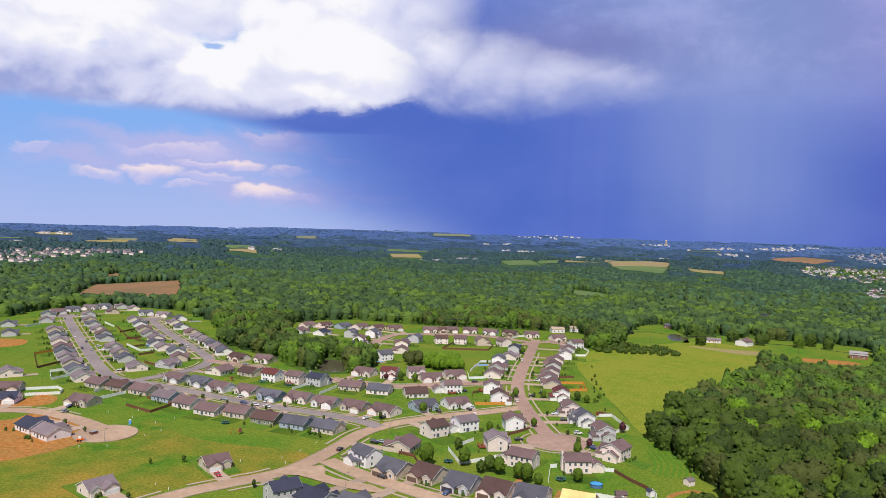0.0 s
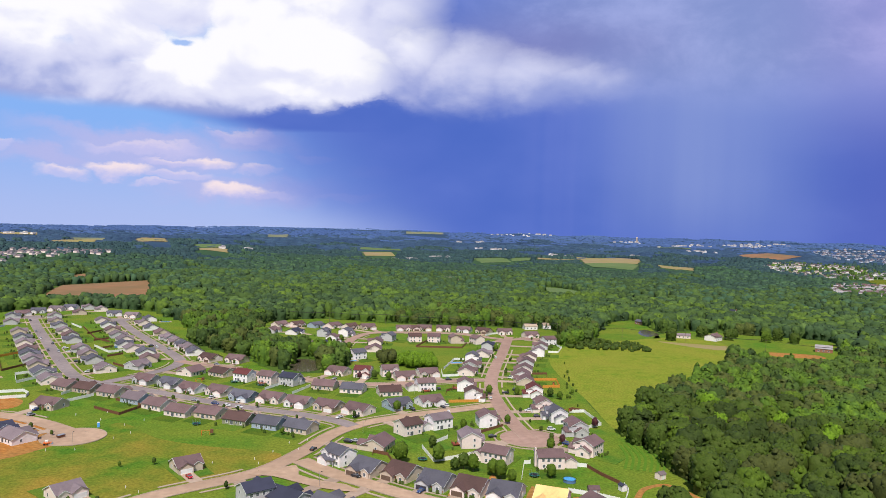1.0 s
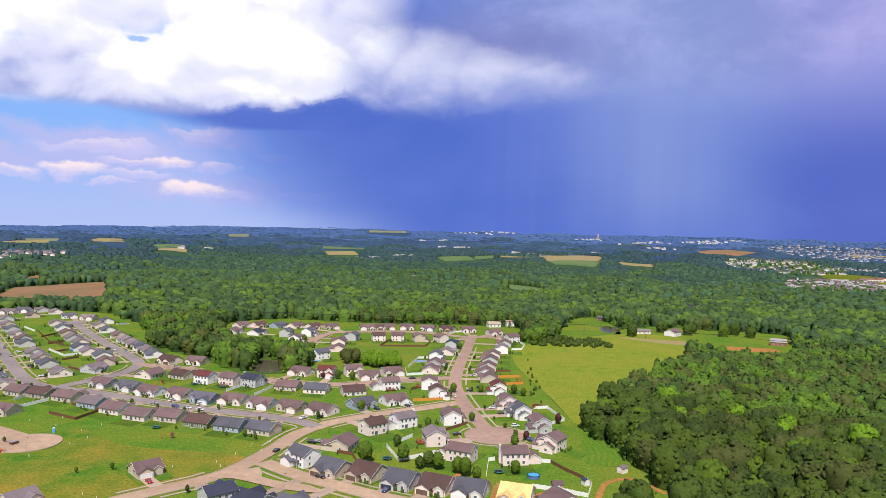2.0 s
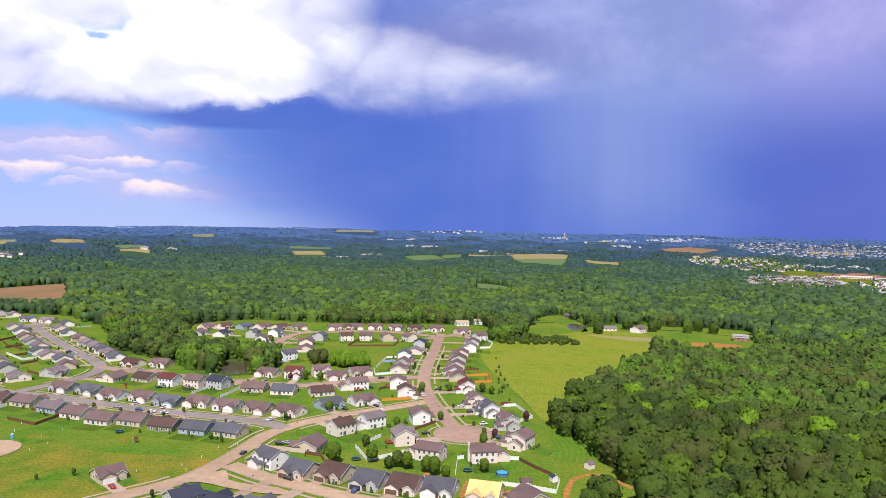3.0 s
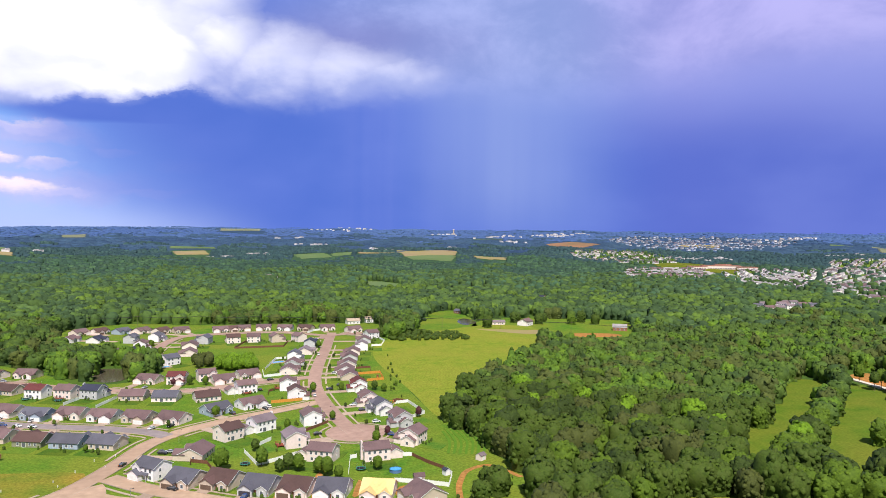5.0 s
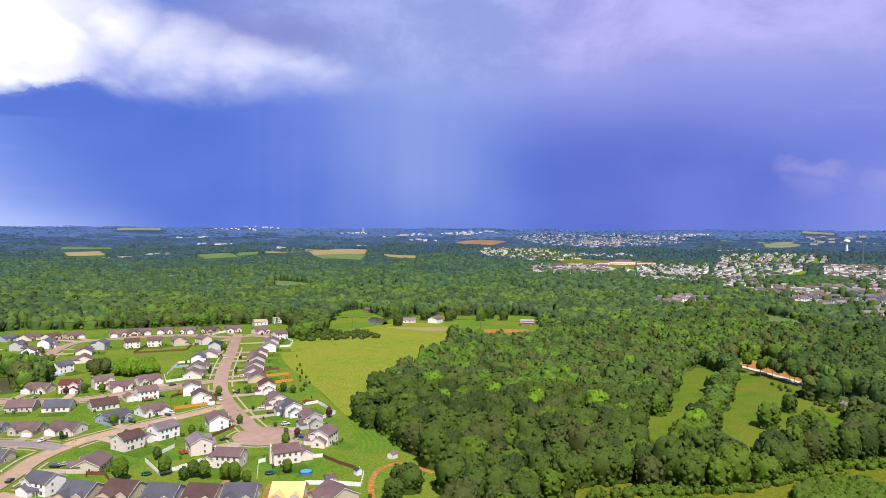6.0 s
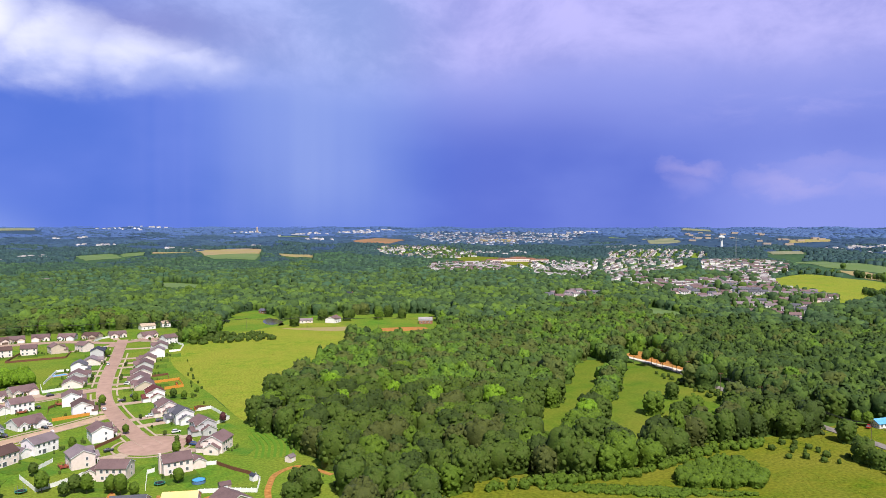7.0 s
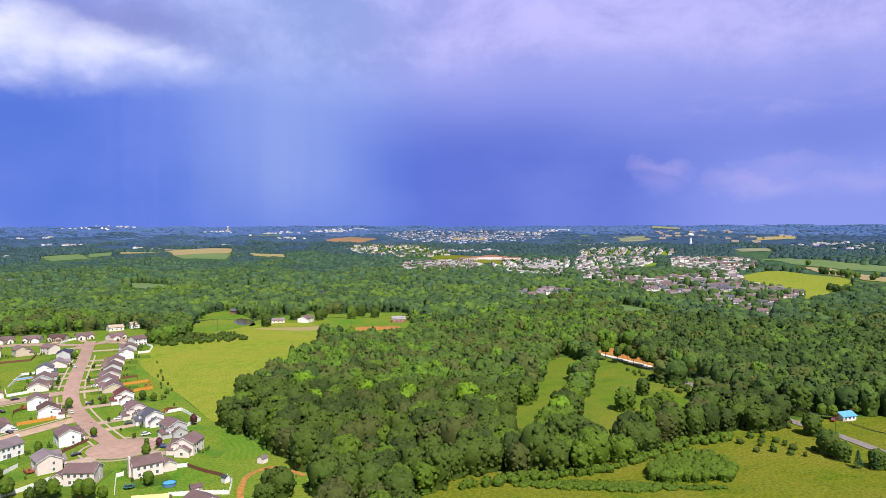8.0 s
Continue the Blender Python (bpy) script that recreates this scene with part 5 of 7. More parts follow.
MIX = {
    "west rows": "grey/slate grey/grey tan/grey grey/slate cream/grey grey/brown",
    "loop rows": "cream/grey white/slate tan/brown grey/grey cream/grey white/slate",
    "long south": "tan/brown clay/umber tan/brown blue/grey cream/brown cream/brown tan/brown olive/umber blue/slate tan/slate",
    "long north": "grey/brown grey/slate white/brown cream/brown blue/slate cream/brown white/brown tan/brown cream/brown",
    "middle rows": "cream/brown tan/umber white/red cream/brown grey/navy tan/brown cream/slate cream/umber cream/umber cream/brown cream/brown cream/red cream/brown cream/brown cream/brown white/brown blue/slate white/brown white/brown",
    "upper rows": "cream/brown grey/brown cream/umber blue/slate cream/brown cream/umber tan/brown white/navy grey/slate white/slate white/brown cream/brown white/navy grey/slate cream/brown cream/brown white/slate cream/brown",
    "north rows": "cream/umber tan/brown cream/brown white/brown tan/umber cream/brown cream/umber cream/brown tan/brown cream/brown grey/navy cream/brown",
    "curved west": "cream/grey white/slate grey/brown cream/brown white/umber white/brown cream/grey",
    "curved east": "white/brown grey/brown white/grey cream/brown grey/brown cream/brown white/brown tan/brown white/red cream/brown white/slate grey/brown cream/brown cream/brown cream/brown",
    "near rows": "white/slate tan/slate tan/umber grey/slate cream/umber",
    "near rows b": "white/slate cream/board tan/brown",
    "south houses": "grey/navy grey/navy tan/slate tan/brown cream/grey",
    "misc": "tan/brown white/grey cream/umber",
    "new houses": "white/navy white/grey tan/brown grey/slate grey/slate cream/grey tan/brown white/navy",
}
BUILT = {}
FOOTPRINTS = []
count = 0
for row, lots in LOTS.items():
    looks = MIX[row].split()
    for i, (x, y, heading, reach, kind) in enumerate(lots):
        wall, roof = looks[i % len(looks)].split("/")
        flip = (i * 7 + len(row)) % 3 == 0 or row.startswith("near rows")
        extra = ("deck" if kind not in "rnm" else "brick") if i % 3 == 0 else "chimney" if kind not in "rnm" and i % 3 == 1 else ""
        if row == "curved east" and kind == "t":
            extra = "wing"
        full = math.hypot(x, y) < 560
        key = (kind, wall, roof, flip, extra, full, row == "near rows" and i in (1, 3))
        m = pose(x, y, 0, 0, 0, heading)
        if key in BUILT:
            copy_thing(BUILT[key], m)
        else:
            BUILT[key] = build_house(kind, wall, roof, flip, BROWN_DOOR if roof == "umber" and i % 2 == 0 or row == "near rows" and i == 1 else DARK_DOOR if row == "near rows" and i == 3 else TRIM, extra, full)
            BUILT[key].matrix_basis = m
        FOOTPRINTS.append((x, y))
        # yard and driveway
        a = radians(heading)
        ahead, across = np.array((math.cos(a), math.sin(a))), np.array((-math.sin(a), math.cos(a)))
        s = -1 if flip else 1
        mid = s * ({"r": 4.1, "n": 3.0, "m": 2.4, "t": 3.1, "s": 9.1}[kind])
        start = {"r": 7.9, "n": 8.8, "m": 7.2, "t": 7.8, "s": 4.1}[kind]
        stop = max(reach - 4.0, start + 1.0) if reach < 45 else start + 9
        bm = boxed(start, stop, mid - 2.7, mid + 2.7, 0.0, 0.225 + 0.0006 * count)
        tagged(new("driveway", mesh_of("driveway", bm, DRIVE)), "pale concrete driveway before a garage", "driveway", kind="structure").matrix_basis = m
        count += 1
        if row in ("new houses", "near rows b"):
            continue
        back = 17 if kind not in "rnm" else 15
        bm = boxed(-back, min(stop, 13), -7.2, 7.2, -0.02, 0.05 + 0.0008 * count)
        tagged(new("yard", mesh_of("yard", bm, YARD)), "green turf of a house's yard", "lawn", kind="structure").matrix_basis = m


# ---- trees ----
def lobed_surface(rng, lobes, twigs, spread, reach, seg, rings, foot):
    """A crown of unit radius and unit height: one skin round an uneven heap of lobes, each set with smaller clumps of leaves."""
    centres, radii = [], []
    for i in range(lobes):
        f = (i + 0.5) / lobes
        a = 2.39996 * i + rng.uniform(-0.45, 0.45)
        out = spread * math.sqrt(1 - (1 - f) ** 2) * rng.uniform(0.78, 1.12)
        c = np.array((out * math.cos(a), out * math.sin(a), 0.46 + (0.96 - reach - 0.46) * (1 - f) ** 0.75 * rng.uniform(0.75, 1.15)))
        r = reach * rng.uniform(0.78, 1.22)
        centres.append(c), radii.append(r)
        for _ in range(twigs):
            way = rng.normal(size=3) + c * (1.3, 1.3, 0) + (0, 0, 0.35)
            centres.append(c + way / np.linalg.norm(way) * r * rng.uniform(0.70, 0.95))
            radii.append(r * rng.uniform(0.30, 0.50))
    centres, radii = np.array(centres), np.array(radii)
    verts, middle, rings_up = [], np.array((0, 0, 0.38)), rings
    to = centres - middle

    def skin(way):
        along = to @ way
        inner = radii ** 2 - ((to ** 2).sum(1) - along ** 2)
        return max(np.where(inner > 0, along + np.sqrt(np.maximum(inner, 0)), 0).max(), 0.30 + (0.20 + 0.40 * max(0.0, 0.35 - way[2])) * math.hypot(way[0], way[1]))

    for i in range(rings):
        h = (-0.25, 0.66)[i] if rings_up < 3 else -0.25 + 1.22 * (i / (rings - 1)) ** 0.85
        for k in range(seg):
            a = math.tau * (k + 0.5 * (i % 2)) / seg
            c = math.sqrt(max(1 - h * h, 0.01))
            way = np.array((c * math.cos(a), c * math.sin(a), h))
            verts.append(middle + way * skin(way) * rng.uniform(0.97, 1.03))
    verts = np.array(verts)
    if foot is not None:
        base = verts[:seg].copy()
        base[:, :2] *= 0.74 / np.maximum(np.hypot(base[:, 0], base[:, 1]), 0.05)[:, None]
        base[:, 2] = foot
        verts = np.concatenate([base, verts])
        rings += 1
    faces = [(i * seg + k, i * seg + (k + 1) % seg, (i + 1) * seg + (k + 1) % seg, (i + 1) * seg + k) for i in range(rings - 1) for k in range(seg)]
    top = (rings - 1) * seg
    faces += [(top + i, top + i + 1, top + seg - 2 - i, top + seg - 1 - i) for i in range(seg // 2 - 1)]
    return verts, np.array(faces), middle, skin


def blob_shape(fine):
    """A small rounded clump of leaves: its unit verts and faces, as quads."""
    if fine:
        rows = [[(math.cos(e) * math.cos(math.tau * (k + 0.5 * i) / 6), math.cos(e) * math.sin(math.tau * (k + 0.5 * i) / 6), math.sin(e)) for k in range(6)] for i, e in enumerate((-0.35, 0.75))]
        faces = [(k, (k + 1) % 6, 6 + (k + 1) % 6, 6 + k) for k in range(6)] + [(6, 7, 10, 11), (7, 8, 9, 10)]
    else:
        rows = [[(math.cos(e) * math.cos(math.tau * (k + 0.5 * i) / 4), math.cos(e) * math.sin(math.tau * (k + 0.5 * i) / 4), math.sin(e)) for k in range(4)] for i, e in enumerate((-0.2, 0.8))]
        faces = [(k, (k + 1) % 4, 4 + (k + 1) % 4, 4 + k) for k in range(4)] + [(4, 5, 6, 7)]
    return np.array([v for row in rows for v in row]), np.array(faces)


def crown_arrays(seed, clumps, size, radius=5.0, top=13.0, low=1.0, lobes=14, rings=9, seg=14, skirt=True):
    """A broad rounded crown set all over with clumps of leaves; in a wood its skirt reaches the ground."""
    rng = np.random.default_rng(seed)
    tall = top - low
    reach = 0.33 if lobes > 9 else 0.44
    v, f, middle, skin = lobed_surface(rng, lobes, 2, 1.0 - reach * 0.85, reach, seg, rings, None if rings < 3 else 0.0 if skirt else 0.16)
    shape = np.array((radius, radius, tall))
    if not skirt:
        v[:seg, :2] *= 0.35
    vs, fs, base = [v * shape + (0, 0, low)], [f], len(v)
    unit, quads = blob_shape(size < 1.3 and seg > 10)
    for i in range(clumps):
        h, a = 0.97 - 1.22 * ((i + rng.uniform(0.1, 0.9)) / clumps), 2.39996 * i + rng.uniform(-0.5, 0.5)
        c = math.sqrt(1 - h * h)
        way = np.array((c * math.cos(a), c * math.sin(a), h))
        p = (middle + way * skin(way) * rng.uniform(0.86, 0.99)) * shape + (0, 0, low)
        if skirt and i % 5 == 0:
            a, r = rng.uniform(0, math.tau), radius * rng.uniform(0.74, 0.94)
            way = np.array((math.cos(a), math.sin(a), 0.1))
            p = np.array((r * way[0], r * way[1], rng.uniform(0.02, 0.5) * tall))
        r = size * rng.uniform(0.65, 1.25)
        a = rng.uniform(0, math.tau)
        out = way + rng.uniform(-0.25, 0.25, 3) + (0, 0, 0.25)
        out /= np.linalg.norm(out)
        across = np.cross(out, (math.cos(a), math.sin(a), 0.3))
        across /= np.linalg.norm(across)
        turn = np.column_stack((across, np.cross(out, across), 0.8 * out))
        vs.append(p + (unit * rng.uniform(0.78, 1.22, (len(unit), 1))) @ turn.T * r)
        fs.append(quads + base)
        base += len(unit)
    return np.concatenate(vs), np.concatenate(fs)


def stand(p):
    """How tall the trees grow, from one stand to the next."""
    d = np.clip((np.hypot(p[:, 0], p[:, 1]) - 450) / 350, 0, 1)
    v = np.array([noise.noise((x / 70, y / 70, 5.0)) + 0.6 * noise.noise((x / 26, y / 26, 9.0)) for x, y in p])
    return 1 + np.clip(v, -0.8, 0.8) * (0.14 + 0.16 * d)


def plant(name, kits, spots, mat, label, seed, smallest=0.75, largest=1.25):
    """All the crowns of one wood as one mesh."""
    rng = np.random.default_rng(seed)
    vs, fs, base = [], [], 0
    pick = rng.integers(0, len(kits), len(spots))
    for k, (kv, kf) in enumerate(kits):
        at = spots[pick == k]
        if not len(at):
            continue
        n = len(at)
        a, s, h = rng.uniform(0, math.tau, n), rng.uniform(smallest, largest, n), (rng.uniform(smallest, largest, n) * 0.5 + 0.5) * stand(at)
        c, d = np.cos(a) * s, np.sin(a) * s
        x = kv[None, :, 0] * c[:, None] - kv[None, :, 1] * d[:, None] + at[:, :1]
        y = kv[None, :, 0] * d[:, None] + kv[None, :, 1] * c[:, None] + at[:, 1:2]
        z = kv[None, :, 2] * h[:, None] + rise(at[:, 0], at[:, 1])[:, None]
        vs.append(np.stack([x, y, z], 2).reshape(-1, 3))
        fs.append((kf[None] + (np.arange(n) * len(kv))[:, None, None]).reshape(-1, kf.shape[1]) + base)
        base += n * len(kv)
    me = arrays_to_mesh(name, np.concatenate(vs), np.concatenate(fs), mat)
    return tagged(new(name, me), label, "trees", kind="stuff")


PLAIN_OPEN = ("village", "meadow", "near_field", "roadside", "ploughed_field")
SUBURB = ('suburb_row', 'suburb_west', 'suburb_middle', 'suburb_back', 'suburb_east', 'suburb_front', 'suburb_meadow_side', 'suburb_near')
OPEN = [spline(ZONES[k], 4, True) for k in PLAIN_OPEN]
LOW_OPEN = [spline(ZONES[k], 4, True) for k in ZONES if k not in PLAIN_OPEN + SUBURB + ("empty_plot", "side_lawn", "upper_pasture", "lower_pasture", "north_clearing", "house_clearing", "near_town", "far_town", "shops", "west_town", "dirt_lot", "dirt_bank", "dirt_west", "terrace", "soil_patch")] + [spline(f, 2, True) for f in FAR_FIELDS]
HALF_OPEN = [spline(ZONES[k], 4, True) for k in SUBURB + ("terrace", "near_town", "west_town", "far_town", "shops")]
GRAVEL_LINE = np.concatenate([spline(STREETS["country_road"], 10), GRAVEL_TRACK])


VIEWED = [spline(o, 4, True) for o in (
    [(370, 410), (386, 400), (374, 378), (343, 351), (299, 319), (265, 294), (243, 281), (230, 281), (241, 298), (263, 313), (278, 316), (307, 340), (344, 378)],
    [(387, 376), (400, 369), (390, 324), (379, 293), (371, 268), (356, 269), (332, 272), (300, 265), (278, 277), (293, 296), (330, 324), (365, 352)],
    [(261, 751), (303, 783), (344, 779), (372, 762), (419, 742), (431, 711), (384, 636), (348, 638), (318, 671), (280, 705), (245, 714)],
    [(191, 743), (235, 844), (270, 863), (273, 819), (264, 754), (228, 719), (191, 718)],
    [(-89, 520), (-93, 561), (-75, 563), (-66, 519)],
    [(-271, 773), (-270, 795), (-248, 772), (-199, 652), (-181, 590), (-198, 614), (-230, 680)],
)]


def wooded(near, far, gap, seed, thin=0.22, lo=-39, hi=73):
    """Spots for trees between two distances, on a shaken grid, outside the open land."""
    rng = np.random.default_rng(seed)
    g = np.arange(-far * 1.16, far * 1.16, gap)
    gx, gy = np.meshgrid(g, g[g > -0.2 * far])
    p = np.stack([gx.ravel(), gy.ravel()], 1)
    p[:, 0] += gap * 0.5 * (np.round(p[:, 1] / gap) % 2)
    p += rng.uniform(-0.38, 0.38, p.shape) * gap
    d, az = np.hypot(p[:, 0], p[:, 1]), np.degrees(np.arctan2(p[:, 0], p[:, 1]))
    p, d = p[(d >= near * 0.86) & (d < far * 1.16) & (az > lo) & (az < hi)], d[(d >= near * 0.86) & (d < far * 1.16) & (az > lo) & (az < hi)]
    d = d * (1 + 0.10 * np.sin(p[:, 0] / 61 + 0.4) * np.sin(p[:, 1] / 83) + 0.04 * np.sin(p[:, 0] / 17 + p[:, 1] / 23))
    p = p[(d >= near) & (d < far)]
    keep = np.ones(len(p), bool)
    for o in OPEN:
        keep &= ~inside(p, o)
    for o in LOW_OPEN:
        for s in (1.0, 1.025, 1.05, 1.075):
            keep &= ~inside(p * s, o)
    for o in VIEWED:
        for s in (1.0, 1.04, 1.08, 1.12, 1.15):
            keep &= ~inside(p * s, o)
    chance = rng.uniform(size=len(p))
    for o in HALF_OPEN:
        for s in (1.0, 1.035, 1.07):
            keep &= ~inside(p * s, o) | (chance < thin)
    p = p[keep]
    for cx, cy, r in ((390, 663, 17), (380, 645, 14), (372, 630, 12), (308, 721, 14), (281, 733, 12), (444, 978, 13), (440, 962, 12)):
        p = p[np.hypot(p[:, 0] - cx, p[:, 1] - cy) > r]
    if near < 700:
        gone = np.array([np.min(np.hypot(GRAVEL_LINE[:, 0] - q[0], GRAVEL_LINE[:, 1] - q[1])) < 6.5 for q in p])
        p = p[~gone]
    return p


LOBED = [crown_arrays(100 + i, 92, 1.15, 5.6 + 0.5 * (i % 3), 13.0 + 0.9 * (i % 4), 0.3, 14 + i % 4, 8, 12) for i in range(6)]
PLAIN = [crown_arrays(200 + i, 26, 1.75, 5.9 + 0.5 * (i % 3), 12.8 + 0.9 * (i % 4), 0.3, 12 + i % 3, 7, 12) for i in range(6)]
ROUND = [crown_arrays(250 + i, 4, 2.4, 6.8 + 0.5 * (i % 3), 12.6 + 0.7 * (i % 3), 0.3, 11, 4, 8) for i in range(6)]
DOMES = [crown_arrays(300 + i, 0, 1.0, 7.4, 12.2, 0.3, 8, 3, 6) for i in range(6)]
MOUNDS = [crown_arrays(400 + i, 0, 1.0, 12.0, 10.0, -1.5, 6, 2, 6) for i in range(5)]
HILLS = [crown_arrays(500 + i, 0, 1.0, 30.0, 5.0, -2.5, 6, 2, 6) for i in range(5)]

near_wood = wooded(225, 450, 10.0, 1)
order = np.argsort(np.hypot(near_wood[:, 0] - 150, near_wood[:, 1] - 250))
single, rest = near_wood[order[:125]], np.concatenate([near_wood[order[125:]], [(222, 412), (228, 419), (217, 404)]])


def trunk_mesh(seed, tall, girth):
    rng = random.Random(seed)
    bm = bmesh.new()
    beam(bm, (0, 0, -0.2), (0.2, 0.1, tall * 0.55), girth, 7, girth * 0.6)
    for i in range(4):
        a = math.tau * i / 4 + rng.uniform(-0.5, 0.5)
        z = tall * rng.uniform(0.34, 0.54)
        beam(bm, (0.12, 0.06, z), (1.9 * math.cos(a), 1.9 * math.sin(a), z + tall * 0.24), girth * 0.4, 5, girth * 0.14)
    return mesh_of("trunk", bm, BARK)


def tree_kinds(name, kits, mats, tall, girth, label):
    out = []
    for i, (v, f) in enumerate(kits):
        for mat in mats:
            t = thing(name, label, "tree", "single trees")
            part("trunk", trunk_mesh(i, tall, girth), None, t)
            part("crown", arrays_to_mesh("crown", v, f, mat), None, t)
            out.append(t)
    return out


def set_out(kinds, spots, seed, lo=0.8, hi=1.2):
    rng = random.Random(seed)
    fresh = list(kinds)
    for x, y in spots:
        k = rng.randrange(len(kinds))
        s = rng.uniform(lo, hi)
        m = pose(x, y, float(rise(x, y)), 0, 0, rng.uniform(0, 360)) @ Matrix.Diagonal((s, s, s * rng.uniform(0.9, 1.1), 1))
        if kinds[k] in fresh:
            fresh.remove(kinds[k])
            kinds[k].matrix_basis = m
        else:
            t = copy_thing(kinds[k], m)
            t.matrix_basis = m
    for t in fresh:
        for o in (*t.children, t):
            bpy.data.objects.remove(o)


WOOD_TREES = tree_kinds("tree", LOBED[:4], (LEAF_MID, LEAF_DARK, LEAF_BRIGHT, LEAF_OLIVE, LEAF), 11, 0.28, "broad green leafy tree at the edge of woods")
set_out(WOOD_TREES, single, 5)


def mixed_woods(kits, spots, mats, label, seed, lo=0.75, hi=1.25, size=45):
    """A wood of several kinds of tree, which stand in loose groups; shade on the right is put into leaf colour."""
    rng = np.random.default_rng(seed)
    # past 46 degrees right the darker leaf colours are favoured, as painted shade
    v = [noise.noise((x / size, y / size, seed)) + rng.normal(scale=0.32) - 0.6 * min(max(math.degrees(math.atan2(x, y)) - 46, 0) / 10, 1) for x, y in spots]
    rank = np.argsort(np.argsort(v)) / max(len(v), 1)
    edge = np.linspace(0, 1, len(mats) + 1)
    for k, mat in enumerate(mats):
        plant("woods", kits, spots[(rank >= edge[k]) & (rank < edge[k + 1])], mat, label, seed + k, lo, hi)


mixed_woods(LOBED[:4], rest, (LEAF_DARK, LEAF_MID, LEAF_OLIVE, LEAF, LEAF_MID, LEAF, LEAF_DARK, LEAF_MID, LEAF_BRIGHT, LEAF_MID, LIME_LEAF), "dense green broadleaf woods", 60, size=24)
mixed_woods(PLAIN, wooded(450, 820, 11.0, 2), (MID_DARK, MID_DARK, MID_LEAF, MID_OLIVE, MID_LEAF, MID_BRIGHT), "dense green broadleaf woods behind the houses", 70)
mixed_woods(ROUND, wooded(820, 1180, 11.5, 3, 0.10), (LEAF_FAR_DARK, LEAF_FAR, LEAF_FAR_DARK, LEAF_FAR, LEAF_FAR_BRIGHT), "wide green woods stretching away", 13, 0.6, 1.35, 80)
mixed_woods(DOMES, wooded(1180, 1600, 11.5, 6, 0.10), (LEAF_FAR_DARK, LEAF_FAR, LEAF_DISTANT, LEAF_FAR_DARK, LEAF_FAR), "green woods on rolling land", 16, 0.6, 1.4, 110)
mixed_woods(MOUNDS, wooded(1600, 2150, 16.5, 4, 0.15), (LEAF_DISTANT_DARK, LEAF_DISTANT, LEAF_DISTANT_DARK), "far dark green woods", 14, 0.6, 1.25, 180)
# the blue of these far woods is haze put into the leaf colour
mixed_woods(MOUNDS, wooded(2150, 2800, 17.0, 8, 0.15), (LEAF_REMOTE_DARK, LEAF_REMOTE, LEAF_REMOTE_DARK), "far woods tinted blue-green for haze", 17, 0.6, 1.2, 260)
mixed_woods(HILLS, wooded(2800, 3700, 30.0, 5, 0.2), (LEAF_FARTHEST_DARK, LEAF_FARTHEST), "woods far away tinted blue-green for haze", 15, 0.5, 1.1, 420)
mixed_woods(HILLS, wooded(3700, 4850, 32.0, 7, 0.2), (LEAF_HORIZON,), "horizon woods tinted blue for haze", 19, 0.4, 0.9, 600)

# ---- far suburb ----
def simple_house_meshes(w, d, h, wall, roof):
    walls = gable(bmesh.new(), d / 2, h, 0.5, -w / 2, w / 2)
    roofs = roof_slab(bmesh.new(), d / 2, h, 0.5, -w / 2 - 0.4, w / 2 + 0.4)
    prism(walls, [(w / 2 - 6, 0), (w / 2 - 0.2, 0), (w / 2 - 0.2, 2.7), (w / 2 - 3.1, 4.2), (w / 2 - 6, 2.7)], 0, d / 2 + 2.5, "x")
    roof_slab(roofs, 2.9, 2.7, 0.52, d / 2 - 2.0 if h < 4 else d / 2 - 0.2, d / 2 + 2.9, "x", 0.4, w / 2 - 3.1)
    glass = bmesh.new()
    for z in ((1.6,) if h < 4 else (1.6, 4.2)):
        for y in (-w * 0.36, -w * 0.1, w * 0.2):
            box(glass, d / 2 - 0.02, d / 2 + 0.05, y - 0.6, y + 0.6, z - 0.7, z + 0.7)
            box(glass, -d / 2 - 0.05, -d / 2 + 0.02, y - 0.6, y + 0.6, z - 0.7, z + 0.7)
    return mesh_of("wall", walls, wall), mesh_of("roof", roofs, roof), mesh_of("window", glass, GLASS)


FAR_KINDS = [simple_house_meshes(12.5, 9.5, 3.0, SIDING["white"], SHINGLES["grey"]), simple_house_meshes(11, 9, 5.5, SIDING["white"], SHINGLES["grey"]),
             simple_house_meshes(12, 9.5, 5.5, SIDING["white"], SHINGLES["brown"]), simple_house_meshes(13, 10, 3.0, SIDING["cream"], SHINGLES["brown"]),
             simple_house_meshes(12, 9, 5.5, SIDING["grey"], SHINGLES["slate"])]


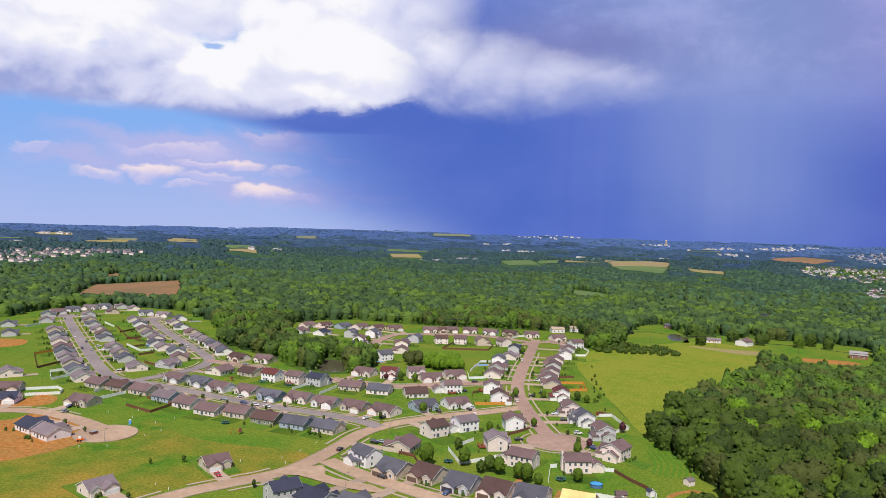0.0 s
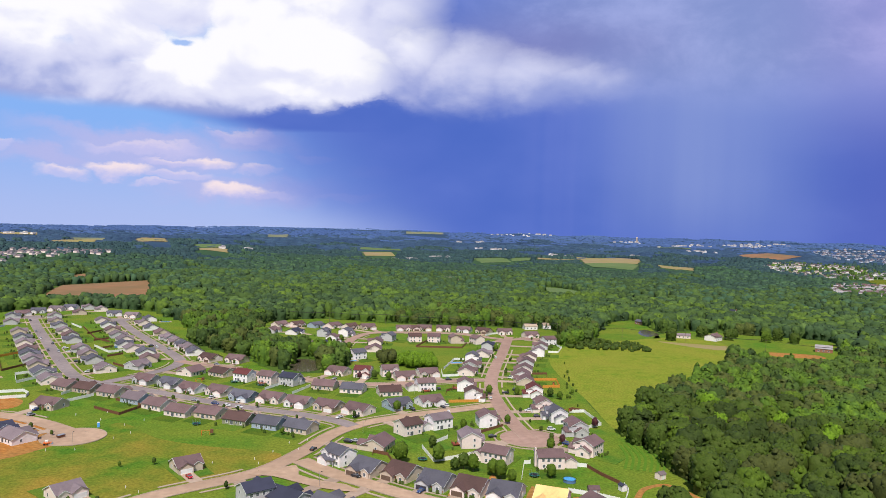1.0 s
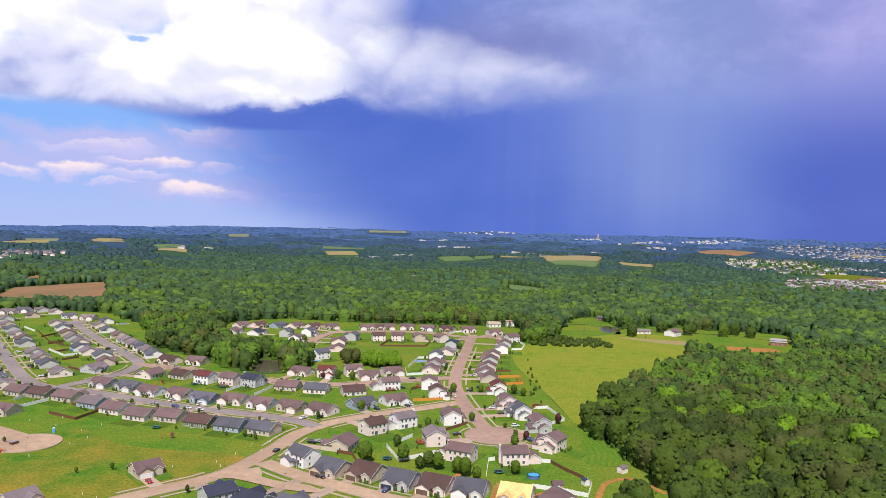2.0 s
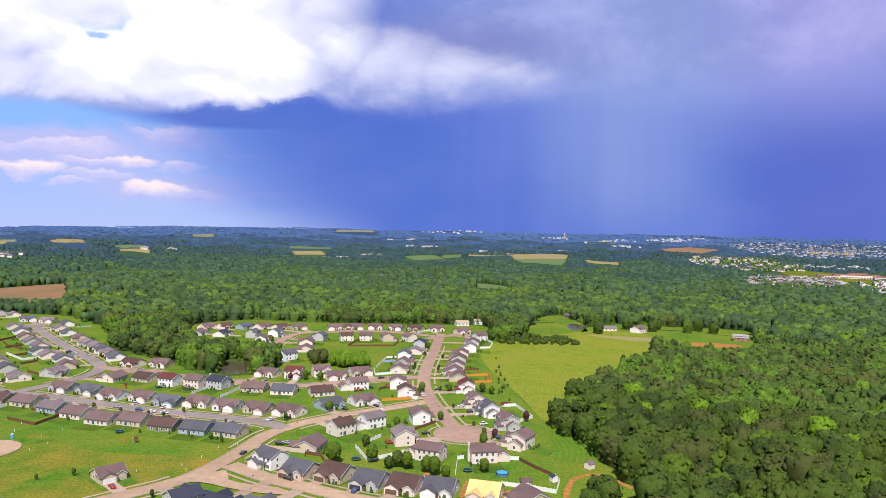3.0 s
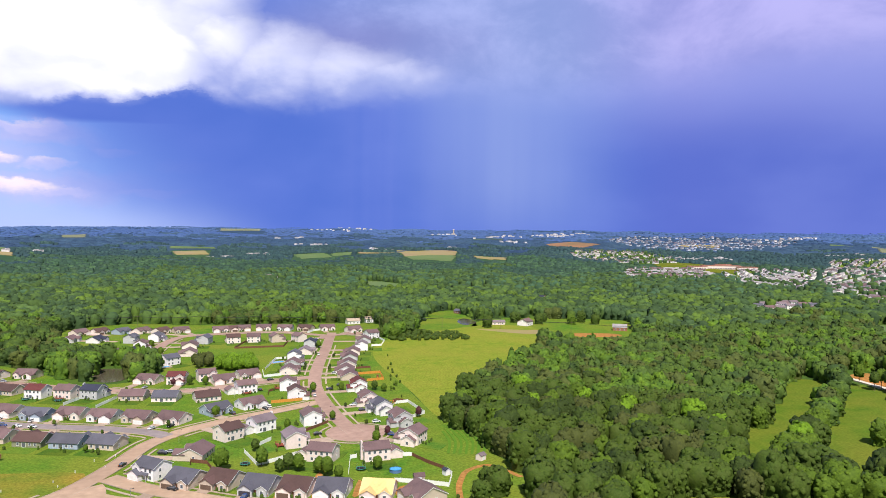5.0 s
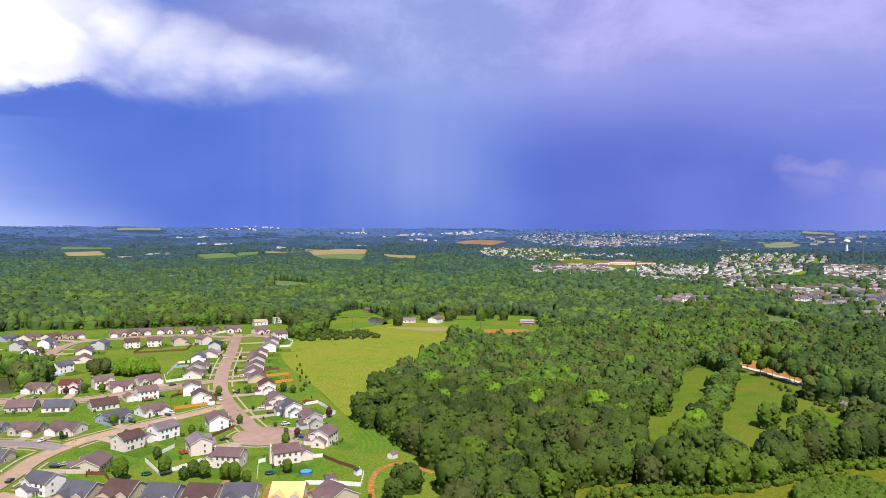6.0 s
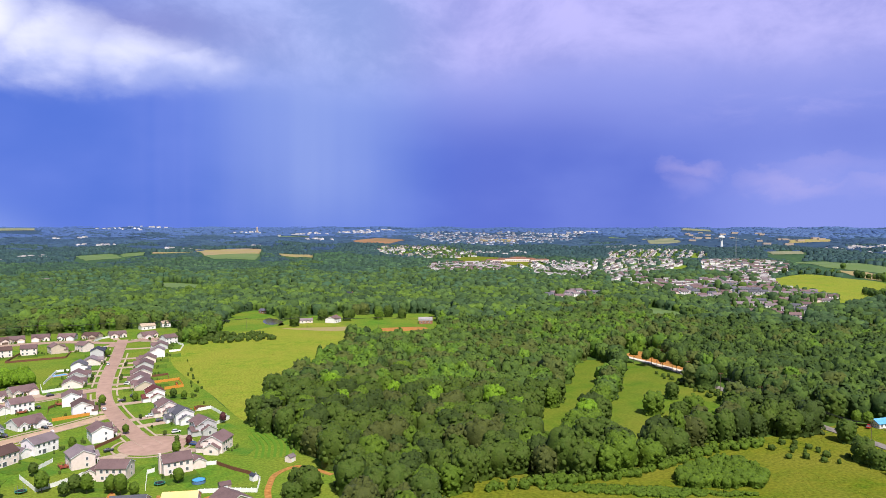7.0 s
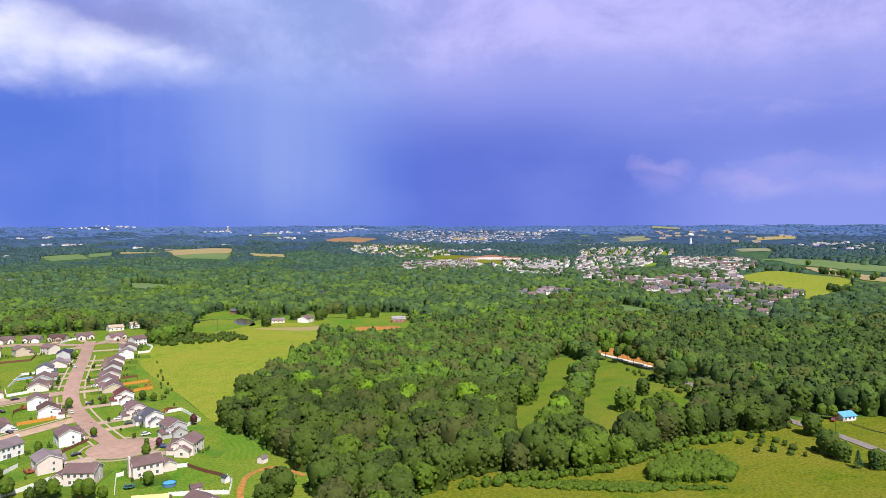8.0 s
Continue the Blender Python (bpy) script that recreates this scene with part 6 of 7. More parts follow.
def far_rows(outline, slope, gap, lane, seed, keep=0.9, lanes=None):
    """House spots in facing rows along parallel streets inside an outline; the streets' lines go into lanes."""
    rng = np.random.default_rng(seed)
    outline = spline(outline, 4, True)
    c, s = math.cos(radians(slope)), math.sin(radians(slope))
    mid = outline.mean(0)

    def place(i, j):
        q = np.array((i, j + 14 * math.sin(i / 130 + j / 300)))
        return mid + (c * q[0] - s * q[1], s * q[0] + c * q[1])

    out = []
    for n, j in enumerate(np.arange(-700, 700, lane)):
        side = 1 if n % 2 else -1
        for i in np.arange(-800, 800, gap):
            if rng.uniform() < keep:
                out.append((*place(i + rng.uniform(-2, 2), j - side * lane * 0.10 + rng.uniform(-2, 2)), slope - 90 * side + rng.uniform(-6, 6)))
        if lanes is not None and side == 1:
            line = np.array([place(i, j - lane * 0.5) for i in np.arange(-800, 800, 12.0)])
            within = inside(line, outline)
            cut = np.flatnonzero(np.diff(np.concatenate([[0], within.astype(int), [0]])))
            lanes += [line[a:b] for a, b in zip(cut[::2], cut[1::2]) if b - a > 3]
    out = np.array(out)
    return out[inside(out[:, :2], outline)]


SUBURB_LANES = []
SLOPES = dict(zip(SUBURB, (-20, 62, 20, 30, -30, -38, -52, -48)))
suburb = np.concatenate([far_rows(ZONES[k], SLOPES[k], 15, 27, n, 0.92, SUBURB_LANES) for n, k in enumerate(SUBURB)] + [far_rows(ZONES["terrace"], -15, 15, 24, 20)])
suburb = suburb[np.argsort(np.hypot(suburb[:, 0] - 800, suburb[:, 1] - 600))]
for k, line in enumerate(SUBURB_LANES):
    bm, side = bmesh.new(), sideways(line) * 3.6
    edge = [[bm.verts.new((x, y, float(rise(x, y)) + 0.75)) for x, y in line + f * side] for f in (-1, 1)]
    for a, b, c, d in zip(edge[0], edge[0][1:], edge[1][1:], edge[1]):
        bm.faces.new((a, b, c, d))
    tagged(new("road", mesh_of("road", bm, ROAD)), "pale concrete street between the houses of a far suburb", "road", kind="structure")
rng = random.Random(8)
for x, y, turn in suburb[:130]:
    kind = FAR_KINDS[rng.randrange(len(FAR_KINDS))]
    h = thing("house", "pale-sided suburban house with grey shingle roof", "house", "houses of the far suburb", pose(x, y, float(rise(x, y)), 0, 0, turn))
    for name, me in zip(("wall", "roof", "window"), kind):
        part(name, me, None, h)


def suburb_trees(outline, houses, count, seed):
    """Garden trees between the far houses."""
    rng = np.random.default_rng(seed)
    o = spline(outline, 4, True)
    p = rng.uniform(o.min(0), o.max(0), (count, 2))
    p = p[inside(p, o)]
    clear = np.array([np.min(np.hypot(houses[:, 0] - x, houses[:, 1] - y)) > 7.5 for x, y in p])
    plant("garden_trees", ROUND, p[clear], LEAF_FAR, "green garden trees between far houses", seed, 0.3, 0.65)


for n, k in enumerate(SUBURB):
    suburb_trees(ZONES[k], suburb, 260, 18 + n)


def town(name, spots, label, seed, mats, big=1.0):
    """Far buildings, too many to count: walls and roofs."""
    rng = random.Random(seed)
    walls, roofs = bmesh.new(), bmesh.new()
    for x, y, turn in spots:
        w, d, h = rng.uniform(10, 15) * big, rng.uniform(8, 11) * big, rng.uniform(4.2, 6.2) * (1 + 0.3 * (big - 1))
        m = pose(x, y, float(rise(x, y)), 0, 0, turn)
        a, b = bmesh.new(), bmesh.new()
        if big > 1.5:
            box(a, -d / 2, d / 2, -w / 2, w / 2, 0, h)
            box(b, -d / 2, d / 2, -w / 2, w / 2, h + 0.01, h + 0.6)
        else:
            gable(a, d / 2, h, 0.5, -w / 2, w / 2)
            roof_slab(b, d / 2, h, 0.5, -w / 2 - 0.4, w / 2 + 0.4)
        for src, dst in ((a, walls), (b, roofs)):
            src.transform(m)
            new_verts = [dst.verts.new(v.co) for v in src.verts]
            src.verts.index_update()
            for f in src.faces:
                dst.faces.new([new_verts[v.index] for v in f.verts])
            src.free()
    t = tagged(new(name, mesh_of(name, walls, mats[0])), label, "buildings", kind="stuff")
    tagged(part("roof", roofs, mats[1], t), kind="stuff")


for n, (wall, roof) in enumerate((("white", "pale"), ("white", "brown"), ("white", "grey"))):
    town("suburb_houses", suburb[130 + n::3], "many pale houses of a far suburb", 1 + n, (SIDING[wall], SHINGLES[roof]))
ESTATE = np.array(far_rows(ZONES["near_town"], 20, 21, 36, 3, 0.75))
for n, (wall, roof) in enumerate((("white", "brown"), ("white", "slate"), ("cream", "grey"))):
    town("estate_houses", ESTATE[n::3], "many white houses with dark roofs of a far estate", 2 + 20 * n, (SIDING[wall], SHINGLES[roof]), 0.95)
suburb_trees(ZONES["near_town"], ESTATE, 420, 31)
TOWN_SPOTS = far_rows(ZONES["far_town"], 10, 24, 44, 4, 0.5)
# bluish walls and roofs here: haze over the far town, painted in
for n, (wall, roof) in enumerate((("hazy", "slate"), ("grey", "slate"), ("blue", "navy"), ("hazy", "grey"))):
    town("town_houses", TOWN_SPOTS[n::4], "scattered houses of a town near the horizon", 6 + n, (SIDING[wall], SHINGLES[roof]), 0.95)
town("town_houses", far_rows(ZONES["west_town"], -20, 26, 48, 5, 0.7), "pale houses of a village among far woods", 4, (SIDING["cream"], SHINGLES["grey"]), 1.1)
town("shop_blocks", far_rows(ZONES["shops"], -40, 85, 90, 6, 0.45), "low pale shop blocks near the horizon", 5, (SIDING["clay"], PALE), 2.2)


def hamlet(spots, label, seed):
    rng = random.Random(seed)
    out = []
    for x, y, n, wide in spots:
        out += [(x + rng.uniform(-1, 1) * wide, y + rng.uniform(-0.5, 0.5) * wide, rng.uniform(0, 180)) for _ in range(n)]
    town("hamlet_houses", out, label, seed, (SIDING["white"], SHINGLES["pale"]), 1.25)


hamlet(HAMLETS, "scattered white houses among far woods", 9)

# ---- landmarks ----
def water_tower(x, y, tall, ball):
    t = thing("water_tower", "white steel water tower with a round tank", "water tower", "", pose(x, y, float(rise(x, y))))
    part("stem", tube(bmesh.new(), 0, 0, 0, tall, ball * 0.42, ball * 0.3, 12), TRIM, t)
    bm = bmesh.new()
    bmesh.ops.create_uvsphere(bm, u_segments=16, v_segments=10, radius=ball)
    bm.transform(Matrix.Translation((0, 0, tall)) @ Matrix.Diagonal((1, 1, 0.62, 1)))
    part("tank", bm, TRIM, t)


water_tower(2329, 1747, 39, 11.5)
t = thing("tower", "tall pale tower standing over the horizon trees", "tower", "", pose(1200, 3847, float(rise(1200, 3847))))
part("shaft", tube(bmesh.new(), 0, 0, 0, 30, 4.5, 4.5, 12), SIDING["clay"], t)
part("cap", tube(bmesh.new(), 0, 0, 30, 33, 5.5, 5.5, 12), SIDING["cream"], t)

mast = thing("radio_mast", "grey steel lattice radio mast", "mast", "", pose(1870, 1352, float(rise(1870, 1352))))
bm = bmesh.new()
for i in range(3):
    a, b = math.tau * i / 3, math.tau * (i + 1) / 3
    beam(bm, (2.2 * math.cos(a), 2.2 * math.sin(a), 0), (0.7 * math.cos(a), 0.7 * math.sin(a), 70), 0.3, 4)
    for k in range(10):
        f0, f1 = 2.2 - 0.15 * k, 2.2 - 0.15 * (k + 1)
        beam(bm, (f0 * math.cos(a), f0 * math.sin(a), 7 * k), (f1 * math.cos(b), f1 * math.sin(b), 7 * (k + 1)), 0.15, 3)
part("lattice", bm, STEEL, mast)

school = thing("school", "long low tan school with flat red-brown roofs", "school", "", pose(1193, 1543, float(rise(1193, 1543)), 0, 0, -25))
for dx, dy, w, d, h in ((0, 0, 95, 34, 8), (-60, -14, 45, 30, 6), (58, -16, 48, 30, 6), (10, 26, 40, 22, 10)):
    part("wall", boxed(dx - w / 2, dx + w / 2, dy - d / 2, dy + d / 2, 0, h), SIDING["cream"], school)
    part("roof", boxed(dx - w / 2 - 0.6, dx + w / 2 + 0.6, dy - d / 2 - 0.6, dy + d / 2 + 0.6, h, h + 1.0), BRICK, school)
    for k in range(int(w // 6)):
        part("window", boxed(dx - w / 2 + 6 * k + 1, dx - w / 2 + 6 * k + 5, dy - d / 2 - 0.1, dy - d / 2 + 0.05, 1.2, 3.4), GLASS, school)


def country_house(x, y, turn, w, d, h, wall, roof, label, name="house"):
    t = thing(name, label, "house" if name == "house" else "barn", "", pose(x, y, float(rise(x, y)), 0, 0, turn))
    part("wall", gable(bmesh.new(), d / 2, h, 0.5, -w / 2, w / 2), wall, t)
    part("roof", roof_slab(bmesh.new(), d / 2, h, 0.5, -w / 2 - 0.5, w / 2 + 0.5), roof, t)
    for k in range(3):
        add_window(t, -d / 2, -w * 0.3 + k * w * 0.3, 1.6, 180, 1.2, 1.3)
        add_window(t, d / 2, -w * 0.3 + k * w * 0.3, 1.6, 0, 1.2, 1.3)
    part("chimney", boxed(-0.5, 0.5, -w / 2 - 0.7, -w / 2, 0, h + d * 0.25 + 0.9), BRICK, t)
    return t


country_house(390, 663, 60, 14, 11, 3.6, BRICK, SHINGLES["pale"], "red brick country house with pale roof beside a drive")
country_house(308, 721, 130, 14, 12, 4.2, SIDING["white"], SHINGLES["brown"], "white country house with steep brown roof among trees")
country_house(444, 978, 20, 12, 10, 7.0, SIDING["white"], SHINGLES["navy"], "tall white house with dark roof in woods")
country_house(281, 733, 80, 14, 7, 3.0, SIDING["cream"], SHINGLES["grey"], "low pale house beside a lane")
country_house(84, 815, 90, 15, 8, 3.4, SIDING["white"], PALE, "white outbuilding with pale roof among trees", "barn")
country_house(127, 772, 100, 14, 9, 3.6, SIDING["white"], PALE, "long white outbuilding beside conifers", "barn")
country_house(148, 781, 95, 12, 8, 4.0, SIDING["white"], PALE, "white metal outbuilding with pale roof", "barn")
country_house(270, 838, 30, 12, 8, 3.4, BRICK, SHINGLES["slate"], "red barn with dark roof at a clearing", "barn")
for x, y, k in ((74, 1454, "white"), (84, 1428, "blue"), (-136, 1110, "white"), (-102, 1422, "clay"), (62, 1470, "white")):
    country_house(x, y, 70, 18, 10, 6.5, SIDING[k], SHINGLES["grey"], k + " house standing out of the woods")
country_house(391, 195, 75, 9, 7, 2.5, SIDING["white"], METAL_BLUE, "white barn with bright blue metal roof", "barn")

# ---- fences ----
def fence(line, mat, tall, label):
    """Posts, and between them a panel with rails."""
    f = thing("fence", label, "fence", "yard fences")
    pts = [np.array(p, float) for p in line]
    post = shared(("post", mat.name, tall), lambda: mesh_of("post", box(boxed(-0.08, 0.08, -0.08, 0.08, 0, tall + 0.08), -0.11, 0.11, -0.11, 0.11, tall + 0.08, tall + 0.16), mat))

    def panel_mesh(w):
        """Boards side by side, every other one set back, as one sheet."""
        n = max(2, int(w / 0.3))
        front, back = [], []
        for k in range(n):
            d = 0.05 if k % 2 else 0.025
            front += [(w * k / n, d), (w * (k + 1) / n, d)]
            back += [(w * k / n, -d), (w * (k + 1) / n, -d)]
        bm = bmesh.new()
        ring = front + back[::-1]
        lo, hi = [bm.verts.new((x, y, 0.06)) for x, y in ring], [bm.verts.new((x, y, tall)) for x, y in ring]
        for k in range(len(ring)):
            q = (k + 1) % len(ring)
            bm.faces.new((lo[k], lo[q], hi[q], hi[k]))
        bm.faces.new(hi)
        bmesh.ops.recalc_face_normals(bm, faces=bm.faces)
        return mesh_of("panel", bm, mat)

    for a, b in zip(pts, pts[1:]):
        d = np.hypot(*(b - a))
        n = max(1, round(d / 2.4))
        w = round(d / n * 5) / 5
        turn = math.degrees(math.atan2(b[1] - a[1], b[0] - a[0]))
        for i in range(n):
            p = a + (b - a) * i / n
            part("post", post, None, f).matrix_basis = pose(p[0], p[1], 0, 0, 0, turn)
            ob = part("panel", shared(("panel", mat.name, tall, w), lambda: panel_mesh(w)), None, f)
            ob.matrix_basis = pose(p[0], p[1], 0, 0, 0, turn)
    part("post", post, None, f).location = (pts[-1][0], pts[-1][1], 0)
    return f


FENCE_LOOK = {"white": (VINYL, 1.8, "white vinyl privacy fence round a yard"), "orange": (CEDAR, 1.8, "fresh orange cedar fence round a yard"), "brown": (BROWN_WOOD, 1.6, "dark brown wooden fence round a yard")}
for look_name, lines in FENCES.items():
    for line in lines:
        fence(line, *FENCE_LOOK[look_name])

# ---- cars ----
def car_paint(name, colour):
    return material(name + "_car_paint", colour, tuple(0.9 * c for c in colour), 3.0, 0.25, spec=0.6)


def build_car(colour, mat, tall):
    c = thing("car", "parked %s car by a village street" % colour, "car", "parked cars")
    body = bmesh.new()
    prism(body, [(-2.25, 0.35), (2.2, 0.35), (2.28, 0.62), (2.05, 0.84), (1.0, 0.95), (-2.2, 0.98), (-2.3, 0.7)], -0.88, 0.88)
    bmesh.ops.bevel(body, geom=list(body.edges), offset=0.06, segments=1, affect="EDGES")
    part("body", body, mat, c)
    part("cabin", prism(bmesh.new(), [(-1.95 if tall > 1.5 else -1.6, 0.96), (1.05, 0.94), (0.35, tall - 0.06), (-1.5 if tall > 1.5 else -1.0, tall - 0.06)], -0.76, 0.76), GLASS, c)
    part("car_roof", boxed(-1.5 if tall > 1.5 else -1.02, 0.37, -0.74, 0.74, tall - 0.06, tall, 0.02), mat, c)
    for x in (-1.4, 1.4):
        for y in (-0.82, 0.82):
            wheel = part("wheel", shared("wheel", lambda: mesh_of("wheel", beam(bmesh.new(), (0, -0.11, 0), (0, 0.11, 0), 0.33, 12), RUBBER)), None, c)
            wheel.location = (x, y, 0.33)
    for y in (-0.6, 0.6):
        part("headlight", boxed(2.14, 2.27, y - 0.17, y + 0.17, 0.62, 0.76), TRIM, c)
        part("tail_light", boxed(-2.3, -2.2, y - 0.14, y + 0.14, 0.72, 0.86), PLASTIC_ORANGE, c)
    return c


PAINTS = {"white": (0.78, 0.78, 0.78), "dark": (0.03, 0.032, 0.04), "blue": (0.03, 0.07, 0.22), "silver": (0.38, 0.39, 0.41), "red": (0.45, 0.02, 0.02)}
LOT_TURN = [h for lots in LOTS.values() for *_, h, _, _ in lots]
for colour, spots in CARS.items():
    mat = car_paint(colour, PAINTS[colour])
    kinds = [build_car(colour, mat, 1.45), build_car(colour, mat, 1.75)]
    used = [False, False]
    for i, (x, y) in enumerate(spots):
        gaps = {k: np.hypot(l[:, 0] - x, l[:, 1] - y) for k, l in LINES.items()}
        name = min(gaps, key=lambda k: gaps[k].min())
        at = int(gaps[name].argmin())
        if gaps[name].min() < 5.2:
            d = LINES[name][min(at + 1, len(LINES[name]) - 1)] - LINES[name][max(at - 1, 0)]
            turn = math.degrees(math.atan2(d[1], d[0]))
            n = np.array((-d[1], d[0])) / np.hypot(*d)
            side = 1 if (np.array((x, y)) - LINES[name][at]) @ n > 0 else -1
            x, y = LINES[name][at] + n * side * 3.1
            z = 0.36
        else:
            k = int(np.hypot(LOT_XY[:, 0] - x, LOT_XY[:, 1] - y).argmin())
            turn = LOT_TURN[k] + 180 * (i % 2)
            z = 0.33
        m = pose(x, y, z, 0, 0, turn)
        k = i % 2
        if used[k]:
            copy_thing(kinds[k], m)
        else:
            kinds[k].matrix_basis, used[k] = m, True
    for c, u in zip(kinds, used):
        if not u:
            for o in (*c.children_recursive, c):
                bpy.data.objects.remove(o)

# ---- yards ----
def round_pool(x, y, r):
    p = thing("pool", "round above-ground pool with blue water", "pool", "", pose(x, y, 0.1))
    part("pool_wall", tube(bmesh.new(), 0, 0, 0, 1.25, r, r, 28), LINER, p)
    part("pool_water", tube(bmesh.new(), 0, 0, 1.2, 1.27, r - 0.12, r - 0.12, 28), WATER, p)
    bm = bmesh.new()
    for i in range(28):
        a, b = math.tau * i / 28, math.tau * (i + 1) / 28
        q = [((r + dr) * math.cos(t), (r + dr) * math.sin(t), 1.31) for dr, t in ((-0.12, a), (0.14, a), (0.14, b), (-0.12, b))]
        bm.faces.new([bm.verts.new(v) for v in q])
    bmesh.ops.solidify(bm, geom=bm.faces[:], thickness=0.06)
    part("rim", bm, TRIM, p)


def ground_pool(x, y, turn, w, d):
    p = thing("pool", "in-ground pool with pale paving and blue water", "pool", "", pose(x, y, 0.15, 0, 0, turn))
    part("paving", boxed(-w / 2 - 1.6, w / 2 + 1.6, -d / 2 - 1.6, d / 2 + 1.6, -0.1, 0.1), PALE, p)
    part("pool_water", boxed(-w / 2, w / 2, -d / 2, d / 2, 0.02, 0.13), WATER, p)


for x, y in POOLS["round"]:
    round_pool(x, y, 2.7)
for x, y in POOLS["rect"]:
    ground_pool(x, y, 20, 9, 4.5)


def trampoline(x, y):
    t = thing("trampoline", "round black trampoline on steel legs", "trampoline", "trampolines", pose(x, y, 0.05))
    part("mat", tube(bmesh.new(), 0, 0, 0.84, 0.88, 1.9, 1.9, 20), RUBBER, t)
    bm = bmesh.new()
    rings = [[bm.verts.new((r * math.cos(math.tau * i / 20), r * math.sin(math.tau * i / 20), z)) for i in range(20)] for r, z in ((1.88, 0.88), (1.95, 0.98), (2.15, 0.98), (2.22, 0.86))]
    for p, q in zip(rings, rings[1:] + rings[:1]):
        for i in range(20):
            bm.faces.new((p[i], p[(i + 1) % 20], q[(i + 1) % 20], q[i]))
    part("padding", bm, PLASTIC_GREEN, t)
    for i in range(6):
        a = math.tau * i / 6
        part("leg", beam(bmesh.new(), (2.05 * math.cos(a), 2.05 * math.sin(a), 0), (2.05 * math.cos(a), 2.05 * math.sin(a), 2.6), 0.05, 5), STEEL, t)


for x, y in TRAMPOLINES_AT:
    trampoline(x, y)


def shed(x, y, turn, w, d, wall, roof, label):
    s = thing("shed", label, "shed", "garden sheds", pose(x, y, 0.05, 0, 0, turn))
    part("wall", gable(bmesh.new(), d / 2, 2.2, 0.6, -w / 2, w / 2), wall, s)
    part("roof", roof_slab(bmesh.new(), d / 2, 2.2, 0.6, -w / 2 - 0.2, w / 2 + 0.2, over=0.25, thick=0.14), roof, s)
    part("door", boxed(-d / 2 - 0.06, -d / 2 + 0.02, -0.75, 0.75, 0.05, 1.95), TRIM, s)


SHED_LOOK = ((90, 4.4, 3.4, SIDING["clay"], SHINGLES["brown"], "tan garden shed with brown roof on a lawn"), (20, 2.6, 2.4, SIDING["white"], SHINGLES["navy"], "small white playhouse with dark roof"), (120, 3.6, 3.2, SIDING["cream"], SHINGLES["grey"], "pale shed at the edge of woods"))
for (x, y), look_of in zip(SHEDS_AT, SHED_LOOK):
    shed(x, y, *look_of)


def swing_set(x, y, turn):
    s = thing("swing_set", "orange and blue garden climbing frame", "swing set", "", pose(x, y, 0.05, 0, 0, turn))
    bm = bmesh.new()
    for px in (-2, 2):
        for py in (-1, 1):
            beam(bm, (px, py, 0), (px, 0, 2.4), 0.08, 5)
    beam(bm, (-2, 0, 2.4), (2, 0, 2.4), 0.08, 5)
    part("frame", bm, PLASTIC_ORANGE, s)
    for px in (-1, 0.4):
        part("swing", boxed(px - 0.25, px + 0.25, -0.12, 0.12, 0.5, 0.56), RUBBER, s)
        for q in (-0.22, 0.22):
            part("chain", beam(bmesh.new(), (px + q, 0, 0.55), (px + q, 0, 2.4), 0.02, 4), STEEL, s)
    part("tower", boxed(2.2, 3.6, -0.7, 0.7, 1.1, 2.9), BROWN_WOOD, s)


swing_set(91, 413, 30)
swing_set(97, 483, 80)
swing_set(-101, 356, 10)
swing_set(-140, 475, 40)

# ---- single trees and bushes ----
YARD_KITS = [crown_arrays(600 + i, 30, 0.55, 2.0 + 0.3 * i, 6.6 + 0.5 * i, 0.8, 18, 9, 12, False) for i in range(3)]
set_out(tree_kinds("tree", YARD_KITS, (LEAF_BRIGHT, LEAF_BRIGHT, LEAF_MID), 5, 0.14, "small leafy green tree in a yard"), YARD_AT + [(385, 198), (383, 203), (405, 196)], 21, 0.8, 1.15)
set_out(tree_kinds("tree", YARD_KITS[2:], (LEAF_BRIGHT,), 6, 0.16, "round bright green tree behind a house"), [(-4, 319)], 27, 1.35, 1.4)
PLUM = tree_kinds("tree", YARD_KITS[:1], (LEAF_RED,), 4, 0.12, "small dark red plum tree by a driveway")
set_out(PLUM, [(76, 352), (100, 382), (-36, 496)], 22, 0.7, 0.9)
SMALL_KITS = [crown_arrays(620 + i, 10, 0.35, 0.95, 3.6, 0.7, 8, 6, 10, False) for i in range(2)]
set_out(tree_kinds("tree", SMALL_KITS, (LEAF_BRIGHT, LEAF_MID), 3, 0.08, "young staked tree on a lawn"), SAPLINGS_AT, 23, 0.7, 1.1)


def street_saplings():
    """A young tree on the verge before about half the lots."""
    rng = random.Random(31)
    spots = []
    for lots in LOTS.values():
        for x, y, heading, reach, kind in lots:
            if reach < 34 and rng.random() < 0.45:
                a = radians(heading)
                d, e = max(reach - 9.5, 9), rng.choice((-5.5, 5.5)) * (1 if kind == "r" else 0.8)
                spots.append((x + d * math.cos(a) - e * math.sin(a), y + d * math.sin(a) + e * math.cos(a)))
    return spots


set_out(tree_kinds("tree", SMALL_KITS, (LEAF_MID, LEAF_DARK), 3, 0.07, "young street tree before a house"), street_saplings(), 24, 0.6, 1.2)


OPEN_CROWNS = [crown_arrays(640 + i, 34, 0.95, 4.2, 16.0, 5.0, 12, 7, 12, False) for i in range(2)]


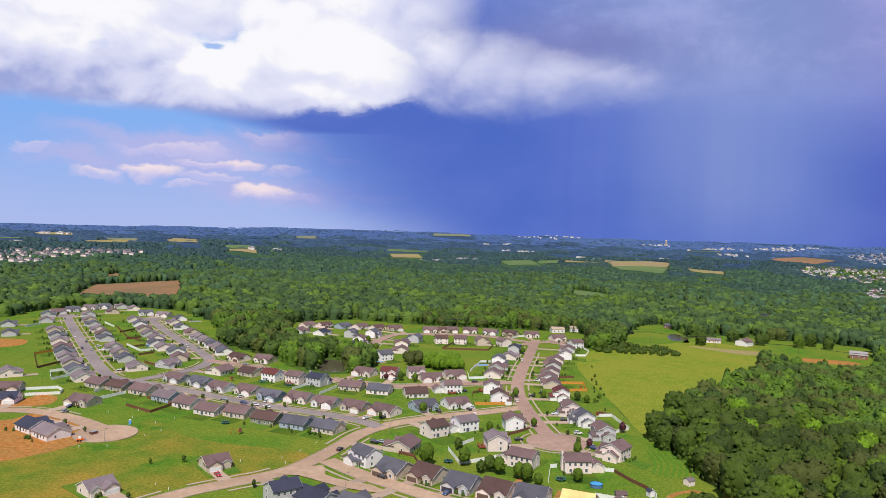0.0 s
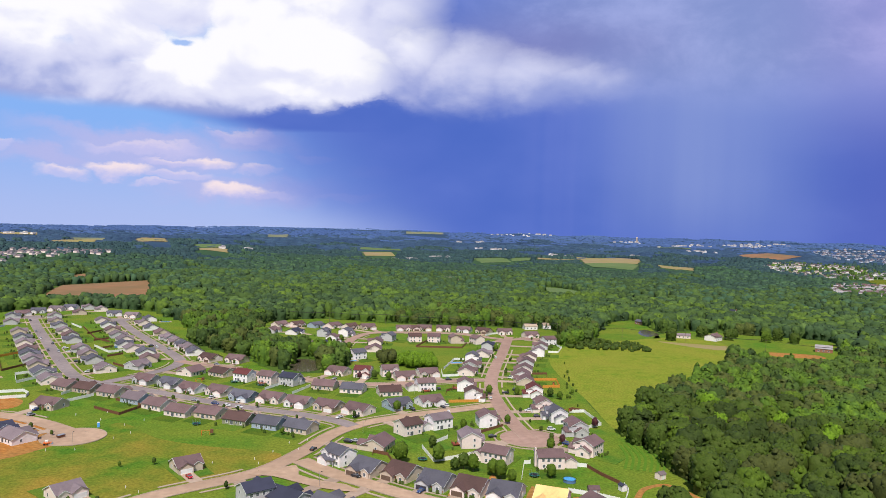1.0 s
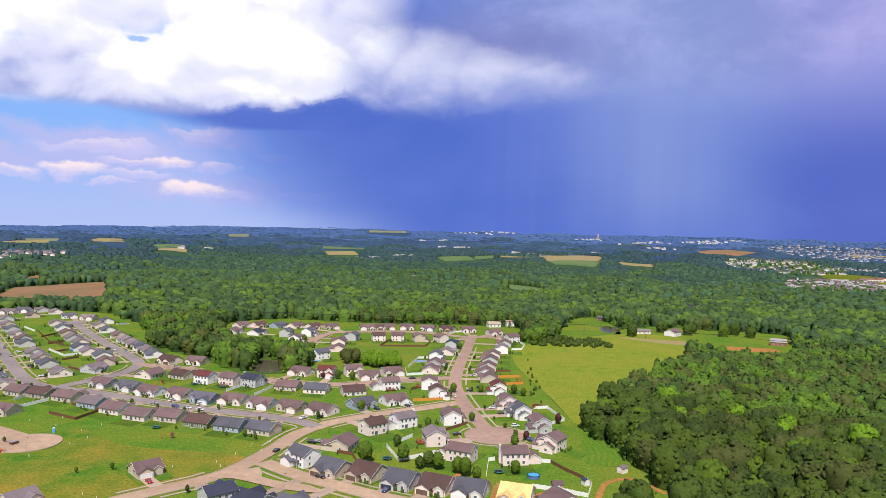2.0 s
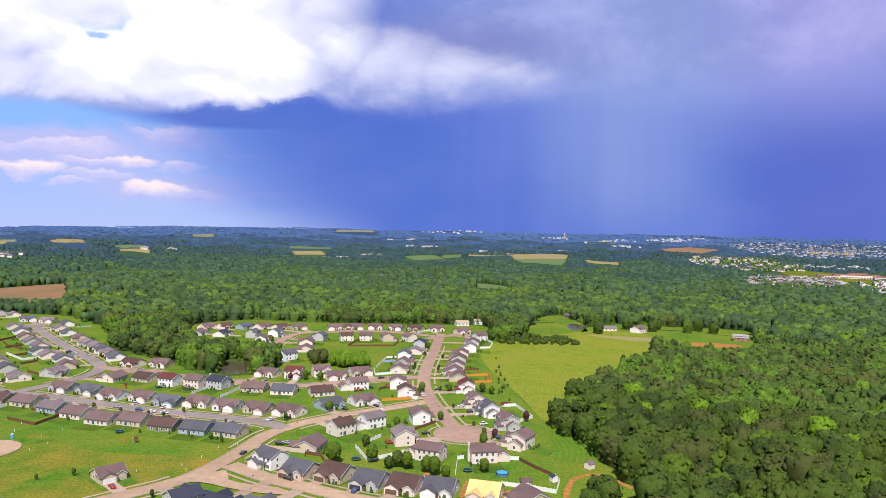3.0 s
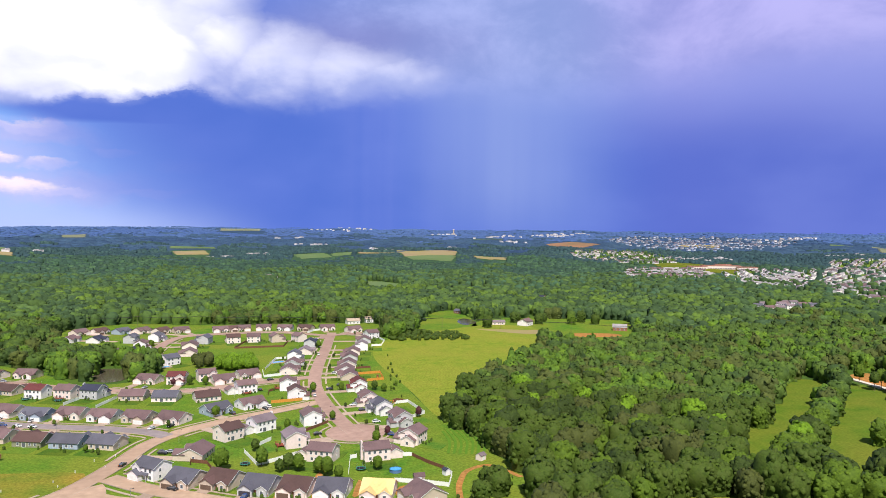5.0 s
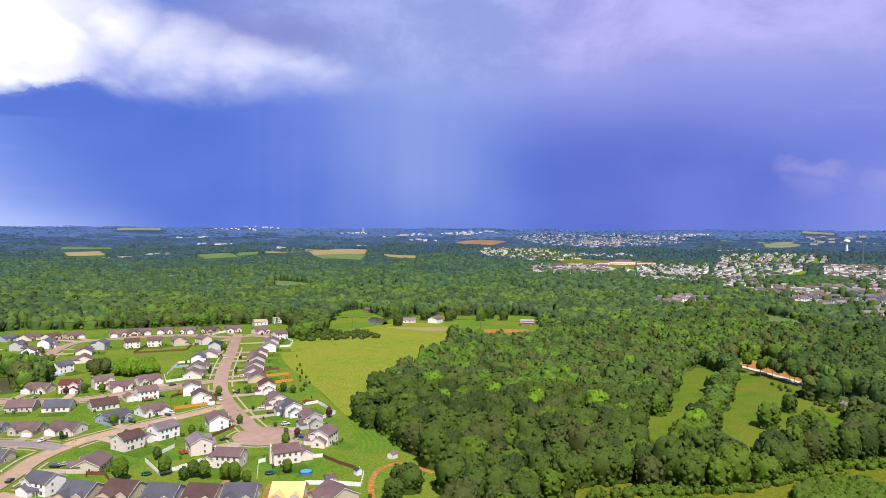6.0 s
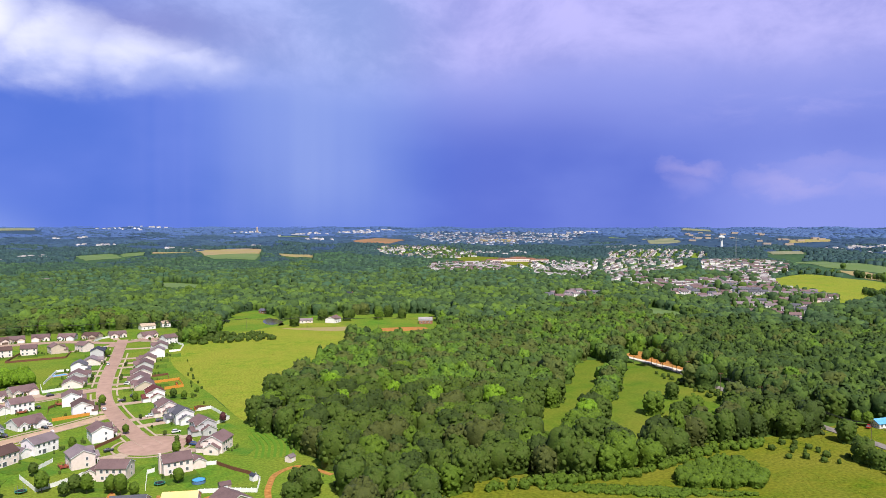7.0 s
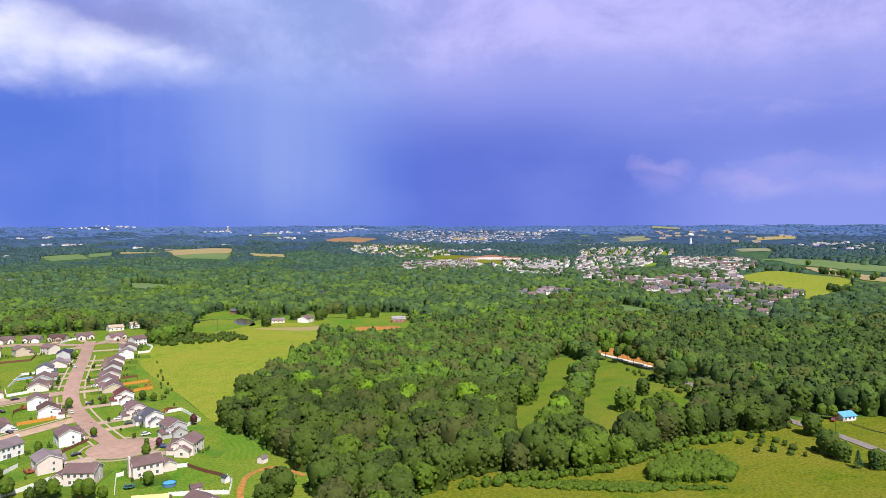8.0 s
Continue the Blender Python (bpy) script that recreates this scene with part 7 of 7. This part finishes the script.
def conifer_arrays(seed):
    rng = np.random.default_rng(seed)
    n = 200
    h = rng.uniform(0, 1, n) ** 0.8
    a = rng.uniform(0, math.tau, n)
    r = 1.9 * (1 - h) * rng.uniform(0.75, 1.1, n) + 0.1
    p = np.stack([r * np.cos(a), r * np.sin(a), 0.5 + 6.3 * h], 1)
    out = np.stack([np.cos(a), np.sin(a), np.full(n, -0.35)], 1)
    side = np.stack([-np.sin(a), np.cos(a), np.zeros(n)], 1)
    corner = [p - out * 0.5 - side * 0.32, p + out * 0.4 - side * 0.16, p + out * 0.4 + side * 0.16 + (0, 0, 0.1), p - out * 0.5 + side * 0.32]
    v = np.stack(corner, 1).reshape(-1, 3)
    return v, np.arange(len(v)).reshape(-1, 4)


set_out(tree_kinds("tree", [conifer_arrays(1), conifer_arrays(2)], (LEAF_PINE,), 8, 0.13, "dark green conifer by a yard"), CONIFERS_AT + [(317, 152), (321, 147)], 25, 0.8, 1.3)
set_out(tree_kinds("tree", OPEN_CROWNS, (LEAF_BRIGHT, LEAF_MID), 12, 0.22, "slim open tree beside a clay yard"), [(410, 384), (409, 371), (414, 365), (412, 358), (412, 349), (409, 343), (416, 372), (410, 338)], 28, 0.8, 1.0)
set_out(tree_kinds("tree", LOBED[:3], (LEAF_MID, LEAF_BRIGHT), 10, 0.26, "broad single tree in a pasture"), PAST_AT + [(326, 726), (338, 741), (361, 716), (380, 730), (388, 712), (393, 722), (305, 743), (148, 661), (145, 679), (138, 672), (261, 713)] + [(99, 267), (101, 262), (93, 257)], 26, 0.65, 0.95)

set_out(tree_kinds("tree", PLAIN[:3], (MID_DARK, MID_LEAF), 10, 0.26, "dark green field tree beside a far meadow"), [(1512, 967), (1513, 950), (1519, 933), (1548, 932), (1544, 907), (1535, 883), (1544, 876), (1542, 862), (1680, 928), (1545, 822), (1539, 809), (1530, 791), (1521, 775), (1499, 755), (1396, 692), (1352, 656), (1344, 625), (1405, 646), (1144, 595), (1126, 577), (1115, 563), (1144, 569), (1133, 555), (1122, 541)], 29, 0.8, 1.15)

BUSHES = [crown_arrays(700 + i, 10, 0.6, 2.0, 2.8, 0.1, 7, 5, 8) for i in range(3)]
SHRUBS = [crown_arrays(720 + i, 0, 0.8, 2.0, 2.8, 0.1, 6, 3, 6) for i in range(3)]
THICKET = [crown_arrays(730 + i, 34, 0.62, 3.3, 5.6, 0.1, 18, 9, 12) for i in range(3)]
SCRUB = [crown_arrays(710 + i, 8, 0.5, 2.2, 1.5, 0.1, 6, 4, 8) for i in range(3)]


def thicket(name, outline, gap, label, seed, lo, hi, mat=LEAF_BRIGHT, kits=BUSHES):
    rng = np.random.default_rng(seed)
    o = spline(outline, 4, True)
    a, b = o.min(0), o.max(0)
    gx, gy = np.meshgrid(np.arange(a[0], b[0], gap), np.arange(a[1], b[1], gap))
    p = np.stack([gx.ravel(), gy.ravel()], 1) + rng.uniform(-0.4, 0.4, (gx.size, 2)) * gap
    p = p[inside(p, o)]
    if len(p):
        plant(name, kits, p, mat, label, seed, lo, hi)


thicket("bushes", [(239, 198), (253, 202), (267, 202), (273, 192), (268, 178), (263, 173), (250, 179), (238, 183), (233, 191)], 3.4, "mid-green thicket in a rough field", 41, 0.55, 1.25, LEAF_BRIGHT, THICKET)
thicket("bushes", [(138, 655), (165, 714), (190, 688), (219, 677), (219, 644), (196, 637), (163, 644)], 6.5, "hedgerow of bushes along a meadow", 42, 0.7, 1.9, LEAF_MID)
thicket("bushes", [(181, 219), (190, 218), (206, 208), (224, 194), (236, 182), (253, 168), (233, 179), (213, 190), (197, 205)], 1.8, "low scrub in rough grass", 43, 0.4, 1.0, LEAF_BRIGHT, SCRUB)
thicket("bushes", [(305, 203), (329, 203), (331, 190), (328, 172), (306, 175), (300, 191)], 8.0, "scattered scrub on a field edge", 44, 0.4, 1.0, LEAF_MID)
thicket("bushes", [(160, 230), (186, 227), (208, 217), (241, 212), (283, 219), (313, 211), (307, 207), (275, 212), (232, 208), (205, 214), (177, 223)], 3.0, "low green scrub along a wood edge", 45, 0.6, 1.3, LEAF_BRIGHT)
thicket("bushes", [(121, 363), (125, 351), (122, 324), (122, 303), (126, 281), (128, 293), (126, 319), (129, 347)], 3.0, "bushes along a lawn at a wood edge", 46, 0.5, 1.4, LEAF_BRIGHT)
thicket("bushes", [(106, 488), (100, 439), (104, 429), (109, 463), (120, 549), (121, 572)], 7.0, "scrub beside back gardens", 47, 0.25, 0.5, LEAF_MID)
thicket("trees", [(-11, 558), (0, 571), (16, 565), (18, 538), (2, 536), (-9, 541)], 4.6, "clump of light green garden trees", 49, 0.9, 1.5, LIME_LEAF, YARD_KITS)
thicket("trees", [(-26, 578), (-15, 582), (-12, 559), (-18, 544), (-24, 551)], 5.0, "olive trees beside a pond", 50, 1.0, 1.5, LEAF_OLIVE, YARD_KITS)
thicket("bushes", [(394, 351), (393, 322), (380, 282), (365, 257), (364, 269), (376, 308)], 6.0, "bushes along a lane", 48, 0.5, 1.1, LEAF_MID)


def garden_shrubs():
    """Low shrubs in the beds along the house walls."""
    rng = random.Random(77)
    spots = []
    for row, lots in LOTS.items():
        for i, (x, y, heading, reach, kind) in enumerate(lots):
            garage = (-1 if (i * 7 + len(row)) % 3 == 0 or row.startswith("near rows") else 1) * {"r": 4.1, "n": 3.0, "m": 2.4, "t": 3.1, "s": 9.1}[kind]
            half, side = {"r": (5.7, 7.2), "n": (6.6, 6.1), "m": (5.0, 5.5), "t": (4.8, 5.8), "s": (4.7, 6.0)}[kind]
            a = radians(heading)
            for _ in range(rng.randrange(5, 10)):
                if rng.random() < 0.6:
                    u, v = half + rng.uniform(1.1, 2.0), rng.uniform(-side, side)
                    if abs(v - garage) < 3.6:
                        continue
                else:
                    u, v = -half - rng.uniform(1.0, 5.0), rng.uniform(-side - 1, side + 1)
                spots.append((x + u * math.cos(a) - v * math.sin(a), y + u * math.sin(a) + v * math.cos(a)))
    p = np.array(spots)
    keep = np.array([not on_street(q, slack=1.0) for q in p])
    plant("shrubs", SHRUBS, p[keep], LEAF_MID, "low green shrubs in beds beside house walls", 78, 0.22, 0.55)


garden_shrubs()


# ---- tall weeds and tussocks ----
def tussocks(outlines, gap, size, mat, label, seed):
    """Tufts of grass too many to count, as small upright blades in threes."""
    rng = np.random.default_rng(seed)
    spots = []
    for outline in outlines:
        o = spline(outline, 4, True)
        a, b = o.min(0), o.max(0)
        n = int((b[0] - a[0]) * (b[1] - a[1]) / gap ** 2)
        p = rng.uniform(a, b, (n, 2))
        p = p[inside(p, o)]
        keep = np.array([noise.noise((x / 14, y / 14, 3.0)) for x, y in p]) + rng.normal(scale=0.2, size=len(p)) > 0.05
        spots.append(p[keep])
    p = np.concatenate(spots)
    n = len(p)
    turn, tall = rng.uniform(0, math.tau, n), rng.uniform(0.5, 1.2, n) * size
    v = np.zeros((n, 9, 3))
    for k in range(3):
        a = turn + math.tau * k / 3
        for c, (r, z) in enumerate(((0.5, 0.0), (0.5, 0.0), (0.75, 1.0))):
            t = a + (0.5 if c == 0 else -0.5 if c == 1 else 0.0)
            v[:, 3 * k + c, 0] = p[:, 0] + r * tall * np.cos(t)
            v[:, 3 * k + c, 1] = p[:, 1] + r * tall * np.sin(t)
            v[:, 3 * k + c, 2] = z * tall * 0.8 + 0.03
    me = arrays_to_mesh("tall_grass", v.reshape(-1, 3), np.arange(n * 9).reshape(-1, 3), mat, False)
    tagged(new("tall_grass", me), label, "grass", kind="stuff")


tussocks([ZONES["meadow"]], 4.6, 0.55, GRASS_TUFT, "pale tussocks of grass in a meadow", 81)
tussocks([ZONES["near_field"]], 2.8, 0.6, GRASS_TUFT, "tussocks of rough grass in a field", 82)
tussocks([((-170, 330), (-100, 340), (-60, 330), (-52, 310), (-80, 296), (-120, 285), (-175, 300))], 2.4, 0.45, GRASS_TUFT, "rough grass on an empty plot", 83)

# ---- building site and street furniture ----
def stake(x, y):
    s = thing("survey_stake", "white survey stake standing in grass", "stake", "survey stakes", pose(x, y, 0.0))
    part("post", shared("stake", lambda: mesh_of("post", boxed(-0.12, 0.12, -0.05, 0.05, 0, 1.1), TRIM)), None, s)


for x, y in [(-164, 327), (-152, 329), (-179, 388), (-162, 379), (-146, 370), (-138, 357), (-142, 347), (-165, 394), (-140, 380), (-111, 283), (-104, 278), (-93, 310), (-86, 314), (-69, 320), (-66, 314), (-58, 345), (-52, 335), (-50, 350), (-63, 331), (-102, 311)]:
    stake(x, y)


def street_lamp(x, y, turn):
    s = thing("street_lamp", "slim grey street lamp beside a road", "street lamp", "street lamps", pose(x, y, 0.2, 0, 0, turn))
    part("post", shared("lamp_post", lambda: mesh_of("post", tube(bmesh.new(), 0, 0, 0, 6.0, 0.09, 0.05, 8), STEEL)), None, s)
    part("arm", shared("lamp_arm", lambda: mesh_of("arm", beam(bmesh.new(), (0, 0, 5.9), (1.2, 0, 6.2), 0.04, 5), STEEL)), None, s)
    part("lamp_head", shared("lamp_head", lambda: mesh_of("lamp_head", boxed(1.0, 1.7, -0.16, 0.16, 6.1, 6.28), RUBBER)), None, s)


for x, y, turn in [(-156, 335, 90), (-36, 288, -40), (-24, 365, -30), (-84, 397, 60), (54, 392, 180), (41, 403, 0), (67, 460, 180), (55, 538, 0), (-149, 424, 60), (-200, 444, 50), (-247, 506, 30), (-323, 629, 30), (-228, 627, 30), (2, 452, -90), (-114, 499, 60)]:
    street_lamp(x, y, turn)

toilet = thing("portable_toilet", "bright blue portable toilet on grass", "portable toilet", "", pose(-158, 367, 0.02, 0, 0, 20))
part("cabin", boxed(-0.6, 0.6, -0.6, 0.6, 0, 2.2), METAL_BLUE, toilet)
part("roof", prism(bmesh.new(), [(-0.65, 2.2), (0.65, 2.2), (0.4, 2.4), (-0.4, 2.4)], -0.65, 0.65), TRIM, toilet)
part("door", boxed(0.6, 0.64, -0.4, 0.4, 0.1, 2.0), METAL_BLUE, toilet)


def loader(x, y, turn, colour):
    v = thing("skid_loader", "small orange and white digger on bare clay", "digger", "", pose(x, y, 0.06, 0, 0, turn))
    part("body", boxed(-1.4, 0.9, -0.75, 0.75, 0.5, 1.3, 0.05), colour, v)
    part("cab", boxed(-0.7, 0.5, -0.6, 0.6, 1.3, 2.2, 0.05), TRIM, v)
    for y0 in (-0.8, 0.62):
        part("lift_arm", boxed(-1.2, 2.0, y0, y0 + 0.18, 0.9, 1.15), colour, v)
    part("bucket", prism(bmesh.new(), [(1.9, 0.1), (2.8, 0.1), (2.5, 0.5), (2.0, 1.0)], -0.9, 0.9), STEEL, v)
    for wx in (-0.9, 0.5):
        for wy in (-0.9, 0.9):
            part("wheel", beam(bmesh.new(), (wx, wy - 0.15, 0.45), (wx, wy + 0.15, 0.45), 0.45, 12), RUBBER, v)


loader(-168, 336, 15, PLASTIC_ORANGE)
skip = thing("skip", "rust-brown open skip beside a new street", "skip", "", pose(-167, 347, 0.4, 0, 0, 60))
part("bin", prism(bmesh.new(), [(-1.7, 0.4), (-1.2, 0.1), (1.2, 0.1), (1.7, 0.4), (1.8, 1.3), (-1.8, 1.3)], -0.9, 0.9), BROWN_WOOD, skip)
part("rim", boxed(-1.85, 1.85, -0.95, 0.95, 1.25, 1.34), STEEL, skip)

umbrella = thing("parasol", "red patio parasol behind a house", "parasol", "", pose(-54, 362, 0.05))
part("pole", tube(bmesh.new(), 0, 0, 0, 2.5, 0.04, 0.04, 6), STEEL, umbrella)
part("canopy", tube(bmesh.new(), 0, 0, 2.1, 2.7, 1.5, 0.05, 8), car_paint("parasol", (0.6, 0.03, 0.03)), umbrella)



# ---- power line behind the village ----
def power_line(spots, tall=11.5):
    line = thing("power_line", "wooden poles carrying three dark wires", "power line")
    for x, y in spots:
        ob = part("pole", shared("pole", lambda: mesh_of("pole", tube(bmesh.new(), 0, 0, 0, tall, 0.17, 0.11, 7), BARK)), None, line)
        ob.location = (x, y, 0)
        arm = part("crossarm", shared("crossarm", lambda: mesh_of("crossarm", boxed(-0.09, 0.09, -1.5, 1.5, tall - 0.7, tall - 0.5), BROWN_WOOD)), None, line)
        arm.matrix_basis = pose(x, y, 0, 0, 0, 62)
    for off in (-1.3, 0.0, 1.3):
        bm = bmesh.new()
        for (x0, y0), (x1, y1) in zip(spots, spots[1:]):
            last = None
            for k in range(9):
                f = k / 8
                q = (x0 + (x1 - x0) * f - off * 0.45, y0 + (y1 - y0) * f + off * 0.9, tall - 0.4 - 1.6 * 4 * f * (1 - f))
                if last:
                    beam(bm, last, q, 0.08, 4)
                last = q
        part("wire", bm, RUBBER, line)


power_line([(-150, 800), (-92, 790), (-30, 782), (30, 770), (90, 756), (150, 738), (212, 716), (270, 698), (330, 655), (392, 612)])
power_line([(426, 372), (405, 330), (390, 292), (377, 255), (366, 218), (357, 182), (349, 148)], 10.0)
